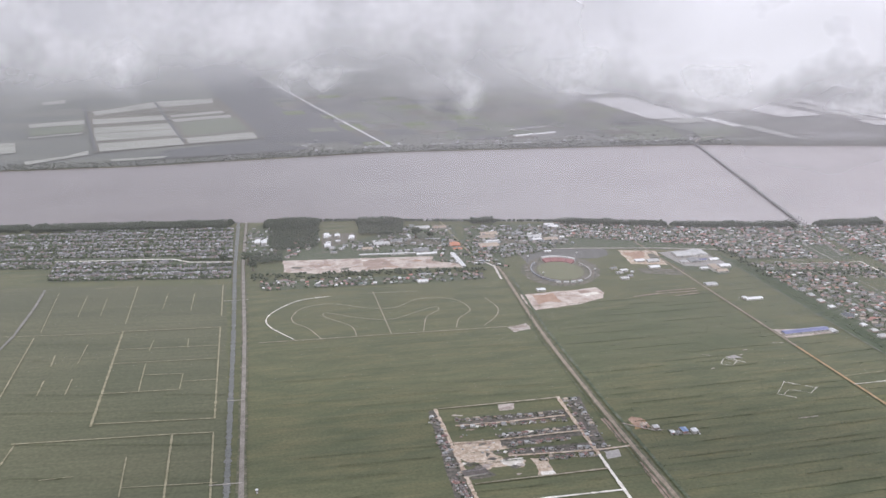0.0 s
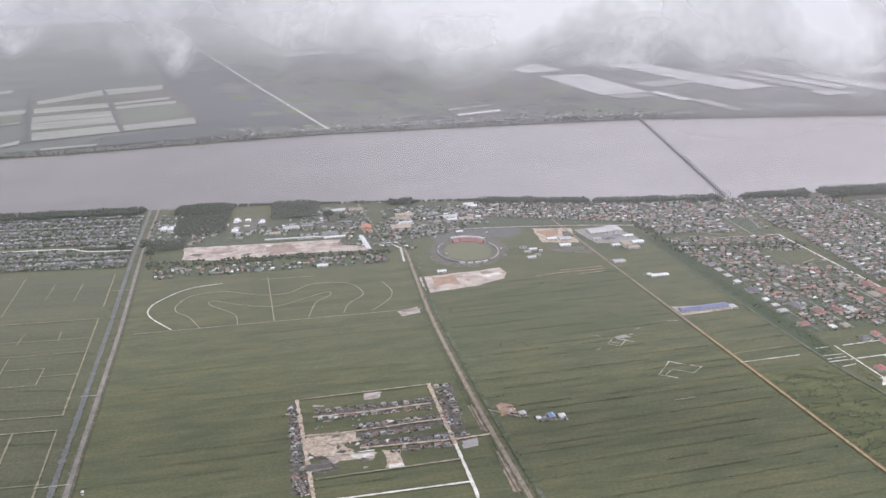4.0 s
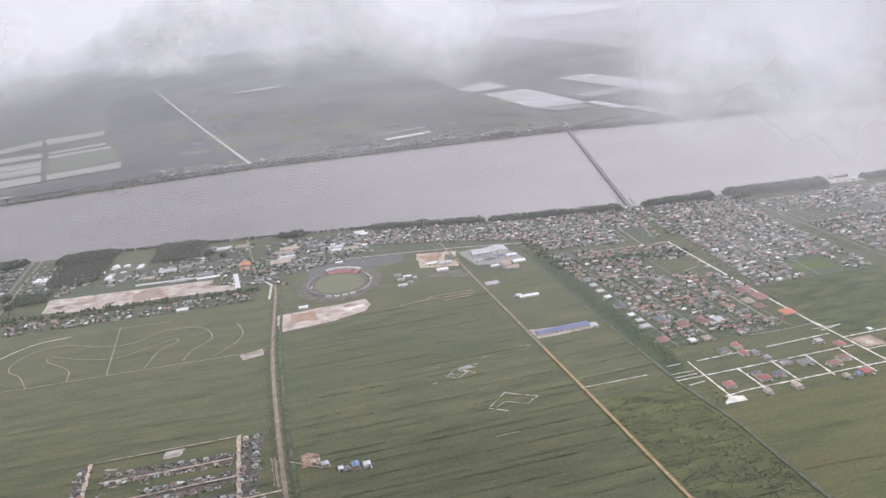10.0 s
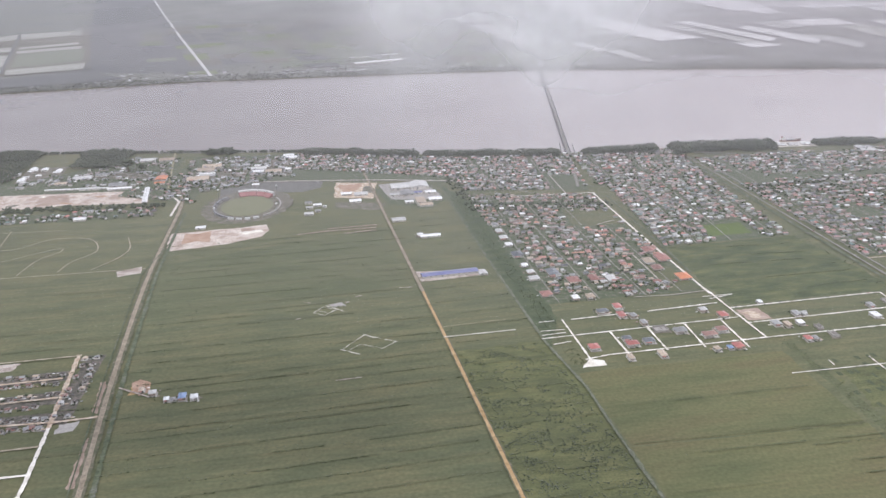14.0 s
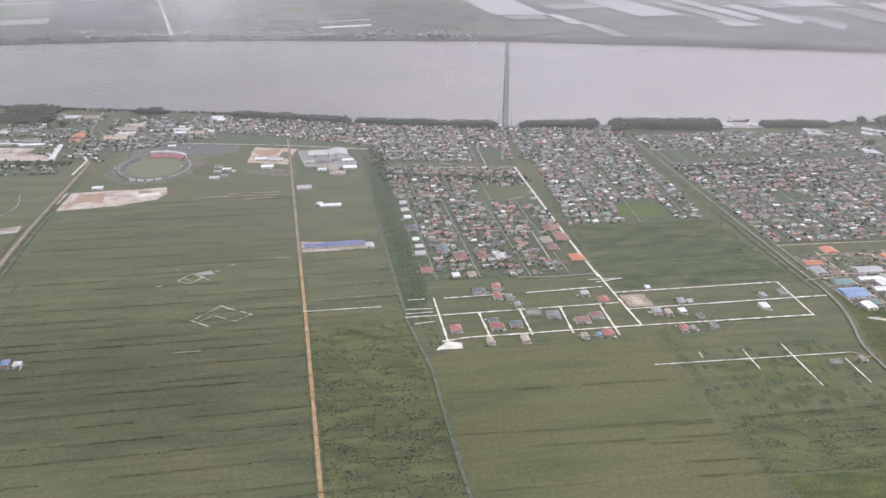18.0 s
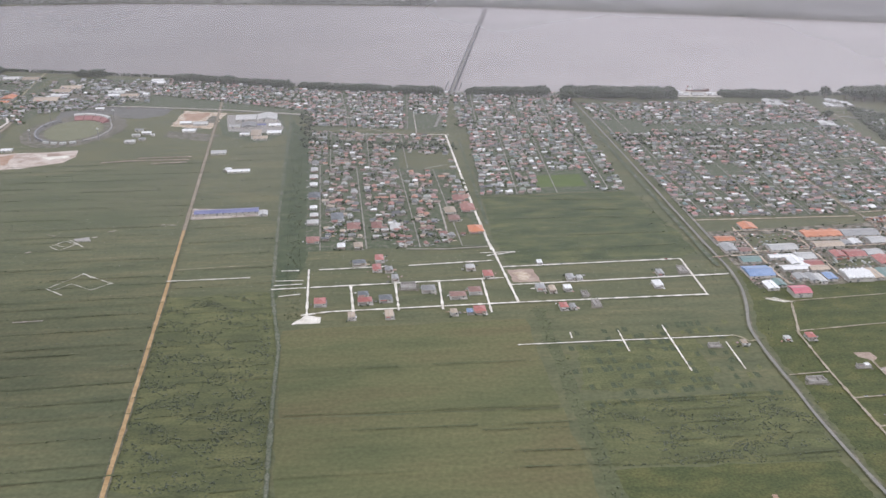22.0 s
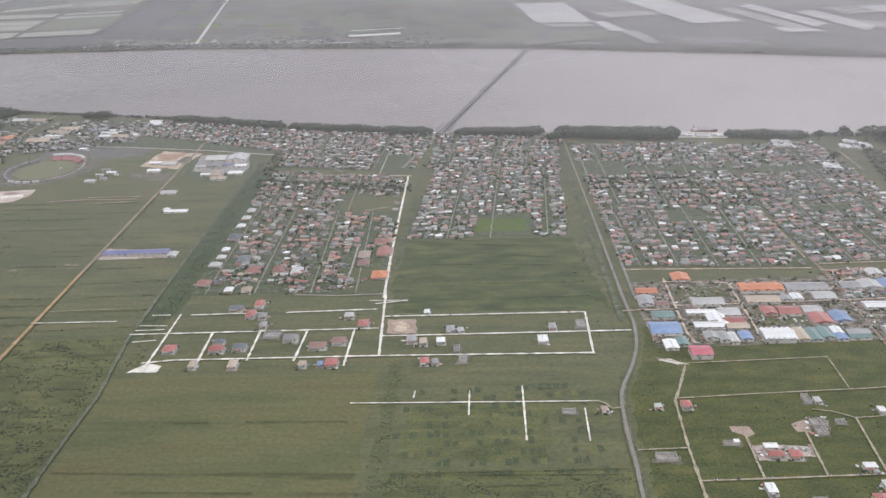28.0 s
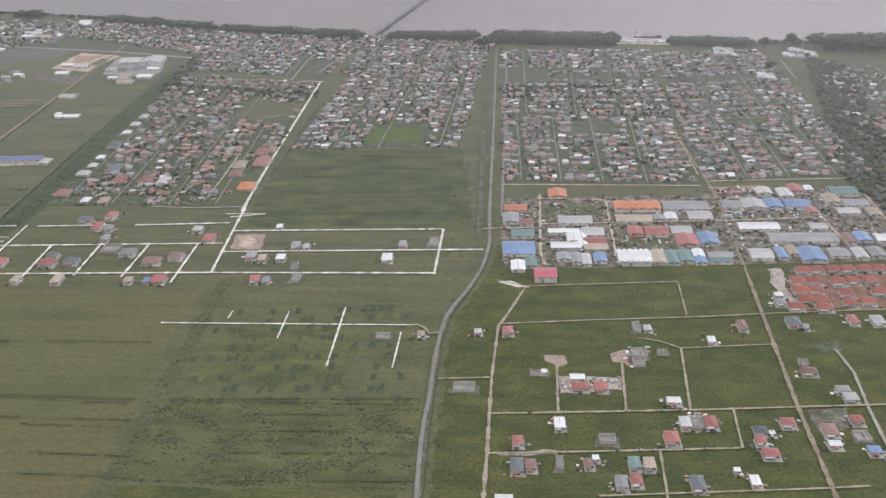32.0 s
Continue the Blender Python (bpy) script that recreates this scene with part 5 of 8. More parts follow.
shed(220.3, 810.1, 13.7, 13.3, "pale", 2.0, label="large factory hall with a pale blue-grey roof", name="factory_hall")
shed(234.5, 812.3, 13.2, 14.9, "pale", 2.2, label="large factory hall with a pale blue-grey roof", name="factory_hall")
shed(226.7, 793.0, 9.4, 11.1, "grey", 1.4, label="long factory wing with a grey roof", name="factory_hall")
shed(237.9, 769.4, 6.4, 13.2, "tan", 2.4, label="boxy tan factory building", name="factory_hall", flat=True)
patch("yard_ground", [(-93.1, 838.2), (-102.4, 904.8), (-70.3, 905.8), (-60.0, 843.9)], "gravel", "grey yard with white sheds", "ground", rag=0.4)
# the long blue-roofed hall by the dirt road
patch("yard_ground", [(242.3, 612.5), (240.4, 629.5), (279.9, 630.9), (281.7, 622.3)], "rubble", "pinkish trampled yard round a hall", "ground", rag=0.3)
shed(260.3, 623.6, 32.3, 6.2, "violet", 1.6, turn=13, label="very long low hall with a violet-blue roof", name="long_hall")
shed(279.2, 624.3, 4.5, 6.1, "pale", 1.0, turn=13)
shed(247.2, 693.3, 12.8, 4.8, "white", 1.0, turn=12, label="low white shed standing alone in a field", name="field_shed")
shed(224.6, 729.2, 9.0, 7.0, "pale", 1.0, turn=12, label="low bluish-grey shed beside the dirt road", name="field_shed")
for spec in (
    (217.6, 789.8, 7.8, 25.3, "pale"), (234.9, 794.6, 6.2, 9.5, "violet"), (243.9, 795.5, 8.6, 9.4, "white"), (242.1, 763.2, 10.1, 17.5, "tan"), (181.6, 796.0, 8.5, 7.9, "white"), (192.4, 794.8, 10.8, 7.9, "pale"), (190.3, 776.6, 9.2, 9.0, "white"), (229.7, 770.8, 6.7, 10.4, "white"), (247.9, 777.3, 10.2, 7.6, "white"),
    (99.1, 880.1, 13.9, 45.2, "pale"), (113.3, 870.2, 14.2, 44.0, "tan"), (100.7, 870.1, 9.9, 9.6, "white"), (119.4, 915.7, 11.6, 12.8, "white"), (55.9, 852.2, 19.1, 14.8, "tan"), (55.1, 880.3, 15.4, 25.7, "tan"), (27.8, 841.5, 8.7, 18.1, "orange"), (83.9, 892.5, 10.3, 26.3, "grey"),
): works(*spec)
for spec in (
    (-24.0, 829.7, 16.1, 5.5, "pale"), (0.6, 828.1, 20.0, 5.4, "white"), (28.9, 800.1, 5.8, 28.9, "white"), (-162.2, 877.8, 4.3, 24.9, "white"), (-154.9, 877.3, 4.8, 29.0, "white"), (-95.6, 893.7, 7.1, 25.4, "white"), (-86.1, 893.1, 5.4, 16.9, "white"), (-72.2, 883.9, 5.4, 24.8, "white"), (-90.9, 857.4, 5.8, 15.7, "white"), (-42.0, 863.9, 15.7, 15.8, "pale"), (-29.0, 872.9, 11.6, 16.1, "grey"),
    (-6.2, 920.5, 13.9, 11.1, "pale"), (10.3, 920.4, 13.8, 13.3, "tan"), (57.7, 859.3, 12.0, 8.7, "pale"), (57.1, 892.6, 17.1, 27.2, "tan"), (-4.8, 839.5, 15.2, 13.0, "grey"), (-53.6, 847.3, 10.3, 19.0, "tan"), (-1.2, 766.9, 7.0, 12.5, "grey"), (-0.3, 748.5, 9.1, 12.0, "white"),
): works(*spec)
for spec in ((126.5, 489.0, 2.6, 4.5, "tan"), (140.2, 479.8, 2.5, 4.3, "white"), (146.7, 481.5, 3.5, 6.5, "blue"), (152.0, 480.9, 3.5, 4.8, "white"), (143.1, 479.6, 2.3, 3.2, "grey"), (132.5, 485.4, 3.6, 4.4, "pale"), (240.6, 694.6, 4.2, 4.4, "white")):
    house(*spec, group="huts by the brown road")
for spec in ((501.6, 388.8, 2.5, 2.7, "white"), (512.6, 404.2, 1.7, 1.7, "white")):
    house(*spec, group="huts on the bare plot")
for spec in ((156.5, 775.0, 5.6, 9.0, "grey"), (159.2, 762.2, 5.5, 8.7, "pale"), (163.9, 768.5, 6.4, 10.3, "white"), (166.4, 753.8, 4.5, 8.5, "grey"), (169.8, 764.0, 2.7, 11.6, "white"), (161.0, 747.4, 7.1, 8.3, "pale"), (91.9, 721.7, 7.1, 6.5, "white"), (107.0, 828.7, 6.2, 8.7, "white")):
    works(*spec)
for spec in (
    (389.6, 610.3, 8.2, 11.3, "orange"), (378.2, 655.4, 7.3, 11.4, "rust"), (383.9, 641.2, 8.3, 13.6, "rust"), (375.1, 636.0, 6.4, 10.7, "tan"), (377.9, 624.8, 6.6, 8.5, "brown"), (312.3, 589.3, 6.8, 8.3, "rust"), (318.4, 621.4, 7.2, 12.7, "dark"), (329.1, 608.6, 7.9, 10.5, "rust"), (340.3, 610.6, 5.9, 10.5, "rust"),
    (349.7, 609.7, 5.8, 11.3, "pale"), (327.2, 583.1, 4.2, 6.6, "white"), (335.1, 584.5, 4.5, 7.3, "tan"),
    (289.0, 711.6, 4.8, 7.3, "grey"), (291.1, 698.0, 4.8, 7.9, "pale"), (293.5, 684.6, 5.4, 7.4, "pale"), (296.1, 671.2, 4.6, 6.1, "white"), (300.3, 652.7, 7.3, 10.5, "dark"), (303.6, 634.0, 4.3, 5.3, "white"), (306.2, 622.8, 5.0, 5.8, "pale"), (307.5, 612.8, 6.5, 6.6, "pale"),
):
    house(*spec, group="houses of the red-roofed estate")
for spec in ((-96.4, 889.0, 4.4, 10.4, "white"), (-92.1, 870.6, 4.8, 10.0, "white"), (-86.9, 852.8, 5.3, 9.6, "pale"), (-86.9, 893.5, 3.9, 10.5, "white"), (-83.5, 875.1, 4.8, 10.1, "white"), (-73.1, 886.2, 3.8, 12.4, "white"), (-74.7, 859.3, 5.3, 11.7, "grey"), (-77.3, 849.5, 5.2, 9.5, "pale"), (-82.9, 837.7, 6.2, 9.3, "grey")):
    works(*spec)

# white sheds, walls and halls between the canal and the sand lot
for x, y, w, d in ((-96.8, 896.0, 5.0, 9.0), (-91.2, 860.0, 5.5, 8.0), (-86.2, 894.2, 5.0, 7.0), (-71.8, 888.0, 4.4, 9.0), (-158.9, 876.0, 4.6, 12.0), (-152.5, 875.3, 4.6, 12.0), (-103.0, 880.0, 3.6, 6.0)):
    shed(x, y, w, d, "white", 1.6, turn=8, label="tall white shed by the river", name="riverside_shed")
shed(-34.2, 829.6, 49.2, 2.2, "white", 1.0, turn=3.4, label="long low white roof along a sand lot", name="long_shelter")
shed(28.2, 806.0, 3.4, 42.0, "white", 1.5, turn=14, label="long white hall at the end of a sand lot", name="long_hall")
shed(25.5, 854.5, 9.0, 11.0, "orange", 1.6, turn=6, label="hall with an orange sheet roof", name="works_building")
shed(60.0, 865.0, 12.0, 4.0, "white", 1.6, turn=10, label="white hall beside a yard", name="works_building")
shed(117.0, 921.0, 9.0, 7.0, "white", 2.0, turn=8, label="white storehouse on the river bank", name="works_building")
patch("yard_ground", [(55.6, 914.1), (74.7, 912.8), (70.5, 868.7), (52.3, 866.0)], "gravel", "sandy yard between workshops", "ground", rag=0.6)
patch("yard_ground", [(90.6, 912.0), (117.4, 906.2), (121.9, 857.4), (97.4, 854.1)], "rubble", "pale pinkish yard between workshops", "ground", rag=0.5)
patch("meadow", [(-18.6, 917.3), (17.3, 908.3), (24.9, 862.6), (-15.0, 856.9)], "lush", "green meadow between riverside yards", "field", rag=0.5)
for pts in ([(-55.3, 811.0), (-36.1, 816.7), (-25.0, 795.6), (-48.0, 783.8)], [(-100, 800), (-85, 806), (-80, 798), (-96, 792)], [(0, 812), (14, 815), (16, 803), (2, 800)]):
    patch("bare_plot", pts, "dirt", "brown stained sand on a lot", "plot", rag=1.2, seed=3)
soil = random.Random(88)
for k in range(16):
    x, y, w, d = -108 + 8.6 * k + soil.uniform(-4, 4), soil.uniform(788, 818), soil.uniform(5, 16), soil.uniform(2.5, 8)
    patch("bare_plot", [(x - w / 2, y - d * 0.3), (x + w * 0.2, y - d / 2), (x + w / 2, y + d * 0.2), (x - w * 0.1, y + d / 2)], soil.choice(("dirt", "rubble", "orange_soil", "white_track", "gravel")), "heap of spread soil on a sand lot", "plot", rag=1.3, seed=k)
# A small upright white object of unknown use, built as a hut.
shed(-68.5, 424.0, 0.9, 1.4, "white", 1.7, turn=10, label="small upright white hut by the canal road", name="white_hut")

# ---- towns ----
def bilinear(q, s, t):
    a, b, c, d = [Vector(p) for p in q]
    return a.lerp(b, s).lerp(d.lerp(c, s), t)


def lattice(quad, du, dv, rng, streets=(), skip=(), keep=0.93, row_streets=2, wander=0.24):
    """Places of houses in rows on a quad (near left, near right, far right, far left): with lanes every few rows and streets across."""
    a, b, c, d = [Vector(p) for p in quad]
    nu, nv = max(1, int(((b - a).length + (c - d).length) / 2 / du)), max(1, int(((d - a).length + (c - b).length) / 2 / dv))
    for j in range(nv):
        shift = 0.18 if j % row_streets == 0 else -0.18
        for i in range(nu):
            s, t = (i + 0.5 + rng.uniform(-0.36, 0.36)) / nu, (j + 0.5 + shift + rng.uniform(-wander, wander)) / nv
            if rng.random() > keep or any(abs(s - k) < 0.62 / nu for k in streets):
                continue
            if any(s0 < s < s1 and t0 < t < t1 for s0, s1, t0, t1 in skip):
                continue
            p = bilinear(quad, s, t)
            e = bilinear(quad, min(1, s + 0.01), t) - bilinear(quad, max(0, s - 0.01), t)
            yield p.x, p.y, math.degrees(math.atan2(e.y, e.x)) + rng.gauss(0, 6) + rng.choice((0, 0, 0, 90))


class Heap:
    """Many small solids joined into one mesh."""
    def __init__(self):
        self.v, self.f, self.m = [], [], []

    def add(self, verts, faces, mat):
        n = len(self.v)
        self.v += verts
        self.f += [tuple(k + n for k in q) for q in faces]
        self.m += [mat] * len(faces)

    def house(self, x, y, turn, w, d, h, rng):
        c, s = math.cos(radians(turn)), math.sin(radians(turn))
        def at(i, j, k):
            return (x + c * i - s * j, y + s * i + c * j, k)
        q = [(-w / 2, -d / 2), (w / 2, -d / 2), (w / 2, d / 2), (-w / 2, d / 2)]
        self.add([at(i, j, 0) for i, j in q] + [at(i, j, h) for i, j in q], [(0, 1, 5, 4), (1, 2, 6, 5), (2, 3, 7, 6), (3, 0, 4, 7)], 0)
        o, r = 0.2, rng.uniform(0.2, 0.3) * min(w, d)
        hip = min(w, d) / 2 * rng.choice((0, 0.9, 0.9))
        Q = [(-w / 2 - o, -d / 2 - o), (w / 2 + o, -d / 2 - o), (w / 2 + o, d / 2 + o), (-w / 2 - o, d / 2 + o)]
        if w >= d:
            ridge, faces = [at(-w / 2 - o + hip, 0, h + r), at(w / 2 + o - hip, 0, h + r)], [(0, 1, 5, 4), (2, 3, 4, 5), (1, 2, 5), (3, 0, 4), (3, 2, 1, 0)]
        else:
            ridge, faces = [at(0, -d / 2 - o + hip, h + r), at(0, d / 2 + o - hip, h + r)], [(0, 1, 4), (1, 2, 5, 4), (2, 3, 5), (3, 0, 4, 5), (3, 2, 1, 0)]
        self.add([at(i, j, h) for i, j in Q] + ridge, faces, 1)

    def yard(self, x, y, turn, w, d):
        c, s = math.cos(radians(turn)), math.sin(radians(turn))
        q = [(x + c * i * w / 2 - s * j * d / 2, y + s * i * w / 2 + c * j * d / 2) for i, j in ((-1, -1), (1, -1), (1, 1), (-1, 1))]
        self.add([(a, b, 0.0) for a, b in q] + [(a, b, 0.46) for a, b in q], [(4, 5, 6, 7), (0, 1, 5, 4), (1, 2, 6, 5), (2, 3, 7, 6), (3, 0, 4, 7)], 2)

    def make(self, name, mats, label, category):
        me = bpy.data.meshes.new(name)
        me.from_pydata(self.v, [], self.f)
        for m in mats:
            me.materials.append(m)
        me.polygons.foreach_set("material_index", self.m)
        me.update()
        return tagged(new(name, me), label, category, kind="stuff")


TREES = []  # places of town trees: x, y, size


def town(quad, du, dv, seed, label, streets=(), skip=(), keep=0.93, roof="roof_town", size=(2.2, 3.4), trees=0.5, singles=0, group="", rows=False):
    """A quarter of small houses; the first `singles` of them, near the fields, are things of their own."""
    rng = random.Random(seed)
    du, dv = du * 0.84, dv * 0.86
    patch("town_ground", quad, "yard", "worn ground and yards between small houses", "ground", rag=1.0, seed=seed)
    heap, count = Heap(), 0
    for x, y, turn in lattice(quad, du, dv, rng, streets, skip, keep, wander=0.07 if rows else 0.24):
        w, d, h = rng.uniform(size[0] * 0.7, size[1] * 1.08), rng.uniform(size[0] * 0.7, size[1]) * 0.85, rng.choice((0.8, 1.0, 1.5))
        if count < singles:
            count += 1
            kind = rng.choice(("rust", "pale", "grey", "rust", "brown", "tan", "grey", "white", "brown", "dark", "rust", "tan", "grey") if roof == "roof_red" else ("grey", "pale", "grey", "tan", "brown", "pale", "white", "red"))
            house(x, y, w, d, kind, turn, group=group, hip=None if rng.random() < 0.6 else 0.0)
        else:
            heap.house(x, y, turn, w, d, h, rng)
            if rng.random() < 0.45:
                heap.yard(x + rng.uniform(-1.4, 1.4), y + rng.uniform(-1.6, 1.6), turn, w * rng.uniform(0.5, 1.1), d * rng.uniform(0.6, 1.4))
            if rng.random() < 0.4:
                heap.house(x + rng.uniform(-2, 2), y + rng.uniform(1.2, 2), turn, rng.uniform(0.8, 1.5), rng.uniform(0.8, 1.3), 0.5, rng)
        for _ in range(4):
            if rng.random() < trees * 0.64:
                TREES.append((x + rng.uniform(-2.6, 2.6), y + rng.uniform(-3.4, 3.4), 0.3 + 1.1 * rng.random() ** 1.6))
    if heap.v:
        heap.make("small_houses", [M["wall_dull" if rows else "wall_town"], M[roof], M["town_yard"]], label, "houses")
    for s in streets:
        track([tuple(bilinear(quad, s, 0)), tuple(bilinear(quad, s, 1))], 0.62, "lane", "narrow street between rows of houses", "street", "street", 0.35)
    a, b, c, d = [Vector(p) for p in quad]
    nv = max(1, int(((d - a).length + (c - b).length) / 2 / dv))
    if rows:  # thick rows of garden trees behind every third row
        for j in range(1, nv + 1, 3):
            for _ in range(int((b - a).length / 0.3)):
                s, t = rng.random(), (j + rng.gauss(0, 0.3)) / nv
                p = bilinear(quad, s, t)
                if not any(s0 < s < s1 and t0 < t < t1 for s0, s1, t0, t1 in skip):
                    TREES.append((p.x, p.y, rng.uniform(0.6, 1.3)))
    for j in range(1, nv, 2):
        if rng.random() < (0.25 if rows else 0.55):
            t = (j + 1) / nv
            if t < 1:
                ends = [k for z in skip if z[2] - 0.02 < t < z[3] + 0.02 for k in z[:2]]
                s0, s1 = (0.02, 0.98) if not ends else (max(ends) + 0.01, 0.98) if min(ends) < 0.05 else (0.02, min(ends) - 0.01)
                if s1 - s0 < 0.15:
                    continue
                track([tuple(bilinear(quad, s0, t)), tuple(bilinear(quad, s1, t))], 0.4, "gravel", "narrow lane behind rows of houses", "street", "street", 0.35)


# the estate of red roofs, between the scrub and the pale road
town([(311.2, 576.7), (397.2, 591.4), (373.2, 706.7), (285.2, 709.3)], 4.6, 5.6, 1, "crowded houses with red, grey and white roofs", streets=(0.08, 0.33, 0.62, 0.85), skip=((0.62, 1.0, 0.95, 1.0), (0.88, 1.0, 0.0, 0.25), (0.0, 0.5, 0.0, 0.06), (0.0, 0.075, 0.0, 1.0), (0.75, 1.0, 0.15, 0.5)), keep=0.8, roof="roof_red", size=(2.4, 3.8), singles=78, group="houses of the red-roofed estate", trees=0.45)
town([(285.2, 709.3), (373.2, 706.7), (360.7, 777.6), (271.5, 786.0)], 4.4, 5.6, 2, "crowded houses with red and grey roofs", streets=(0.15, 0.42, 0.68), skip=((0.6, 0.98, 0.0, 0.45), (0.0, 1.0, 0.62, 0.74)), keep=0.9, roof="roof_red", size=(2.2, 3.4), trees=0.6)
town([(270.0, 797.6), (360.7, 791.8), (355.5, 906.2), (238.3, 898.7)], 4.2, 5.8, 3, "crowded small houses with grey and rusty roofs", streets=(0.28, 0.72), skip=((0.74, 0.98, 0.0, 0.35),), roof="roof_town", trees=0.6)
patch("meadow", [(339.7, 708.9), (372.9, 707.8), (367.2, 743.3), (335.7, 743.5)], "grass", "green meadow among houses", "field", rag=0.4)
patch("meadow", [(373.0, 630.0), (385.4, 627.9), (390.9, 610.0), (396.0, 592.3), (378.4, 590.3)], "grass", "small green meadow beside a pale road", "field", rag=0.5)
for pts in ([(358.1, 583.2), (377.4, 584.8), (397.0, 589.7)], [(355.0, 707.7), (367.9, 717.4)], [(335.1, 835.8), (343.3, 779.3)], [(304.5, 826.9), (310.2, 792.6), (317.7, 787.8)], [(368.1, 649.5), (373.9, 617.6), (377.9, 591.9)], [(351.9, 618.8), (357.9, 584.8)]):
    track(pts, 0.9, "road_pale", "pale gravel lane through an estate", "street", "street", 0.3)
patch("bare_plot", [(354.2, 714.0), (369.5, 712.2), (366.4, 738.3), (352.6, 737.8)], "grass", "worn plot among houses", "plot", rag=0.4)
# between the pale road and the asphalt road
town([(389.8, 662.4), (470.6, 678.1), (454.1, 814.2), (375.4, 801.1)], 4.2, 5.6, 4, "dense houses with grey, pale and rusty roofs", streets=(0.25, 0.52, 0.88), skip=((0.4, 0.8, 0.0, 0.3),), singles=0, group="houses beside the meadow", trees=0.4)
town([(369.5, 800.9), (453.9, 812.7), (449.1, 907.2), (358.3, 904.3)], 4.2, 5.8, 5, "dense houses with grey, pale and rusty roofs", streets=(0.15, 0.5, 0.75), trees=0.5)
patch("playing_field", [(420.9, 679.4), (448.8, 684.5), (446.2, 705.8), (420.7, 700.6)], "playing_green", "bright green playing field among houses", "field", rag=0.3)
# east of the asphalt road
town([(500.0, 637.8), (582.3, 649.4), (570.3, 742.6), (482.1, 733.5)], 4.0, 5.4, 6, "dense rows of small houses with grey and pale roofs", streets=(0.09, 0.3, 0.52, 0.75), skip=((0.4, 0.66, 0.7, 0.95),), singles=0, group="houses at the town's edge", trees=0.35)
town([(481.7, 735.5), (569.7, 744.5), (554.1, 893.6), (456.3, 877.0)], 4.2, 6.0, 7, "dense rows of small houses with mixed roofs", streets=(0.15, 0.45, 0.7), skip=((0.0, 0.3, 0.42, 0.68), (0.3, 1.0, 0.47, 0.55)), trees=0.5)
town([(586.6, 652.9), (658.1, 675.0), (643.4, 766.3), (572.6, 745.0)], 4.0, 5.4, 8, "dense rows of small houses with grey and pale roofs", streets=(0.25, 0.5, 0.78), skip=((0.3, 0.62, 0.78, 0.98),), singles=0, group="houses at the town's edge", trees=0.4)
town([(572.0, 746.9), (643.6, 768.4), (623.2, 903.1), (558.1, 883.2)], 4.2, 6.0, 9, "dense rows of small houses with mixed roofs", streets=(0.3, 0.65), skip=((0.0, 1.0, 0.46, 0.53),), trees=0.55)
for pts in ([(583.1, 659.9), (571.3, 727.0), (556.7, 811.6)], [(561.4, 675.6), (552.8, 732.5)], [(593.9, 683.5), (586.1, 741.0)], [(632.4, 695.5), (624.4, 750.3)], [(644.8, 718.2), (639.7, 752.3)], [(640.7, 830.0), (635.1, 878.3)], [(591.1, 745.0), (617.6, 751.5)]):
    track(pts, 0.85, "plot_track", "pale street through the town", "street", "street", 0.3)
town([(653.7, 719.5), (686.8, 708.5), (693.4, 865.9), (655.3, 874.5)], 4.8, 7.0, 10, "scattered houses among trees", keep=0.5, trees=1.1)
# the settlement west of the canal, and the strip behind the sand lot
town([(-310.2, 764.2), (-158.9, 765.1), (-194.1, 934.1), (-359.3, 934.5)], 3.9, 6.6, 11, "dense rows of small grey-roofed houses", roof="roof_dull", streets=(0.5,), skip=((0.0, 0.72, 0.325, 0.385), (0.66, 1.0, 0.265, 0.32)), keep=0.92, trees=0.4, size=(2.2, 3.4), rows=True)
track([(-381.1, 820.5), (-307.7, 823.0), (-251.3, 825.2), (-222.7, 824.6), (-205.9, 814.6), (-168.3, 813.2)], 2.4, "white_track", "pale street through the rows of grey houses", "street", "street", 0.2)
town([(-498.2, 806.6), (-323.0, 799.9), (-355.2, 921.1), (-504.0, 916.2)], 4.8, 6.5, 12, "dense rows of small grey-roofed houses", roof="roof_dull", keep=0.85, trees=0.7, rows=True)
town([(-127.0, 730.9), (50.5, 753.4), (46.4, 772.2), (-132.6, 754.5)], 4.6, 5.0, 13, "row of houses among dark trees", keep=0.4, trees=1.9, size=(2.2, 3.4))
town([(130.0, 875.0), (264.2, 834.4), (259.8, 899.7), (122.6, 930.6)], 4.6, 6.0, 14, "small riverside houses with grey roofs", trees=0.8)
town([(37.4, 792.1), (116.3, 839.8), (121.4, 916.2), (50.3, 921.2)], 5.5, 7.5, 15, "yards and small houses by the river", roof="roof_grey", keep=0.45, trees=1.2, size=(2.6, 4.2))
town([(-120.4, 816.5), (-97.7, 854.2), (-104.3, 899.3), (-139.7, 870.1)], 5.5, 7.5, 16, "houses beside the canal road", keep=0.6, trees=0.8)
town([(-163.8, 835.4), (-127.0, 827.7), (-156.0, 929.2), (-175.9, 930.6)], 6, 7.5, 17, "yards and small houses by the river", roof="roof_grey", keep=0.6, trees=0.6)
town([(-99.3, 844.2), (28.0, 836.2), (22.7, 916.6), (-60.6, 866.5)], 5.5, 6.5, 18, "yards and small houses by the river", roof="roof_grey", keep=0.22, trees=1.0)
town([(5.0, 807.4), (69.7, 782.2), (63.5, 874.2), (12.6, 876.4)], 5.0, 6.5, 19, "yards and houses beside a lane", keep=0.36, trees=1.2)

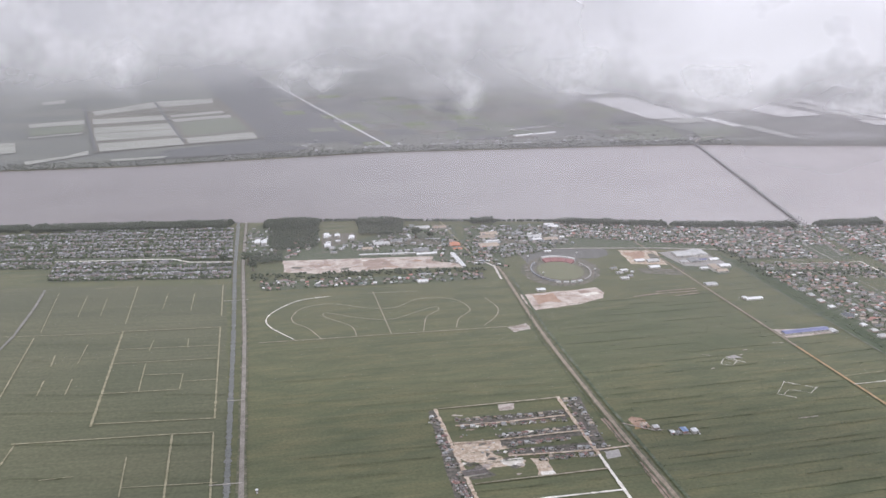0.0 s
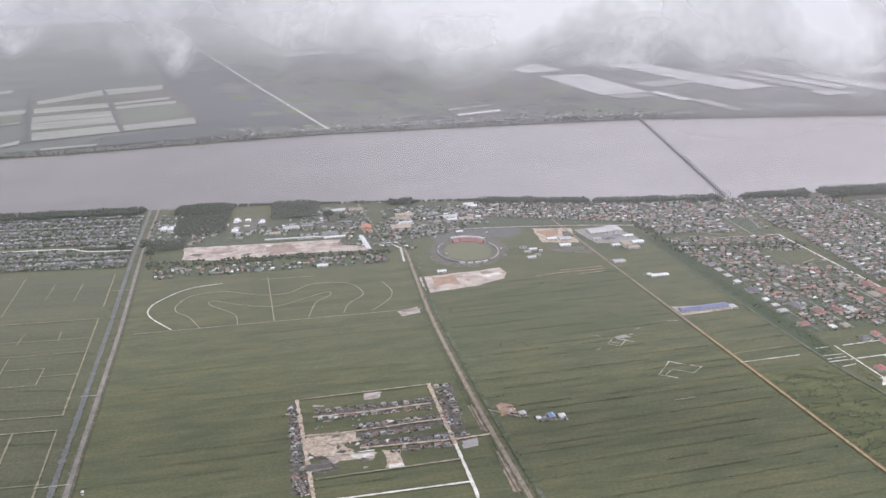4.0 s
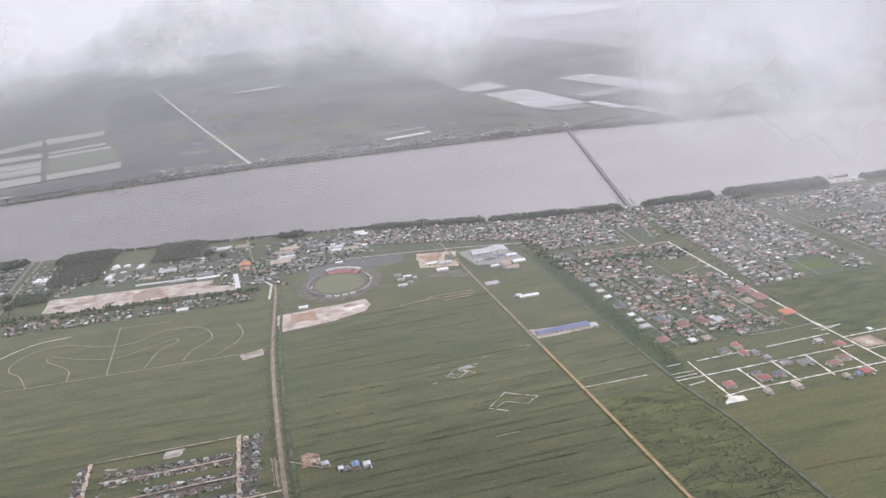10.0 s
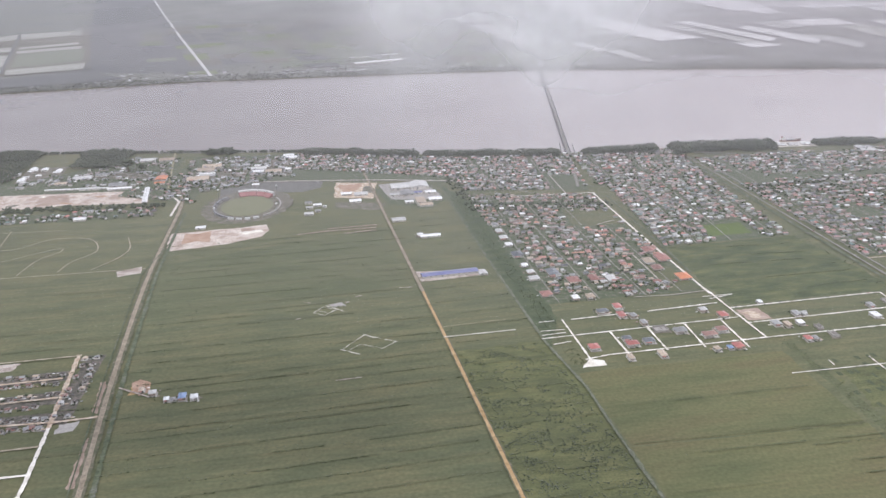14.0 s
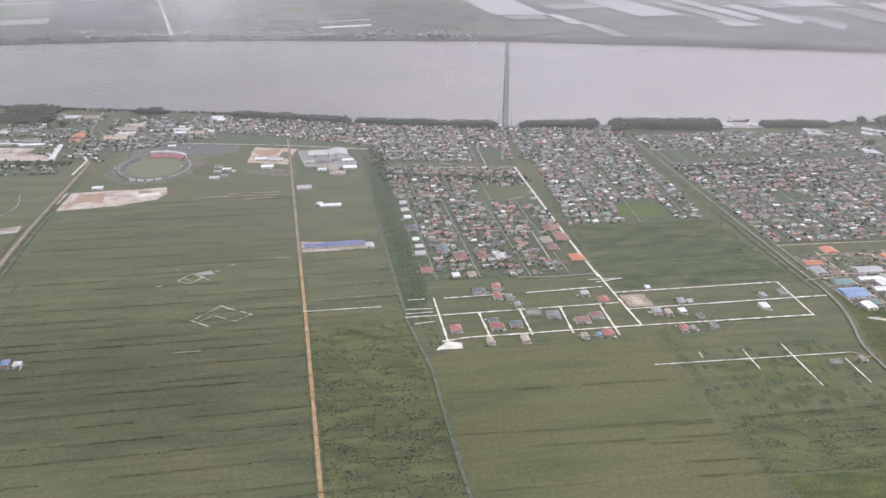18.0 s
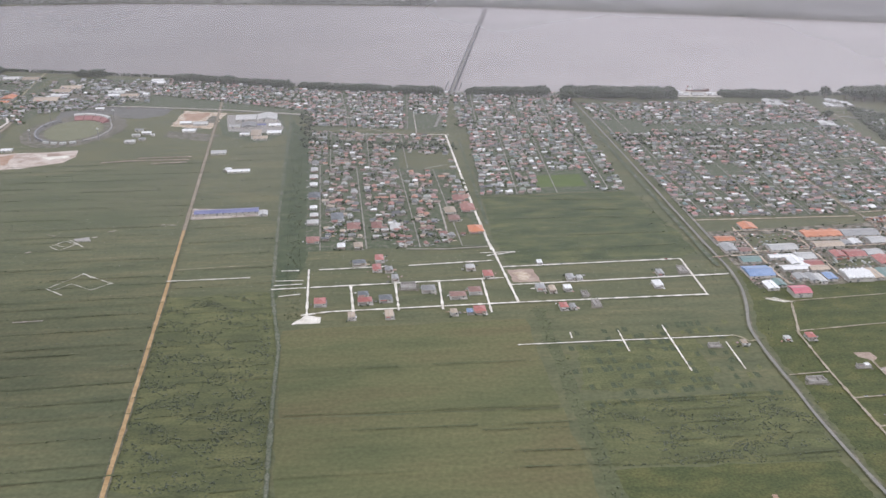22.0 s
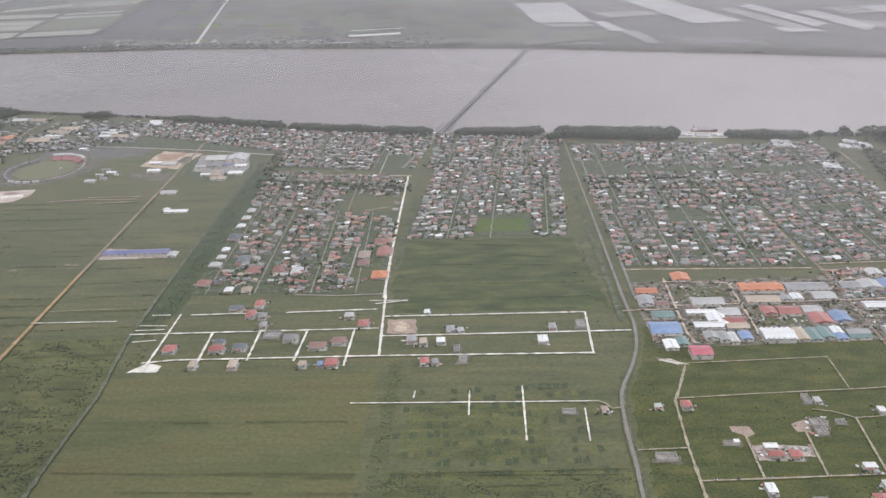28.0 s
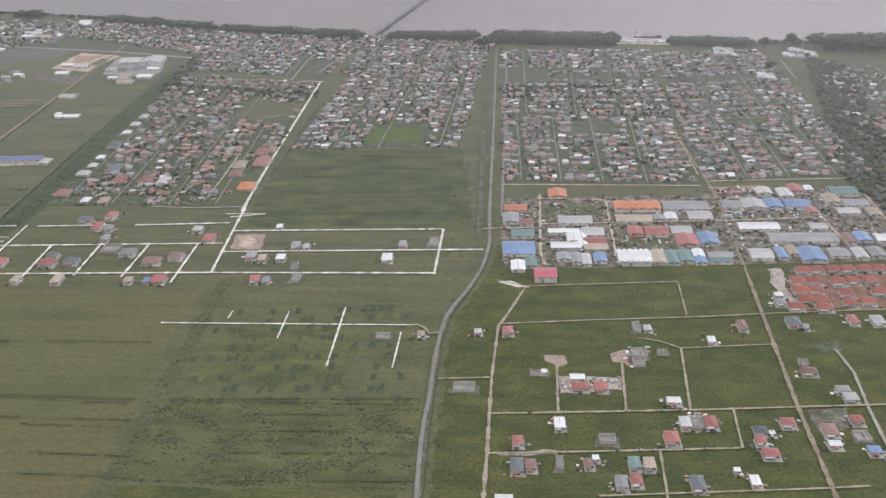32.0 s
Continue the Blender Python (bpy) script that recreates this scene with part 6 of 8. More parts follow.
town([(-100.2, 844.7), (32.9, 829.6), (25.0, 923.8), (-16.5, 930.9)], 5.0, 6.0, 20, "yards, workshops and small houses by the river", roof="roof_grey", keep=0.12, trees=1.2, size=(2.0, 4.6))
town([(35.5, 823.9), (94.0, 823.7), (119.7, 914.0), (33.0, 929.0)], 4.6, 5.5, 21, "yards, workshops and small houses by the river", roof="roof_grey", keep=0.2, trees=1.2, size=(2.0, 4.2))
town([(95.7, 860.5), (132.9, 850.6), (131.0, 920.8), (93.3, 927.4)], 4.6, 5.0, 22, "pale workshops beside the car park", roof="roof_grey", keep=0.32, trees=0.8, size=(2.6, 4.6))
for pts in ([(45.0, 849.6), (90.5, 857.5), (91.8, 891.1), (47.1, 888.3)], [(95.5, 856.6), (128.3, 855.2), (127.6, 912.6), (99.1, 911.0)], [(-36.9, 862.6), (14.4, 858.2), (13.5, 877.8), (-33.6, 881.5)]):
    patch("yard_ground", pts, "gravel", "pale trodden yard between workshops", "ground", rag=0.6)

# ---- foliage ----
BALL_V = [(0, 0, 1)] + [(0.894 * math.cos(k * 1.2566), 0.894 * math.sin(k * 1.2566), 0.447) for k in range(5)] + [(0.894 * math.cos(k * 1.2566 + 0.628), 0.894 * math.sin(k * 1.2566 + 0.628), -0.447) for k in range(5)] + [(0, 0, -1)]
BALL_F = [(0, k + 1, (k + 1) % 5 + 1) for k in range(5)] + [(k + 1, k + 6, (k + 1) % 5 + 1) for k in range(5)] + [((k + 1) % 5 + 1, k + 6, (k + 1) % 5 + 6) for k in range(5)] + [(11, (k + 1) % 5 + 6, k + 6) for k in range(5)]


def clumps(name, places, material, label, category, seed=0, kind="stuff", parent=None, each=3, flat=0.8):
    """Foliage: each place x, y, z, size gets several jagged tufts."""
    rng = np.random.default_rng(seed)
    P = np.repeat(np.array(places, float), each, 0)
    n = len(P)
    size = P[:, 3] * rng.uniform(0.45, 0.85, n)
    mid = P[:, :3] + rng.normal(0, 0.42, (n, 3)) * P[:, 3:4] * (1, 1, 0.5)
    base = np.array(BALL_V)
    rad = rng.uniform(0.6, 1.3, (n, len(base), 1))
    turn = rng.uniform(0, 6.28, n)
    c, s = np.cos(turn)[:, None], np.sin(turn)[:, None]
    x, y, z = base[:, 0], base[:, 1], base[:, 2]
    v = np.stack([x * c - y * s, x * s + y * c, np.broadcast_to(z * flat, (n, len(base)))], -1) * rad * size[:, None, None] + mid[:, None]
    v = v.reshape(-1, 3)
    v[:, 2] = np.maximum(v[:, 2], 0.02 + 0 * v[:, 2])
    f = (np.array(BALL_F)[None] + (np.arange(n) * len(base))[:, None, None]).reshape(-1, 3)
    me = bpy.data.meshes.new(name)
    me.vertices.add(len(v))
    me.vertices.foreach_set("co", v.ravel())
    me.loops.add(f.size)
    me.loops.foreach_set("vertex_index", f.ravel().astype(np.int32))
    me.polygons.add(len(f))
    me.polygons.foreach_set("loop_start", np.arange(0, f.size, 3, dtype=np.int32))
    me.polygons.foreach_set("loop_total", np.full(len(f), 3, dtype=np.int32))
    me.update(calc_edges=True)
    me.materials.append(M[material])
    ob = new(name, me)
    ob.parent = parent
    return tagged(ob, label, category, kind=kind) if parent is None else ob


clumps("town_trees", [(x, y, s * 0.9, s) for x, y, s in TREES[::2]], "tree", "dark green trees scattered between houses", "trees", 5, each=4)
works_green = random.Random(313)
clumps("town_trees", [(p.x, p.y, 0.5, works_green.uniform(0.3, 0.95)) for p in [bilinear([(514.2, 551.7), (662.1, 587.6), (659.7, 663.5), (501.5, 618.0)], works_green.random(), works_green.random()) for _ in range(420)]], "tree", "dark trees and bushes between warehouses", "trees", 7, each=3)
clumps("town_trees", [(x, y, s * 0.8, s) for x, y, s in TREES[1::2]], "garden_tree", "lighter green garden trees between houses", "trees", 6, each=4)


def belt(a, b, depth, height, seed, label="dense dark mangrove belt on the river bank"):
    """A strip of riverside wood from x=a to x=b along the near bank."""
    rng = random.Random(seed)
    places = []
    depth, height = depth * 1.75, height * 1.6
    for k in range(int((b - a) * depth / 2.4)):
        x = rng.uniform(a, b)
        edge = min(1.0, min(x - a, b - x) / 5 + 0.35) * (0.92 + 0.4 * noise.noise(Vector((x * 0.06, seed, 0))) + 0.25 * noise.noise(Vector((x * 0.2, seed, 5))))
        y = along(NEAR, x) + 1.5 - rng.random() * depth * edge
        h = height * edge * rng.uniform(0.6, 1.1)
        places += [(x, y, h * 0.35, 1.0), (x, y, h * 0.75, 0.9), (x + rng.uniform(-1, 1), y + rng.uniform(-1, 1), height * edge * 0.85, 0.75)]
    clumps("mangrove_belt", places, "mangrove", label, "trees", seed, each=2)


belt(-399.4, -198.0, 15, 2.8, 21)
belt(-640, -403.0, 14, 2.8, 22)
belt(-166.0, -112.1, 22, 3.4, 23)
belt(-73.8, -27.7, 16, 3.2, 24)
belt(39.7, 65.7, 8, 3.0, 25)
belt(123.0, 230.1, 8, 3.0, 26)
belt(234.4, 350.6, 9, 3.0, 27)
belt(368.7, 434.5, 10, 3.2, 28)
belt(443.0, 533.0, 15, 4.0, 29)
belt(564.7, 622.2, 9, 3.0, 30)
belt(665.9, 753.3, 14, 5.0, 31)
belt(-168.4, 124.1, 2.0, 1.6, 32, "low riverside scrub")
belt(624.0, 667.7, 3.0, 1.6, 33, "low riverside scrub")
clumps("tree_belt", [(x, y, 1.0, random.uniform(1.0, 1.8)) for x, y in [tuple(bilinear([(-143.7, 775.1), (51.5, 784.7), (51.2, 775.1), (-139.6, 754.9)], random.random(), random.random())) for _ in range(220)]], "tree", "dark trees behind the sand lot", "trees", 41)
clumps("tree_belt", [(x, y, 1.0, random.uniform(1.1, 2.1)) for x, y in [tuple(bilinear([(646.0, 660.0), (668.0, 600.0), (673.6, 863.1), (652.0, 890.0)], random.random() ** 1.3, random.random())) for _ in range(560)]], "mangrove", "dense dark trees beside the town", "trees", 42)
clumps("tree_belt", [(x, y, 0.8, random.uniform(0.8, 1.4)) for x, y in [tuple(bilinear([(273.5, 745.3), (283.9, 745.6), (260.4, 874.9), (242.8, 874.3)], random.random(), random.random())) for _ in range(120)]], "tree", "trees along the scrub", "trees", 43)
clumps("tree_belt", [(x, y, 0.8, random.uniform(0.8, 1.4)) for x, y in [tuple(bilinear([(276.5, 745.4), (372.4, 748.6), (370.8, 761.6), (274.5, 761.0)], random.random(), random.random())) for _ in range(90)]], "tree", "dark line of trees between two quarters", "trees", 44)
clumps("tree_belt", [(x, y, 0.8, random.uniform(0.8, 1.5)) for x, y in [tuple(bilinear([(478.2, 759.6), (509.7, 787.6), (508.4, 799.6), (472.2, 794.1)], random.random(), random.random())) for _ in range(90)] + [tuple(bilinear([(515.3, 738.8), (570.9, 742.7), (566.8, 805.9), (508.1, 802.0)], random.random(), random.random())) for _ in range(110)]], "tree", "dark trees between rows of houses", "trees", 45)


for n, quad in enumerate(([(-141.3, 845.0), (-99.0, 853.6), (-111.5, 955.6), (-165.1, 959.5)], [(-66.0, 895.0), (-24.6, 896.4), (-26.3, 949.4), (-73.3, 952.8)], [(-152.0, 803.2), (-123.6, 808.3), (-128.0, 833.2), (-158.7, 835.1)])):
    pts = [bilinear(quad, random.random(), random.random()) for _ in range((1500, 900, 260)[n])]
    clumps("wood", [(p.x, p.y, random.uniform(1.9, 2.7), random.uniform(0.8, 1.3)) for p in pts], "mangrove", "dark block of dense riverside wood", "trees", 60 + n, each=2)


def tree(x, y, h, seed):
    """A single tall tree: a tapered trunk, limbs, and a ragged crown."""
    rng = random.Random(seed)
    e = new("tree")
    e.location = (x, y, 0)
    bm = bmesh.new()
    bmesh.ops.create_cone(bm, cap_ends=True, segments=7, radius1=0.07 * h, radius2=0.03 * h, depth=0.6 * h, matrix=Matrix.Translation((0, 0, 0.3 * h)))
    part("trunk", bm, M["trunk"], e)
    for k in range(3):
        bm = bmesh.new()
        bmesh.ops.create_cone(bm, cap_ends=True, segments=5, radius1=0.025 * h, radius2=0.01 * h, depth=0.35 * h, matrix=pose(0, 0, 0.5 * h, 35, 0, 120 * k + rng.uniform(-20, 20)) @ Matrix.Translation((0, 0, 0.15 * h)))
        part("limb", bm, M["trunk"], e)
    crown = clumps("crown", [(rng.gauss(0, 0.17 * h), rng.gauss(0, 0.17 * h), h * rng.uniform(0.5, 0.92), 0.16 * h) for _ in range(26)], "tree", "", "", seed, parent=e)
    return tagged(e, "tall broad dark green tree near the river", "tree", "tall riverside trees")


for i, p in enumerate(((627.7, 906.9), (644.6, 912.4), (659.0, 908.0), (665.0, 905.7), (670.6, 903.4), (679.4, 904.6), (687.7, 902.7), (448.9, 872.8), (442.7, 875.1), (-11.1, 883.2), (1.9, 879.8), (-174.3, 804.6), (-152.7, 806.7), (-144.6, 786.3), (694.2, 900.5), (626.7, 842.8))):
    tree(p[0], p[1], 7.5 + (i * 7 % 5) * 1.0, 100 + i)

# rows of bushes along the ditches of the fields
def ditch_bushes(quad, rows, seed, gap=1.3, size=(0.25, 0.7), label="bushes along field ditches"):
    rng = random.Random(seed)
    places, strips = [], []
    for r in range(rows):
        t = (r + rng.uniform(0.2, 0.8)) / rows
        L = (bilinear(quad, 1, t) - bilinear(quad, 0, t)).length
        strips.append(t)
        for k in range(int(L / gap)):
            s = (k + rng.random()) / (L / gap)
            p = bilinear(quad, s, t)
            if noise.noise(Vector((p.x * 0.03, p.y * 0.12, seed))) + rng.uniform(-0.2, 0.2) > 0.04:
                z = rng.uniform(*size)
                places.append((p.x + rng.uniform(-0.3, 0.3), p.y + rng.uniform(-0.5, 0.5), z * 0.4, z))
    clumps("bushes", places, "bush", label, "bushes", seed, each=2, flat=0.5)
    for t in strips:
        s0 = rng.uniform(0, 0.3)
        while s0 < 0.95:
            s1 = min(1, s0 + rng.uniform(0.12, 0.5))
            track([tuple(bilinear(quad, s0, t)), tuple(bilinear(quad, (s0 + s1) / 2, t)), tuple(bilinear(quad, s1, t))], rng.uniform(0.22, 0.48), "ditch", "shallow overgrown field ditch", "ditch", "ditch", 0.6)
            s0 = s1 + rng.uniform(0.02, 0.2)


rng_b = random.Random(171)
M["ditch"] = surface("wet_ditch", [(0.088, 0.100, 0.051), (0.115, 0.124, 0.060)], 12, 1.0, amount=0.3)
ditch_bushes([(130, 405), (284, 441), (226, 714), (77, 688)], 27, 1, gap=1.0, size=(0.2, 0.54))
ditch_bushes([(152, 305), (306, 342), (284, 441), (130, 405)], 8, 11, gap=1.2, size=(0.25, 0.55))
ditch_bushes([(-66, 392), (124, 428), (80, 635), (-105, 609)], 16, 2, gap=3.0, size=(0.2, 0.4))
ditch_bushes([(300, 352), (346, 363), (308.8, 524.4), (266.2, 514.4)], 11, 3, gap=1.0, size=(0.2, 0.42))
ditch_bushes([(263.8, 525.5), (305.0, 535.9), (259.7, 775), (211.2, 763.0)], 15, 4, gap=1.6, size=(0.25, 0.6))
ditch_bushes([(459.4, 414.8), (514.4, 426.1), (503.7, 464.2), (440.3, 452.4)], 4, 5, gap=1.3, size=(0.15, 0.4))
ditch_bushes([(412.5, 407.3), (445.7, 412.0), (425.1, 451.1), (384.8, 445.4)], 4, 6, gap=2.0, size=(0.15, 0.4))
ditch_bushes([(344.4, 370.9), (440.0, 383.6), (414.7, 512.8), (320.3, 495.5)], 3, 7, gap=2.0, size=(0.12, 0.3))
clumps("bushes", [(q.x + rng_b.gauss(0, 1.5), q.y + rng_b.gauss(0, 1.5), 0.1, rng_b.uniform(0.15, 0.42)) for q in [Vector(a).lerp(Vector(b), rng_b.random()) for a, b in (((418.7, 526.0), (428.2, 470.6)), ((428.2, 470.6), (439.9, 402.3)), ((439.9, 402.3), (453.2, 373.6))) for _ in range(90)]], "bush", "bushes along a weed-choked ditch", "bushes", 71, each=2)
ditch_bushes([(409.9, 579.7), (487.9, 596.9), (481.2, 669.8), (397.1, 663.5)], 6, 8, gap=1.2, size=(0.2, 0.6))
ditch_bushes([(-246.5, 424.6), (-82.5, 420.6), (-157.1, 741.1), (-340.0, 743.6)], 9, 9, gap=5.0, size=(0.15, 0.35))
for quad, n, seed in (([(318.3, 503.0), (323.7, 508.4), (265.6, 785.8), (257.7, 785.5)], 1300, 51), ([(505.0, 500.7), (504.4, 549.0), (452.3, 860.7), (445.7, 859.8)], 260, 52), ([(472.2, 677.4), (502.9, 558.9), (492.1, 557.3), (477.9, 678.1)], 120, 53), ([(515.2, 428.4), (529.5, 431.3), (513.5, 533.1), (503.6, 515.2)], 160, 54), ([(532.5, 429.8), (623.8, 448.5), (603.7, 554.3), (526.5, 537.7)], 420, 55), ([(512.0, 541.4), (602.3, 562.8), (595.0, 570.5), (514.3, 550.8)], 120, 56)):
    clumps("bushes", [(p.x, p.y, 0.1, 0.12 + 0.4 * random.random() ** 3) for p in [bilinear(quad, random.random(), random.random()) for _ in range(n)]], "bush", "scattered bushes and tall grass", "bushes", seed, each=2)

# patchy scrub in the rough fields
def scrub(quad, n, seed, size=0.32):
    rng = random.Random(seed)
    places = []
    for _ in range(n):
        p = bilinear(quad, rng.random(), rng.random())
        if noise.noise(Vector((p.x * 0.09, p.y * 0.16, seed))) + 0.5 * noise.noise(Vector((p.x * 0.3, p.y * 0.5, seed))) > rng.uniform(-0.1, 0.3):
            places.append((p.x, p.y, 0.05, size * rng.uniform(0.4, 1.2)))
    clumps("scrub", places, "tree", "low dark scrub scattered over rough grass", "scrub", seed, each=2, flat=0.4)


scrub([(291.6, 393.6), (336.5, 395.4), (306.8, 531.2), (265.5, 519.9)], 7000, 61, 0.42)
scrub([(435.9, 416.2), (511.6, 426.8), (506.5, 467.1), (433.4, 453.8)], 6500, 62, 0.34)
scrub([(130.7, 416.5), (283.2, 409.1), (238.3, 618.8), (113.0, 564.2)], 4500, 63, 0.28)
scrub([(113.0, 564.2), (238.3, 618.8), (214, 712), (80, 680)], 3200, 67, 0.34)
scrub([(-70, 420), (122, 440), (84, 630), (-110, 606)], 2200, 68, 0.22)
scrub([(307.6, 367.3), (344.4, 370.9), (319.9, 480.1), (277.3, 474.7)], 3000, 64, 0.36)
scrub([(409.9, 579.7), (487.9, 596.9), (481.2, 669.8), (397.1, 663.5)], 1200, 65, 0.3)
scrub([(532.5, 429.8), (623.8, 448.5), (603.7, 554.3), (526.5, 537.7)], 1800, 66, 0.22)

# ---- half-built rows of dark houses ----
def row_of_ruins(a, b, n, seed, dark=0.4):
    rng = random.Random(seed)
    for k in range(n):
        x, y = a[0] + (b[0] - a[0]) * (k + 0.5) / n, a[1] + (b[1] - a[1]) * (k + 0.5) / n
        turn = math.degrees(math.atan2(b[1] - a[1], b[0] - a[0]))
        if rng.random() < 0.8:
            house(x + rng.uniform(-0.5, 0.5), y + rng.uniform(-0.6, 0.6), rng.uniform(1.8, 2.6), rng.uniform(1.8, 2.6), "soot" if rng.random() < dark else rng.choice(("brown", "tan", "grey", "pale", "brown", "grey")), turn, h=0.9, hip=0.0, group="half-built rows of houses", label="small dark-roofed unfinished house on bare ground")


for n, (a, b) in enumerate((((23.9, 497.9), (86.7, 506.5)), ((27.0, 489.6), (87.3, 498.0)), ((49.3, 479.0), (92.1, 487.6)), ((53.3, 468.8), (93.8, 477.7)), ((54.3, 461.4), (95.1, 465.1)), ((68.0, 453.8), (95.5, 457.8)), ((88.7, 524.9), (97.7, 463.2)), ((93.7, 526.3), (103.4, 463.0)), ((11.9, 505.3), (24.0, 444.7)), ((14.5, 505.3), (30.8, 428.2)), ((25.4, 433.6), (31.5, 416.8)))):
    row_of_ruins(a, b, 11 if n < 6 else 10, 200 + n)
shed(35.1, 440.1, 5.5, 11.7, "soot", 0.8, turn=-75, label="low dark hall on a building site", name="site_hall")

# ---- the floating bridge ----
def bridge(a, b):
    e = new("floating_bridge")
    A, B = Vector((*a, 0)), Vector((*b, 0))
    L, turn = (B - A).length, math.degrees(math.atan2(B.y - A.y, B.x - A.x))
    e.matrix_world = pose(A.x, A.y, 0, 0, 0, turn)
    bm = bmesh.new()
    box(bm, L / 2, 0, 0.35, L, 2.0, 0.2)
    part("deck", bm, M["asphalt"], e, "grey roadway of steel plates")
    for side in (-1.1, 1.1):
        bm = bmesh.new()
        box(bm, L / 2, side, 1.15, L, 0.12, 0.12)
        box(bm, L / 2, side, 0.55, L, 0.12, 0.12)
        n = int(L / 2.5)
        for k in range(n):
            box(bm, (k + 0.5) * L / n, side, 0.55, 0.1, 0.1, 0.65)
        part("side_truss", bm, M["steel"], e, "steel lattice girder")
    bm = bmesh.new()
    box(bm, 0, 0, -0.75, 1.3, 5.2, 1.1, 0.92)
    me = bpy.data.meshes.new("pontoon")
    bm.to_mesh(me)
    bm.free()
    me.materials.append(M["steel"])
    n = 60
    for k in range(n):
        shared("pontoon", me, e, pose((k + 0.5) * L / n, 0, 0))
    bm = bmesh.new()
    box(bm, 0, 0, -0.7, 0.35, 0.35, 3.2)
    post = bpy.data.meshes.new("mooring_post")
    bm.to_mesh(post)
    bm.free()
    post.materials.append(M["steel"])
    for k in range(8):
        shared("mooring_post", post, e, pose(8 + k * 4, (5.5 if k % 2 else -5.5), 0))
    for k, x in enumerate((0.36, 0.40)):
        bm = bmesh.new()
        for s in (-1.5, 1.5):
            box(bm, L * x, s, 0.3, 0.4, 0.4, 3.0)
        box(bm, L * x, 0, 3.2, 0.4, 3.4, 0.3)
        part("lift_portal", bm, M["steel"], e)
    return tagged(e, "very long low floating bridge of grey steel on pontoons", "bridge")


bridge((357.5, 903), (369.5, 1374))
track([(357.5, 904), (356.5, 877.9), (353.6, 800.4)], 2.2, "asphalt", "bridge approach road", "road", "road")

# ---- the stadium ----
def stadium(x, y, rx, ry, turn):
    e = new("stadium")
    e.matrix_world = spot(x, y, 0, turn)
    def ring(name, r0, r1, z0, z1, mat, a0, a1, label="", under=None):
        bm = bmesh.new()
        n = max(6, int((a1 - a0) / 6))
        rows = []
        for k in range(n + 1):
            t = radians(a0 + (a1 - a0) * k / n)
            c, s = math.cos(t), math.sin(t)
            rows.append([bm.verts.new((c * rx * r0, s * ry * r0, 0.05)), bm.verts.new((c * rx * r0, s * ry * r0, z0)), bm.verts.new((c * rx * r1, s * ry * r1, z1)), bm.verts.new((c * rx * r1, s * ry * r1, 0.05))])
        for p, q in zip(rows, rows[1:]):
            for k in range(4):
                bm.faces.new((p[k], q[k], q[(k + 1) % 4], p[(k + 1) % 4]))
        if a1 - a0 < 360:
            bm.faces.new(rows[0]), bm.faces.new(rows[-1][::-1])
        bmesh.ops.recalc_face_normals(bm, faces=bm.faces[:])
        return part(name, bm, mat, under or e, label)
    bm = bmesh.new()
    bmesh.ops.create_circle(bm, cap_ends=True, segments=48, radius=1, matrix=Matrix.Translation((0, 0, 0.3)) @ Matrix.Diagonal((rx * 0.62, ry * 0.62, 1, 1)))
    part("pitch", bm, M["pitch"], e, "mown oval cricket pitch")
    ring("boundary_path", 0.62, 0.80, 0.3, 0.3, M["pitch"], 0, 360, "paler grass bank round the pitch")
    for k in range(4):
        seats = ring("stand", 0.84, 1.06, 0.6, 2.6, M["seat_red"], 40 + 17 * k, 56 + 17 * k, "grandstand with dark red seats")
        ring("stand_roof", 1.02, 1.10, 3.1, 3.3, ROOF["pale"], 40 + 17 * k, 56 + 17 * k, "pale stand roof", seats)
    for k in range(7):
        seats = ring("low_stand", 0.92, 1.02, 0.5, 1.4, M["car_park"], 128 + 17 * k, 144 + 17 * k, "dark grey-blue stand")
        ring("stand_rim", 1.0, 1.04, 1.5, 1.6, M["steel"], 128 + 17 * k, 144 + 17 * k, "grey edge of a stand", seats)
    for k in range(4):
        ring("pavilion", 1.0, 1.08, 1.2, 1.3, ROOF["pale"], 240 + 14 * k, 249 + 14 * k, "low pale pavilion")
    ring("perimeter_bank", 1.0, 1.05, 0.9, 1.0, M["concrete"], 300, 390, "low concrete bank")
    for a in (40, 140, 220, 320):
        bm = bmesh.new()
        px, py = 1.2 * rx * math.cos(radians(a)), 1.2 * ry * math.sin(radians(a))
        box(bm, px, py, 0, 0.3, 0.3, 7, 0.6)
        mast = part("floodlight_mast", bm, M["steel"], e)
        bm = bmesh.new()
        box(bm, px, py, 7, 1.4, 0.3, 0.9)
        part("lamp_panel", bm, ROOF["white"], mast)
    return tagged(e, "oval cricket stadium with red and grey stands round a green pitch", "stadium")


S0, S1, S2, S3 = (87.5, 773.6), (137.5, 773.0), (113.1, 806.0), (113.2, 738.3)
patch("stadium_ground", [(112.5 + 32 * math.cos(radians(a)), 773 + 43 * math.sin(radians(a))) for a in range(0, 360, 15)], "gravel", "worn grass and gravel round the stadium", "ground", rag=0.8)
stadium((S0[0] + S1[0]) / 2, (S2[1] + S3[1]) / 2, math.dist(S0, S1) / 2 * 0.93, math.dist(S2, S3) / 2 * 0.93, 10.5)

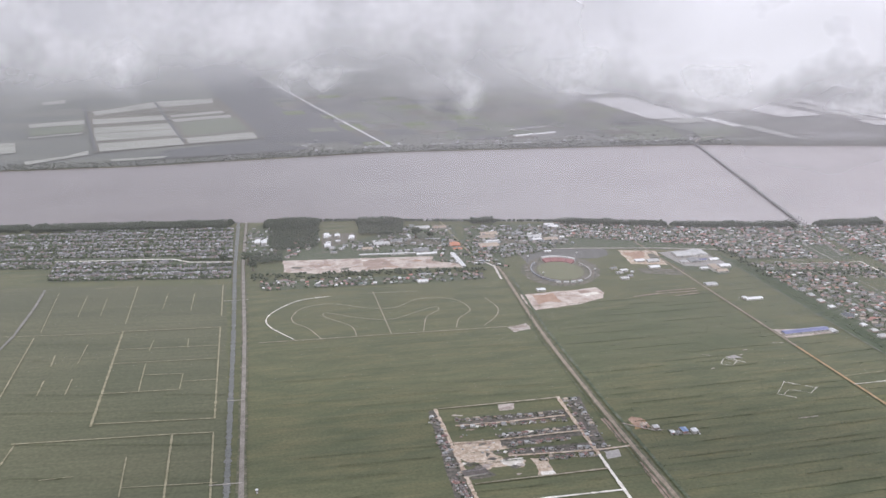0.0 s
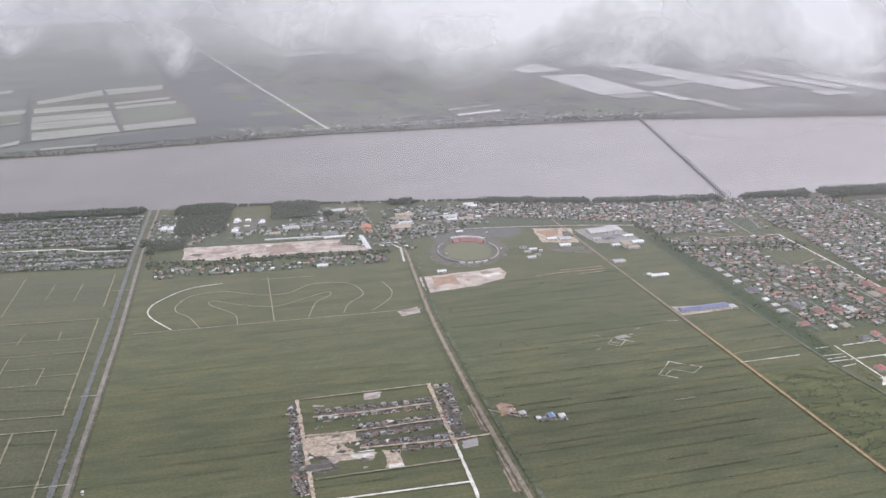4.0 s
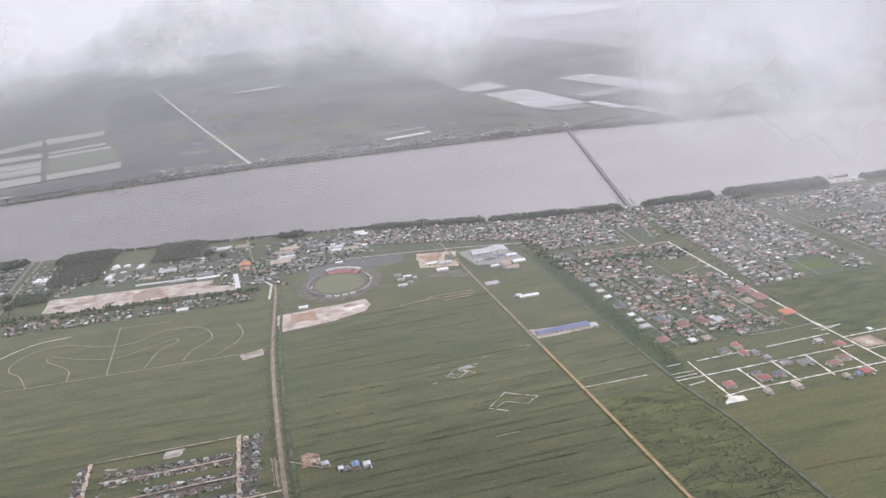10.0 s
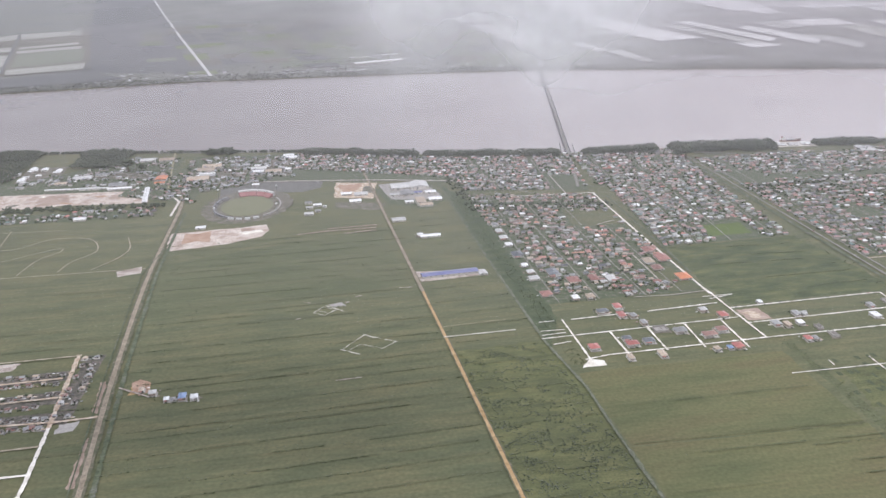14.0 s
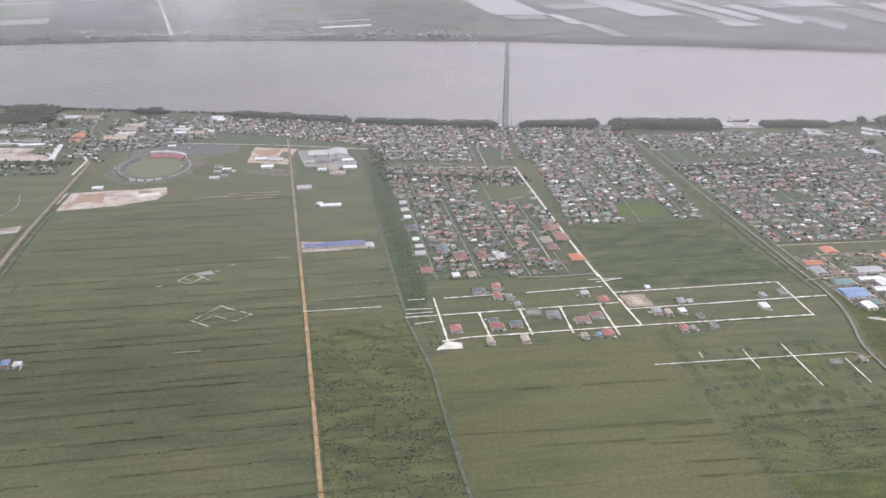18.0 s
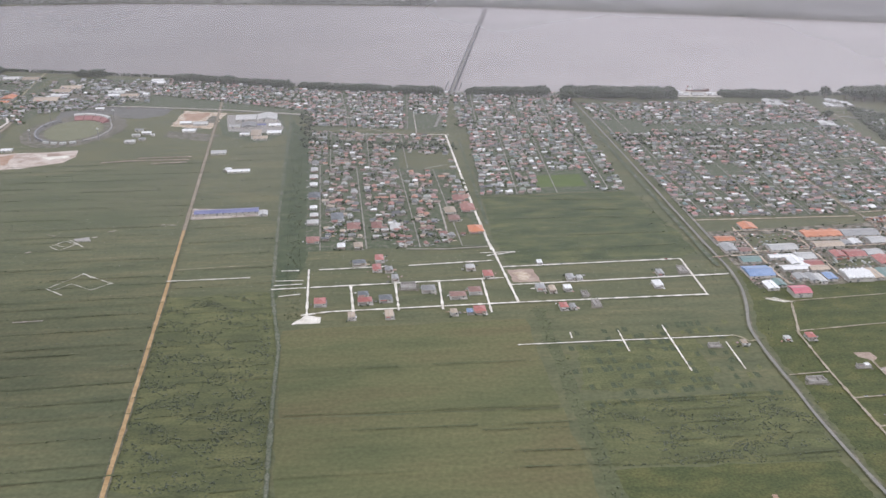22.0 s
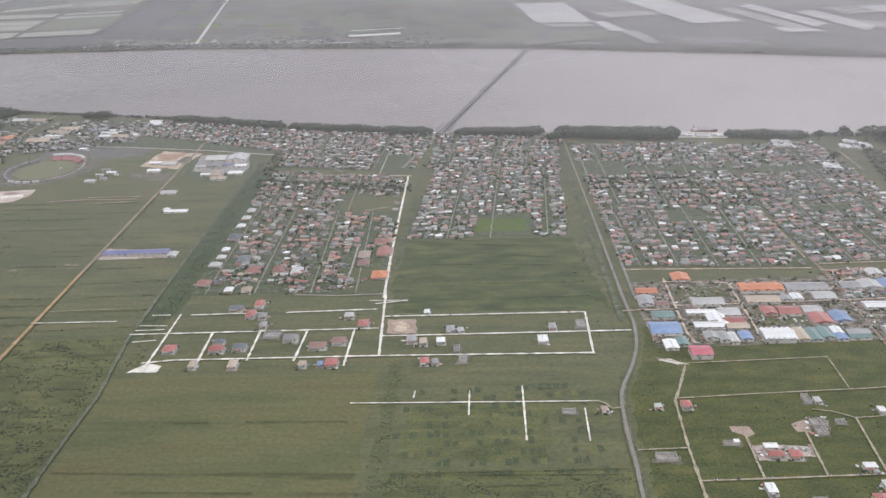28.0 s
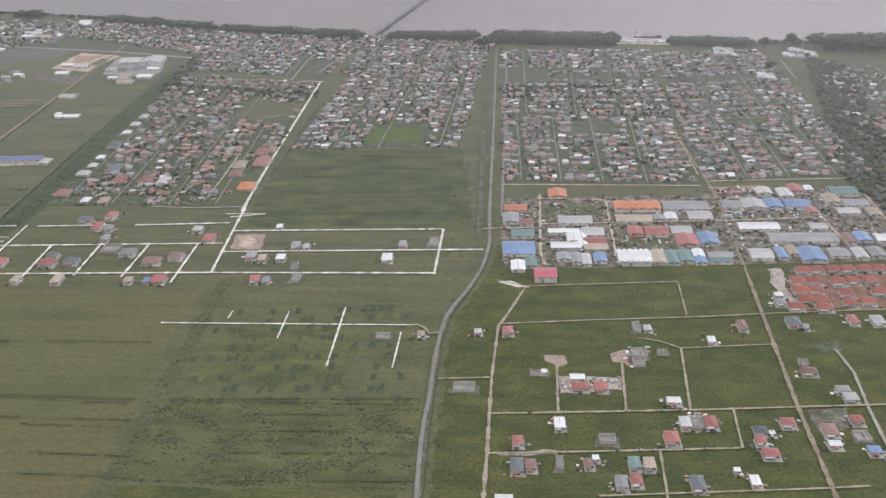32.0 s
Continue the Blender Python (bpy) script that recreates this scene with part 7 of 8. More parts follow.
# ---- ship at the wharf ----
def ship(x, y, turn):
    e = new("moored_ship")
    e.matrix_world = spot(x, y, -0.7, turn)
    rings, bm = [], bmesh.new()
    for x0, half, top in ((-9.5, 1.2, 1.9), (-8, 1.6, 1.8), (-3, 1.7, 1.5), (3, 1.7, 1.5), (7, 1.3, 1.8), (9, 0.7, 2.1), (10.2, 0.08, 2.4)):
        rings.append([bm.verts.new(p) for p in ((x0, -half, top), (x0 * 0.94, -half * 0.7, 0), (x0 * 0.94, half * 0.7, 0), (x0, half, top))])
    for p, q in zip(rings, rings[1:]):
        for k in range(4):
            bm.faces.new((p[k], q[k], q[(k + 1) % 4], p[(k + 1) % 4]))
    bm.faces.new(rings[0]), bm.faces.new(rings[-1][::-1])
    bmesh.ops.recalc_face_normals(bm, faces=bm.faces[:])
    part("hull", bm, ROOF["brown"], e, "rusty dark hull")
    for name, px, w, d, z0, h, mat in (("deckhouse", -6.4, 3.4, 2.2, 1.7, 2.0, ROOF["white"]), ("wheelhouse", -6.2, 2.2, 2.0, 3.7, 0.9, ROOF["pale"]), ("funnel", -8.0, 0.8, 0.8, 3.7, 1.6, ROOF["red"]), ("hatch", -1.4, 3.0, 2.2, 1.5, 0.5, M["steel"]), ("hatch", 2.6, 3.0, 2.2, 1.5, 0.5, M["steel"]), ("forecastle", 7.6, 1.6, 1.6, 1.8, 0.6, ROOF["grey"])):
        bm = bmesh.new()
        box(bm, px, 0, z0, w, d, h, 0.92)
        part(name, bm, mat, e)
    for px in (0.6, 5.2):
        bm = bmesh.new()
        box(bm, px, 0, 1.5, 0.22, 0.22, 3.6, 0.6)
        mast = part("mast", bm, M["steel"], e)
        bm = bmesh.new()
        box(bm, px - 1.4, 0, 3.6, 2.8, 0.14, 0.14)
        part("cargo_boom", bm, M["steel"], mast)
    return tagged(e, "rusty cargo ship with white deckhouse moored at a wharf", "ship")


ship(551, 929.5, 12)
for spec in ((537.5, 914.4, 8.8, 8.5, "white"), (548.8, 914.2, 9.2, 8.5, "pale"), (559.7, 915.7, 8.4, 8.5, "white"), (533.9, 919.5, 6.2, 10.4, "pale"), (641.8, 887.8, 7.7, 10.8, "white"), (647.3, 901.7, 9.3, 9.6, "white"), (648.9, 886.5, 4.2, 9.2, "pale"), (655.3, 892.9, 7.0, 12.5, "white"), (601.4, 891.7, 13.7, 18.9, "pale"), (623.8, 832.7, 10.5, 13.1, "white"), (483.6, 757.6, 5.0, 7.7, "white"), (546.1, 793.1, 2.6, 7.1, "white"), (568.5, 795.9, 3.2, 8.3, "white"), (505.7, 866.3, 6.2, 7.6, "white")):
    x, y, w, d, roof = spec
    for i, j, k in ((-0.27, -0.25, 0.44), (0.25, -0.22, 0.48), (-0.2, 0.27, 0.5), (0.28, 0.26, 0.4)):
        shed(x + i * w, y + j * d, w * k, max(1.5, d * k), roof if k > 0.45 else "pale", 1.0, name="wharf_building")
patch("quay", [(529.0, 906.6), (566.7, 908.4), (566.4, 925.3), (527.6, 927.2)], "sand", "pale sandy quay", "quay", rag=0.4)

# ---- the far bank ----
patch("far_land", [(x, along(FAR, x) + 2) for x in range(-1200, 1501, 100)] + [(3500, 1500), (3500, 6400), (-3500, 6400), (-3500, 1300)], "far_scrub", "flat grey-green land beyond the river", "ground", rag=0.0)
# Flooded land whose pale tone also has distance haze painted in.
patch("far_plain", [(700, 2600), (900, 2100), (1500, 1800), (3400, 2000), (3400, 6300), (0, 6300)], "flooded_dim", "flooded plain in the distance, haze painted into its pale tone", "ground", rag=0.0)
patch("far_wood", [(-264.1, 1462.6), (-78.6, 1410.3), (-238.2, 1833.7), (-431.3, 2368.6), (-601.5, 2868.4), (-781.2, 2910.8), (-462.1, 2001.6)], "far_forest", "dark plantation beyond the river", "wood", rag=1.0)
for pts in ([(-132.5, 1859.2), (-24.4, 1894.2), (20.4, 1755.4), (-92.0, 1741.6)], [(-64.7, 1708.2), (40.7, 1722.4), (67.4, 1582.3), (-34.1, 1558.6)], [(80.6, 1709.2), (222.5, 1725.6), (248.1, 1616.1), (104.9, 1590.0)], [(248.6, 1552.2), (367.1, 1555.0), (364.7, 1408.9), (270.0, 1409.9)], [(98.1, 1910.3), (200.3, 1930.4), (217.2, 1821.6), (115.3, 1804.4)], [(406.8, 1531.4), (447.5, 1485.1), (453.2, 1388.3), (379.9, 1386.9)], [(-94.5, 1776.5), (-1.7, 1798.8), (108.8, 1471.0), (20.6, 1447.7)], [(-28.2, 1917.9), (52.6, 1932.8), (182.7, 1506.8), (111.6, 1483.0)]):
    patch("far_field", pts, "far_field", "faint green field beyond the river", "field", rag=1.5)
par = random.Random(404)
for i in range(13):
    for j in range(9):
        if par.random() < 0.8:
            x, y = -150 + i * 52 - j * 26 + par.uniform(-6, 6), 1400 + j * 74 + i * 9 + par.uniform(-10, 10)
            w, d = par.uniform(30, 49), par.uniform(34, 70)
            if x + w < 345 or y > 1640:
                patch("far_field", [(x, y), (x + w, y + w * 0.2), (x + w - d * 0.35, y + w * 0.2 + d), (x - d * 0.35, y + d)], par.choice(("far_forest", "far_field", "far_scrub", "far_green", "far_forest", "far_soil")), "faint field beyond the river", "field", rag=0.6, seed=i + 13 * j)
patch("far_wood", [(-397.8, 1323.4), (-237.0, 1362.7), (-184.6, 1387.7), (-267.3, 1470.7), (-373.2, 1415.7), (-398.8, 1395.4)], "far_forest", "dark scrub between rice fields and the far bank", "wood", rag=1.0)
track([(-68.9, 1389.6), (-124.2, 1540.2), (-241.8, 1859.1), (-452.3, 2441.3), (-686.4, 3094.8)], 4.5, "flooded", "long straight pale road beyond the river", "road", "road", 0.1)


def strips(quad, n, seed, wet=0.6, cols=1):
    """Narrow rice fields side by side, parted by thin dams; wet: the share of flooded ones."""
    rng = random.Random(seed)
    for c in range(cols):
        for k in range(n):
            t0, t1 = (k + rng.uniform(0.04, 0.1)) / n, (k + rng.uniform(0.86, 0.97)) / n
            s0, s1 = (c + 0.02) / cols, (c + 0.98 - rng.choice((0, 0, 0, 0.12))) / cols
            m = ("far_field" if (k + c) % 3 == 1 else "flooded" if k % 3 else "flooded_dim") if rng.random() < wet else "far_field"
            patch("rice_field", [tuple(bilinear(quad, s, t)) for s, t in ((s0, t0), (s1, t0), (s1, t1), (s0, t1))], m, "half flooded rice field beyond the river", "field", rag=0.3, seed=seed + k)


patch("far_field", [(-690, 1860), (-600, 2015), (-480, 2055), (-270, 1490), (-390, 1440), (-500, 1385)], "far_soil", "dull wet ground under rice fields", "field", rag=0.5)
for pts, m in (
    ([(-676.5, 1855.9), (-601.3, 2005.4), (-566.1, 1908.9), (-652.2, 1804.7)], "paddy_pale"), ([(-601.3, 2005.4), (-490.0, 2048.1), (-467.8, 1967.4), (-554.4, 1907.3)], "paddy_pale"), ([(-637.2, 1749.9), (-516.6, 1787.5), (-495.0, 1725.2), (-610.4, 1683.0)], "paddy_pale"), ([(-594.0, 1641.1), (-473.9, 1680.5), (-449.1, 1611.7), (-570.0, 1575.9)], "paddy_pale"),
    ([(-568.0, 1570.0), (-447.1, 1605.5), (-420.1, 1540.8), (-537.6, 1498.2)], "paddy_pale"), ([(-524.7, 1469.7), (-407.8, 1511.9), (-384.0, 1445.0), (-495.5, 1396.5)], "paddy_pale"), ([(-455.9, 1328.8), (-379.8, 1348.4), (-382.7, 1330.9), (-447.2, 1310.8)], "paddy_pale"),
    ([(-505.6, 1786.1), (-419.8, 1838.5), (-408.6, 1804.9), (-493.2, 1754.3)], "paddy_pale"), ([(-486.6, 1731.4), (-389.9, 1779.1), (-378.9, 1740.0), (-468.7, 1693.7)], "paddy_pale"), ([(-461.5, 1679.0), (-370.5, 1739.0), (-317.3, 1584.3), (-406.9, 1534.5)], "far_field"), ([(-398.9, 1505.4), (-302.6, 1558.4), (-282.1, 1493.0), (-379.8, 1454.9)], "paddy_pale"),
):
    patch("rice_field", pts, m, "half flooded rice field parted by low dams", "field", rag=0.5)
for pts, m in (
    ([(-849.7, 2031.3), (-815.7, 2075.9), (-790.8, 2013.2), (-824.7, 1980.4)], "paddy_pale"), ([(-731.9, 1697.3), (-648.5, 1744.0), (-626.1, 1684.8), (-711.3, 1654.6)], "paddy_pale"), ([(-709.3, 1648.6), (-626.1, 1678.8), (-595.6, 1597.6), (-668.7, 1556.8)], "far_field"), ([(-573.9, 1322.2), (-530.4, 1362.4), (-516.6, 1408.1), (-501.9, 1368.9), (-561.5, 1295.9)], "paddy_pale"), ([(-740.7, 1464.0), (-665.0, 1494.7), (-620.2, 1398.9), (-688.4, 1362.4)], "paddy_pale"), ([(-668.0, 1548.0), (-594.0, 1590.0), (-588.0, 1572.0), (-660.0, 1532.0)], "paddy_pale"),
):
    patch("rice_field", pts, m, "half flooded rice field parted by low dams", "field", rag=0.5)
for pts in ([(-722.0, 1935.0), (-503.0, 1400.0)], [(-603.0, 2010.0), (-391.7, 1470.0)], [(-300.0, 1570.0), (-276.0, 1486.0)]):
    track(pts, 5.0, "far_forest", "dark tree-lined dam between rice fields", "dam", "dam", 0.3)
for pts, m in (
    ([(237.2, 2041.9), (295.1, 2153.2), (342.3, 1997.1), (267.3, 1963.7)], "flooded"), ([(281.9, 1912.0), (366.4, 1922.4), (434.6, 1622.6), (352.4, 1614.4)], "flooded"), ([(441.0, 2043.6), (508.5, 2068.0), (641.2, 1629.1), (570.8, 1602.3)], "flooded"), ([(427.2, 1744.8), (513.6, 1779.9), (539.8, 1719.2), (452.2, 1681.7)], "flooded_dim"),
    ([(434.1, 1622.2), (449.8, 1631.9), (483.0, 1519.9), (462.5, 1512.9)], "flooded"), ([(476.4, 1508.3), (498.4, 1522.2), (526.5, 1393.6), (508.7, 1396.4)], "flooded_dim"), ([(360.0, 1606.0), (426.0, 1614.0), (436.0, 1570.0), (380.0, 1560.0)], "paddy_pale"),
    ([(612.9, 1807.8), (640.5, 1811.8), (719.4, 1547.8), (693.1, 1532.4)], "flooded_dim"), ([(651.8, 1846.0), (675.6, 1869.7), (747.8, 1595.5), (724.6, 1559.6)], "flooded"), ([(671.1, 1560.0), (722.0, 1540.2), (729.6, 1512.0), (680.0, 1503.6)], "flooded"), ([(724.4, 1746.1), (752.4, 1774.5), (805.5, 1575.2), (781.0, 1514.0)], "flooded"), ([(784.4, 1640.1), (827.5, 1612.2), (851.8, 1526.8), (821.0, 1459.3)], "flooded_dim"),
):
    patch("rice_field", pts, m, "bright flooded rice field beyond the river", "field", rag=0.4)
for pts, m in (
    ([(729.0, 2416.3), (775.0, 2461.9), (831.0, 2033.4), (795.5, 2012.5)], "flooded"), ([(785.8, 2348.9), (878.4, 2227.9), (868.9, 1966.1), (827.4, 1942.7)], "flooded"), ([(830.7, 1835.7), (918.2, 1847.9), (925.6, 1749.6), (833.6, 1740.0)], "flooded"), ([(773.5, 1805.2), (826.7, 1835.7), (832.6, 1735.4), (791.5, 1706.7)], "flooded_dim"), ([(772.8, 2566.0), (875.2, 2470.8), (918.9, 2166.1), (840.4, 2293.5)], "flooded_dim"), ([(960, 1790), (1040, 1800), (1050, 1700), (965, 1690)], "flooded"), ([(940, 1660), (1010, 1670), (1020, 1600), (945, 1590)], "flooded_dim"), ([(880, 1720), (930, 1730), (960, 1560), (900, 1550)], "paddy_pale"),
):
    patch("rice_field", pts, m, "bright flooded rice field beyond the river", "field", rag=0.4)
strips([(930, 1880), (1180, 1820), (1560, 2600), (950, 2500)], 8, 5, 0.75, cols=3)
strips([(790, 2620), (1150, 2560), (1700, 3500), (760, 3400)], 7, 6, 0.6, cols=3)
for x, y, w, d, turn in ((148.3, 1480.6, 70, 11.0, 23.6), (136.7, 1538.4, 76, 4.0, 24.7)):
    shed(x, y, w, d, "white", 2.0, turn=turn, label="very long white-roofed shed beyond the river", name="far_shed")
patch("far_field", [(391.6, 1500.6), (456.6, 1527.8), (465.4, 1451.4), (384.3, 1385.7)], "far_field", "green meadow beside the far bridgehead", "field", rag=0.8)
track([(369.5, 1374), (378, 1400), (400, 1420), (470, 1436), (560, 1430)], 3.0, "road_pale", "pale road from the bridgehead", "road", "road", 0.1)
patch("rice_field", [(-342.6, 2631.6), (-217.0, 2687.9), (-203.1, 2617.2), (-325.8, 2563.6)], "flooded_dim", "distant flooded field", "field", rag=0.0)
far_places, rng = [], random.Random(77)
for k in range(8500):
    x = rng.uniform(-700, 1300)
    h = rng.uniform(1.0, 2.2) * (0.75 + 0.5 * noise.noise(Vector((x * 0.02, 4, 0))))
    far_places.append((x, along(FAR, x) - 1.0 + rng.random() ** 1.3 * (44 + 30 * noise.noise(Vector((x * 0.012, 1, 0)))), h * 0.6, h * 0.8))
clumps("far_trees", far_places, "far_tree", "dark trees along the far river bank", "trees", 78, each=2)
far_heap = Heap()
for k in range(1700):
    x = rng.uniform(-300, 1100) if k < 1150 else rng.gauss(600, 75)
    if noise.noise(Vector((x * 0.011, 7, 0))) + rng.uniform(-0.3, 0.3) > -0.05:
        far_heap.house(x, along(FAR, x) + 30 + abs(rng.gauss(0, 34)) + (40 if k >= 1150 else 0), rng.uniform(0, 30), rng.uniform(2.0, 4.5), rng.uniform(2.0, 3.2), 1.0, rng)
M["far_roof"] = palette("far_roofs", [(0.36, 0.36, 0.36), (0.46, 0.46, 0.46), (0.30, 0.28, 0.27), (0.40, 0.40, 0.41), (0.24, 0.24, 0.24), (0.55, 0.55, 0.55)])
far_heap.make("far_houses", [M["far_roof"], M["far_roof"]], "scattered houses along the far bank", "houses")
clumps("far_trees", [(x, along(FAR, x) + 12 + abs(rng.gauss(0, 75)), 0.9, rng.uniform(0.8, 1.9)) for x in [rng.uniform(-400, 1200) for _ in range(900)]], "far_tree", "scattered trees behind the far bank", "trees", 79, each=2)

# ---- vehicles and containers ----
def car_meshes():
    made = {}
    for name, mat, build in (
        ("body", palette("car_paint", [(0.75, 0.75, 0.75), (0.1, 0.1, 0.11), (0.4, 0.4, 0.42), (0.4, 0.08, 0.07), (0.7, 0.7, 0.68), (0.15, 0.2, 0.33)], rough=0.3, by="object"), lambda bm: box(bm, 0, 0, 0.09, 1.1, 0.45, 0.17, 0.96)),
        ("cabin", M["glass"], lambda bm: box(bm, -0.05, 0, 0.26, 0.62, 0.4, 0.13, 0.75)),
        ("wheel", M["trunk"], lambda bm: bmesh.ops.create_cone(bm, cap_ends=True, segments=8, radius1=0.085, radius2=0.085, depth=0.06, matrix=pose(0, 0, 0, 90))),
    ):
        bm = bmesh.new()
        build(bm)
        me = bpy.data.meshes.new(name)
        bm.to_mesh(me)
        bm.free()
        me.materials.append(mat)
        made[name] = me
    return made


CAR = car_meshes()


def car(x, y, turn):
    e = new("car")
    e.matrix_world = spot(x, y, 0.47, turn)
    shared("body", CAR["body"], e), shared("cabin", CAR["cabin"], e)
    for i, j in ((-0.33, -0.22), (0.33, -0.22), (-0.33, 0.22), (0.33, 0.22)):
        shared("wheel", CAR["wheel"], e, pose(i, j, 0.085))
    return tagged(e, "small parked car on the roadside", "car", "cars in the estates")


rng = random.Random(9)
for a, b, n in (((505, 575), (480, 720), 7), ((589.2, 641.2), (602.3, 534.1), 9), ((518.4, 621.0), (528.6, 558.1), 5), ((522.6, 594.7), (592.4, 610.7), 10), ((526.0, 463.4), (583.7, 476.8), 6), ((555.1, 452.1), (590.5, 460.5), 5), ((402.6, 565.7), (485.2, 582.3), 4), ((65.9, 836.3), (263.1, 825.8), 10), ((540.9, 490.9), (544.1, 468.1), 3)):
    for k in range(n):
        f = (k + rng.random()) / n
        car(a[0] + (b[0] - a[0]) * f + rng.uniform(-0.4, 0.4), a[1] + (b[1] - a[1]) * f, math.degrees(math.atan2(b[1] - a[1], b[0] - a[0])) + rng.gauss(0, 6))


bm = bmesh.new()
box(bm, 0, 0, 0, 3.0, 0.62, 0.65)
CONTAINER = bpy.data.meshes.new("container_body")
bm.to_mesh(CONTAINER)
bm.free()
CONTAINER.materials.append(palette("container_paint", [(0.4, 0.15, 0.1), (0.5, 0.5, 0.5), (0.15, 0.2, 0.33), (0.36, 0.22, 0.14), (0.7, 0.7, 0.69), (0.2, 0.28, 0.24)], by="object"))
bm = bmesh.new()
box(bm, 1.51, 0, 0.03, 0.04, 0.56, 0.58)
DOOR = bpy.data.meshes.new("container_door")
bm.to_mesh(DOOR)
bm.free()
DOOR.materials.append(ROOF["grey"])
bm = bmesh.new()
for k in range(12):
    box(bm, -1.38 + k * 0.25, -0.33, 0.04, 0.1, 0.04, 0.57)
RIBS = bpy.data.meshes.new("ribbed_side")
bm.to_mesh(RIBS)
bm.free()
RIBS.materials.append(ROOF["grey"])


def container(x, y, turn):
    e = new("shipping_container")
    e.matrix_world = spot(x, y, 0.04, turn)
    shared("container_body", CONTAINER, e), shared("container_door", DOOR, e), shared("ribbed_side", RIBS, e)
    return tagged(e, "steel shipping container standing in a yard", "container", "containers in the yards")


for quad, n in (([(592.4, 611.2), (628.4, 620.6), (628.6, 631.8), (591.7, 622.8)], 42), ([(589.1, 637.3), (608.4, 642.6), (607.7, 650.4), (588.3, 644.4)], 22), ([(552.5, 579.2), (571.0, 584.6), (570.9, 591.9), (553.0, 587.6)], 6), ([(623.2, 582.8), (639.4, 588.2), (636.9, 597.7), (622.5, 594.1)], 8)):
    for _ in range(n):
        p = bilinear(quad, rng.random(), rng.random())
        container(p.x, p.y, rng.choice((10.5, 10.5, 100.5)) + rng.gauss(0, 5))

# loose clutter: piles of rubble and stacked goods in yards
heap = Heap()
for quad, n in (([(513.7, 554.4), (595.2, 574.3), (584.0, 632.6), (503.0, 613.2)], 520), ([(595.2, 574.3), (647.3, 589.7), (651.6, 655.4), (588.6, 634.6)], 520), ([(25.4, 462.2), (75.0, 438.9), (93.8, 466.3), (27.0, 501.3)], 50), ([(-117.1, 784.7), (30.2, 792.5), (18.0, 822.4), (-119.0, 809.8)], 60), ([(543.1, 479.2), (560.4, 483.2), (560.0, 489.1), (542.3, 485.6)], 25), ([(560.6, 493.2), (567.8, 496.2), (567.4, 508.6), (559.8, 506.1)], 20), ([(577.0, 465.4), (583.6, 468.0), (582.9, 475.8), (576.9, 473.8)], 20)):
    for _ in range(n):
        p = bilinear(quad, rng.random(), rng.random())
        heap.house(p.x, p.y, rng.uniform(0, 90), rng.uniform(0.3, 1.1), rng.uniform(0.3, 0.8), rng.uniform(0.1, 0.4), rng)
for x, y, w, d in HOUSES:
    for _ in range(rng.choice((1, 2, 3))):
        heap.house(x + rng.choice((-1, 1)) * (w / 2 + rng.uniform(0.5, 1.8)), y + rng.uniform(-1, 1) * (d / 2 + 1.5), rng.uniform(0, 90), rng.uniform(0.25, 0.8), rng.uniform(0.25, 0.6), rng.uniform(0.08, 0.35), rng)
heap.make("yard_clutter", [M["wall_town"], M["roof_town"]], "small sheds, stacks and rubble lying in yards", "clutter")

# gardens: bushes and small trees round the houses, sand heaps on the plots
clumps("garden_bushes", [(x + rng.uniform(-1, 1) * (w / 2 + 1.6), y + rng.choice((-1, 1)) * (d / 2 + rng.uniform(0.5, 1.6)), 0.25, rng.uniform(0.2, 0.75)) for x, y, w, d in HOUSES for _ in range(3)], "tree", "garden bushes and small trees round houses", "bushes", 91)
for k, (x, y, w, d) in enumerate(HOUSES[::3]):
    if y < 620:
        px, py = x + rng.choice((-1, 1)) * (w / 2 + 1.2), y + rng.uniform(-1, 1)
        r = rng.uniform(0.4, 1.1)
        patch("sand_heap_ground", [(px - r, py - r * 0.6), (px + r, py - r * 0.5), (px + r * 0.8, py + r * 0.6), (px - r * 0.7, py + r * 0.7)], rng.choice(("pale_site", "white_track", "gravel", "orange_soil", "pale_site")), "spilled sand beside a house", "sand", rag=0.25, seed=k)

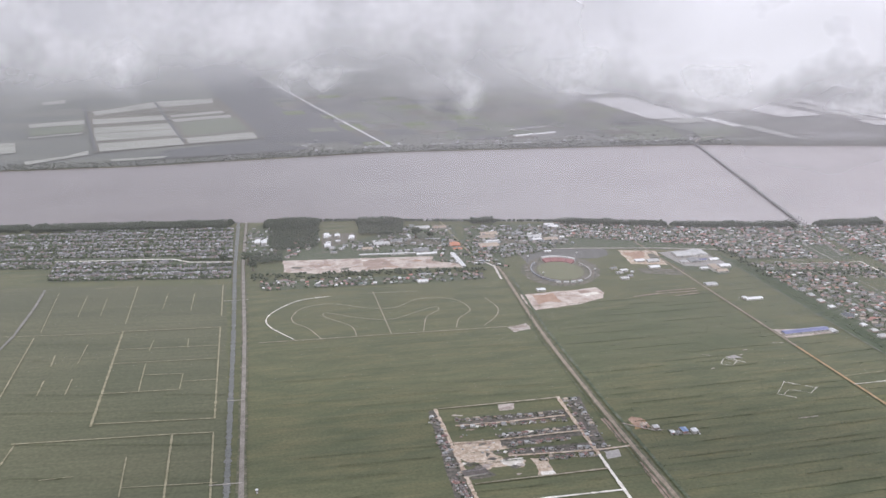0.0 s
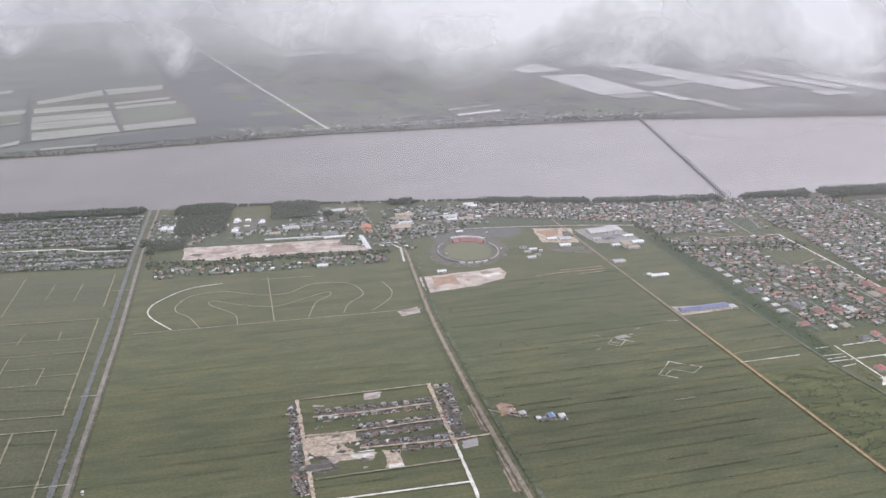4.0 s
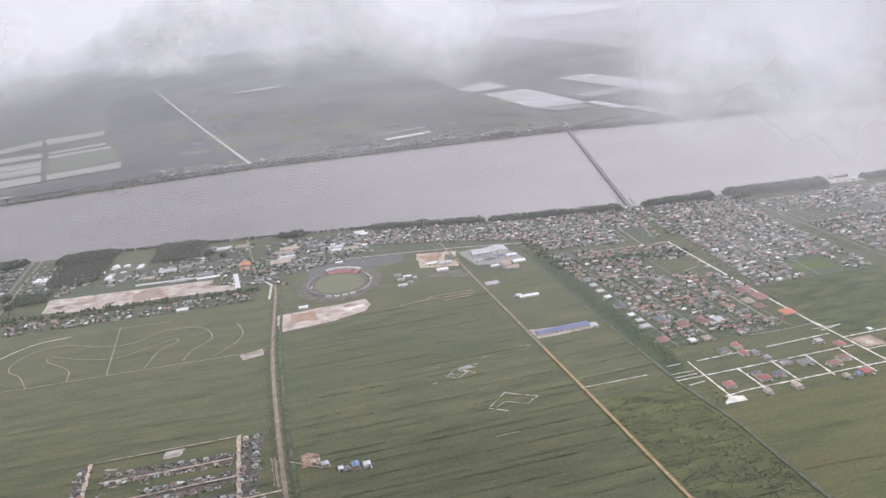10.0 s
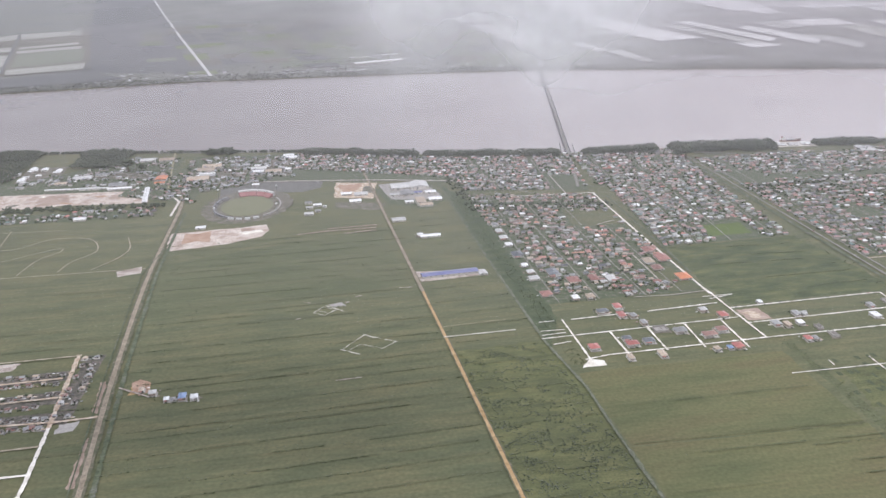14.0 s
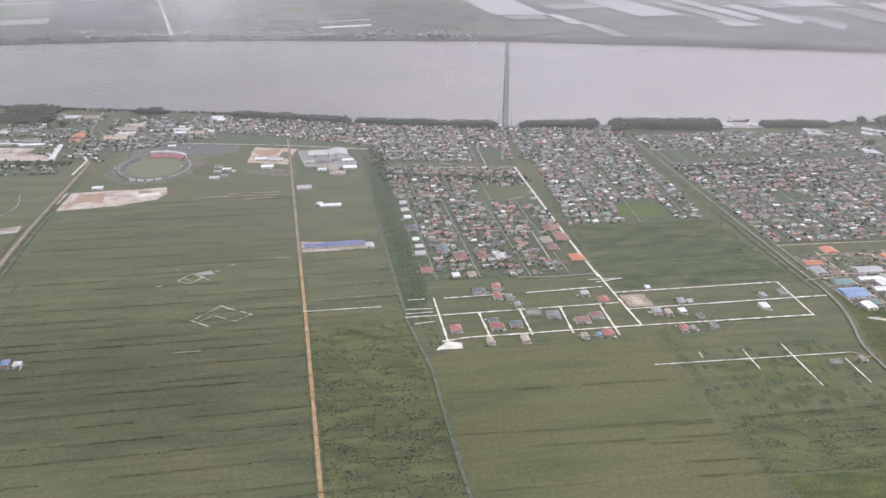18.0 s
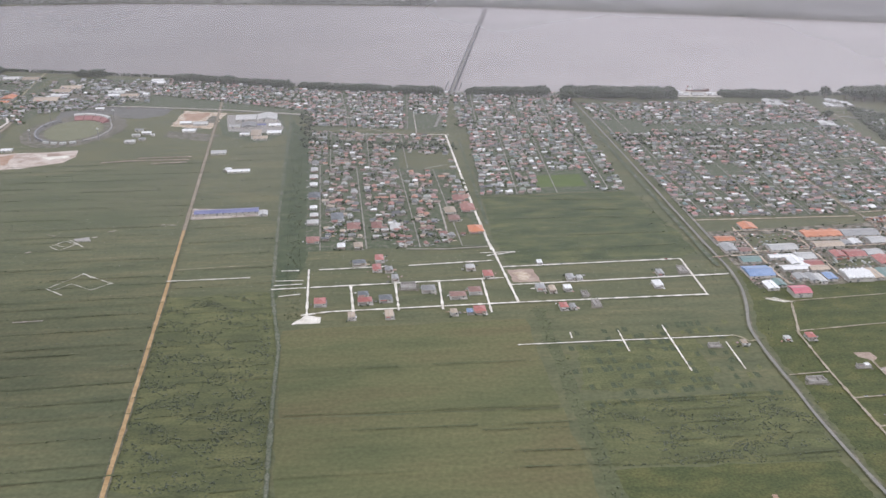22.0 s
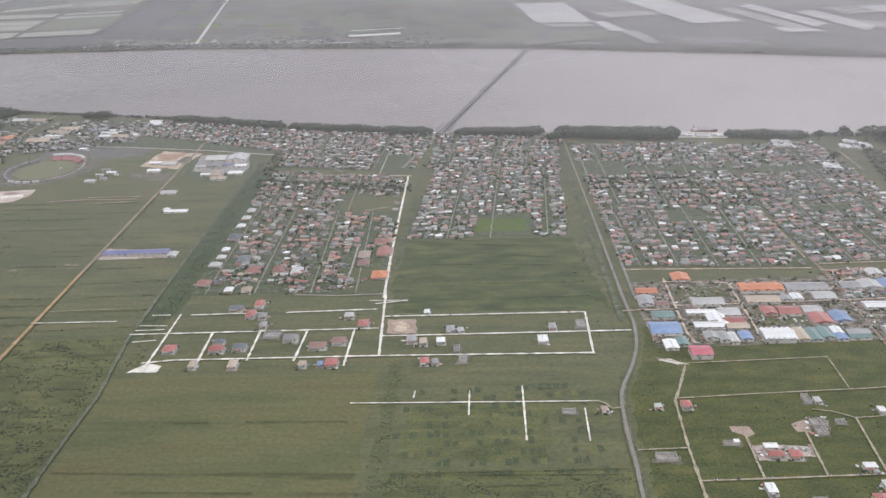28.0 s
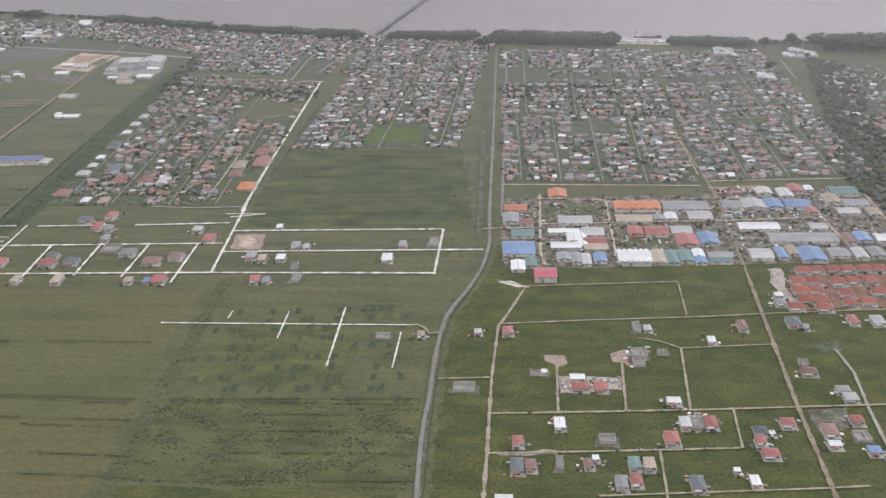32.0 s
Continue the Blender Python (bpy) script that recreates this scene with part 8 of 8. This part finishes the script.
# ---- clouds ----
def cloud_material(name, scale, thick, low, high, soft, fill=0.25, detail=5, white=0.84):
    """White cloud: its thickness follows billows of noise and thins out towards its rim; low to high is where billows begin."""
    m = bpy.data.materials.new(name)
    m.use_nodes = True
    n, l = m.node_tree.nodes, m.node_tree.links
    n.clear()
    co = n.new("ShaderNodeTexCoord")
    ns = n.new("ShaderNodeTexNoise")
    ns.inputs["Scale"].default_value, ns.inputs["Detail"].default_value, ns.inputs["Roughness"].default_value = 1 / scale, detail, 0.5
    l.new(co.outputs["Object"], ns.inputs["Vector"])
    rng = n.new("ShaderNodeMapRange")
    rng.interpolation_type = "SMOOTHSTEP"
    rng.inputs["From Min"].default_value, rng.inputs["From Max"].default_value = low, high
    l.new(ns.outputs["Fac"], rng.inputs["Value"])
    rim = n.new("ShaderNodeAttribute")
    rim.attribute_name = "rim"
    fade = n.new("ShaderNodeMath")
    fade.operation = "POWER"
    fade.inputs[1].default_value = soft
    l.new(rim.outputs["Fac"], fade.inputs[0])
    base = n.new("ShaderNodeMath")
    base.operation = "ADD"
    base.inputs[1].default_value = fill
    l.new(rng.outputs["Result"], base.inputs[0])
    mul = n.new("ShaderNodeMath")
    mul.operation = "MULTIPLY"
    l.new(base.outputs["Value"], mul.inputs[0])
    l.new(fade.outputs["Value"], mul.inputs[1])
    amt = n.new("ShaderNodeMath")
    amt.operation, amt.use_clamp = "MULTIPLY", True
    amt.inputs[1].default_value = thick
    l.new(mul.outputs["Value"], amt.inputs[0])
    clear, dif, thru = n.new("ShaderNodeBsdfTransparent"), n.new("ShaderNodeBsdfDiffuse"), n.new("ShaderNodeBsdfTranslucent")
    for b in (dif, thru):
        b.inputs["Color"].default_value = (white, white * 0.994, min(1, white * 1.02), 1)
    both, mix, out = n.new("ShaderNodeMixShader"), n.new("ShaderNodeMixShader"), n.new("ShaderNodeOutputMaterial")
    both.inputs["Fac"].default_value = 0.25
    l.new(dif.outputs["BSDF"], both.inputs[1]), l.new(thru.outputs["BSDF"], both.inputs[2])
    l.new(amt.outputs["Value"], mix.inputs["Fac"])
    l.new(clear.outputs["BSDF"], mix.inputs[1]), l.new(both.outputs["Shader"], mix.inputs[2])
    l.new(mix.outputs["Shader"], out.inputs["Surface"])
    return m


def cloud(x, y, z, w, h, depth, mat, label, seed, layers=3, rise=0.0, side=6.0, puff=False):
    """A cloud of some billowing veils one behind another, thin at the rim; rise: how much its base rises to the right; puff: a round one, thin all round."""
    rng = random.Random(seed)
    v, f, rim = [], [], []
    nx, nz = 32, 16
    for k in range(layers):
        n0 = len(v)
        off = rng.uniform(0, 50)
        for j in range(nz + 1):
            for i in range(nx + 1):
                s, t = i / nx, j / nz
                bulge = noise.noise(Vector((s * 4 + off, t * 3, k))) * depth * 0.1
                sag = noise.noise(Vector((s * 7 + off, k, 2.5))) * h * 0.16
                v.append((x + (s - 0.5) * w, y + k * depth / layers + bulge + t * h * 0.4, z + t * h + sag * (1 - t) + rise * s))
                if puff:
                    r = math.hypot(s - 0.5, t - 0.5) * 2 + 0.5 * noise.noise(Vector((s * 3 + off, t * 3, 7)))
                    rim.append(max(0.0, min(1.0, 1.0 - r)))
                else:
                    rim.append(max(0.0, min(1.0, t * min(3.2, side * 0.9))) * max(0.0, min(1.0, min(s, 1 - s) * side)))
        for j in range(nz):
            for i in range(nx):
                a = n0 + j * (nx + 1) + i
                f.append((a, a + 1, a + nx + 2, a + nx + 1))
    ob = mesh_object("cloud", v, f, mat)
    at = ob.data.attributes.new("rim", "FLOAT", "POINT")
    at.data.foreach_set("value", rim)
    for p in ob.data.polygons:
        p.use_smooth = True
    return tagged(ob, label, "cloud", kind="stuff")


BILLOW = cloud_material("grey_white_cloud", 24, 0.75, 0.38, 0.72, 1.3, 0.5, 3)
BRIGHT = cloud_material("bright_white_cloud", 26, 1.4, 0.36, 0.70, 1.2, 0.55, 3, white=0.97)
PUFF = cloud_material("white_cloud_puff", 9, 0.85, 0.3, 0.75, 1.3, 0.5, 4)
VEIL = cloud_material("thin_cloud", 24, 1.15, 0.3, 0.7, 1.4, 0.35, 3)
WISP = cloud_material("wisp_of_cloud", 6, 0.55, 0.3, 0.7, 1.5, 0.6, 2)
cloud(-60, 300, 199, 330, 60, 40, BILLOW, "low bank of ragged grey-white cloud above the fields", 1, 2)
cloud(128, 312, 194, 206, 60, 36, BRIGHT, "low bank of bright white cloud above the fields", 2, 2, rise=-7)
for k, (x, z, w, h) in enumerate(((-67, 212, 26, 24), (28, 203, 24, 16), (64, 206, 34, 20), (-12, 207, 30, 14), (105, 203, 40, 16), (150, 199, 44, 14))):
    cloud(x, 292 + k, z - h / 2, w, h, 3, PUFF, "small white puff below a bank of cloud", 20 + k, 1, puff=True)
cloud(186, 296, 186, 74, 60, 8, BRIGHT, "thick bright white cloud", 5, 2, puff=True)
cloud(282, 305, 152, 86, 54, 16, VEIL, "loose white cloud hanging in the air", 3, 2, side=2.2)
cloud(226.8, 140, 180, 22, 28, 3, WISP, "thin wisp of cloud drifting in the air", 4, 1, side=2.0)


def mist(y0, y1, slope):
    """A slanted see-through sheet over the river plain, added to stand in for haze; it rises and grows more opaque with
    distance.
    """
    m = bpy.data.materials.new("haze_stand_in")
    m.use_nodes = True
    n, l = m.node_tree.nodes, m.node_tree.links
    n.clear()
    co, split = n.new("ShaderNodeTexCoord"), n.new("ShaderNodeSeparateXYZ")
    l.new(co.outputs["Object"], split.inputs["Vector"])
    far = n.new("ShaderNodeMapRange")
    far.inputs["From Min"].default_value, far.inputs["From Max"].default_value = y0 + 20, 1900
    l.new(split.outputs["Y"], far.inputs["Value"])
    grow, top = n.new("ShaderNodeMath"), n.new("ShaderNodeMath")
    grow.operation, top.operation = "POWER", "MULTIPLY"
    grow.inputs[1].default_value, top.inputs[1].default_value = 1.0, HAZE_OPACITY
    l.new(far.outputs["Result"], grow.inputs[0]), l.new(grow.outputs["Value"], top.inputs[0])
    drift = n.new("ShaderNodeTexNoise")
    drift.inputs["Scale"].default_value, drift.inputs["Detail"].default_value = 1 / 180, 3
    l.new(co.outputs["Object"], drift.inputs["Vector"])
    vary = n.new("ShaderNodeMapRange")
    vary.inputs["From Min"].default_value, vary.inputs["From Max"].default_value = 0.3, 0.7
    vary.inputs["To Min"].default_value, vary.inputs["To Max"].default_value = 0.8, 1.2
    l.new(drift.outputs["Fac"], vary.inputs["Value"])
    # Opacity also grows eastward, putting that side's brightness into the sheet.
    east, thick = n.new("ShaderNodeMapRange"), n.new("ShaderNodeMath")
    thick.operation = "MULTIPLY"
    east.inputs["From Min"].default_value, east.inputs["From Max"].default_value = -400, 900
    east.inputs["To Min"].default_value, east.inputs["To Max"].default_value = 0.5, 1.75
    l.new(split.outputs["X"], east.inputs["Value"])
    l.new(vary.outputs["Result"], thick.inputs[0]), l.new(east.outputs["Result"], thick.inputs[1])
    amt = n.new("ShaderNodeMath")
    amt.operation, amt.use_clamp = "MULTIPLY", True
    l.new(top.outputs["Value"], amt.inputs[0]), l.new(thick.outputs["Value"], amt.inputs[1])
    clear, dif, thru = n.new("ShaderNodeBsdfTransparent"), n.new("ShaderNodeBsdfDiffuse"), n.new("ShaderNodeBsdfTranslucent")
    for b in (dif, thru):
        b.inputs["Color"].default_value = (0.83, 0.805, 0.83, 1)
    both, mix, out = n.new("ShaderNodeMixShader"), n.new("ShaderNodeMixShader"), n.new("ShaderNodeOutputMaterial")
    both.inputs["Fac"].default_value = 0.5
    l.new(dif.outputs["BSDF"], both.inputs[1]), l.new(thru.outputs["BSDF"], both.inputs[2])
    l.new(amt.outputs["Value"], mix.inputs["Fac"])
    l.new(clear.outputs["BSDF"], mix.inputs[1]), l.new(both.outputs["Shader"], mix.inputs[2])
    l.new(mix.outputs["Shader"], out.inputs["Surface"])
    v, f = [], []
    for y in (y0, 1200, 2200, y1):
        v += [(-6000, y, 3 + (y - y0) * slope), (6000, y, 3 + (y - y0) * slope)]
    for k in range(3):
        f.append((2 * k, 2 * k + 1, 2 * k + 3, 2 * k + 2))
    return tagged(mesh_object("mist", v, f, m), "slanted see-through sheet standing in for distance haze", "mist", kind="stuff")


HAZE_OPACITY = 0.64
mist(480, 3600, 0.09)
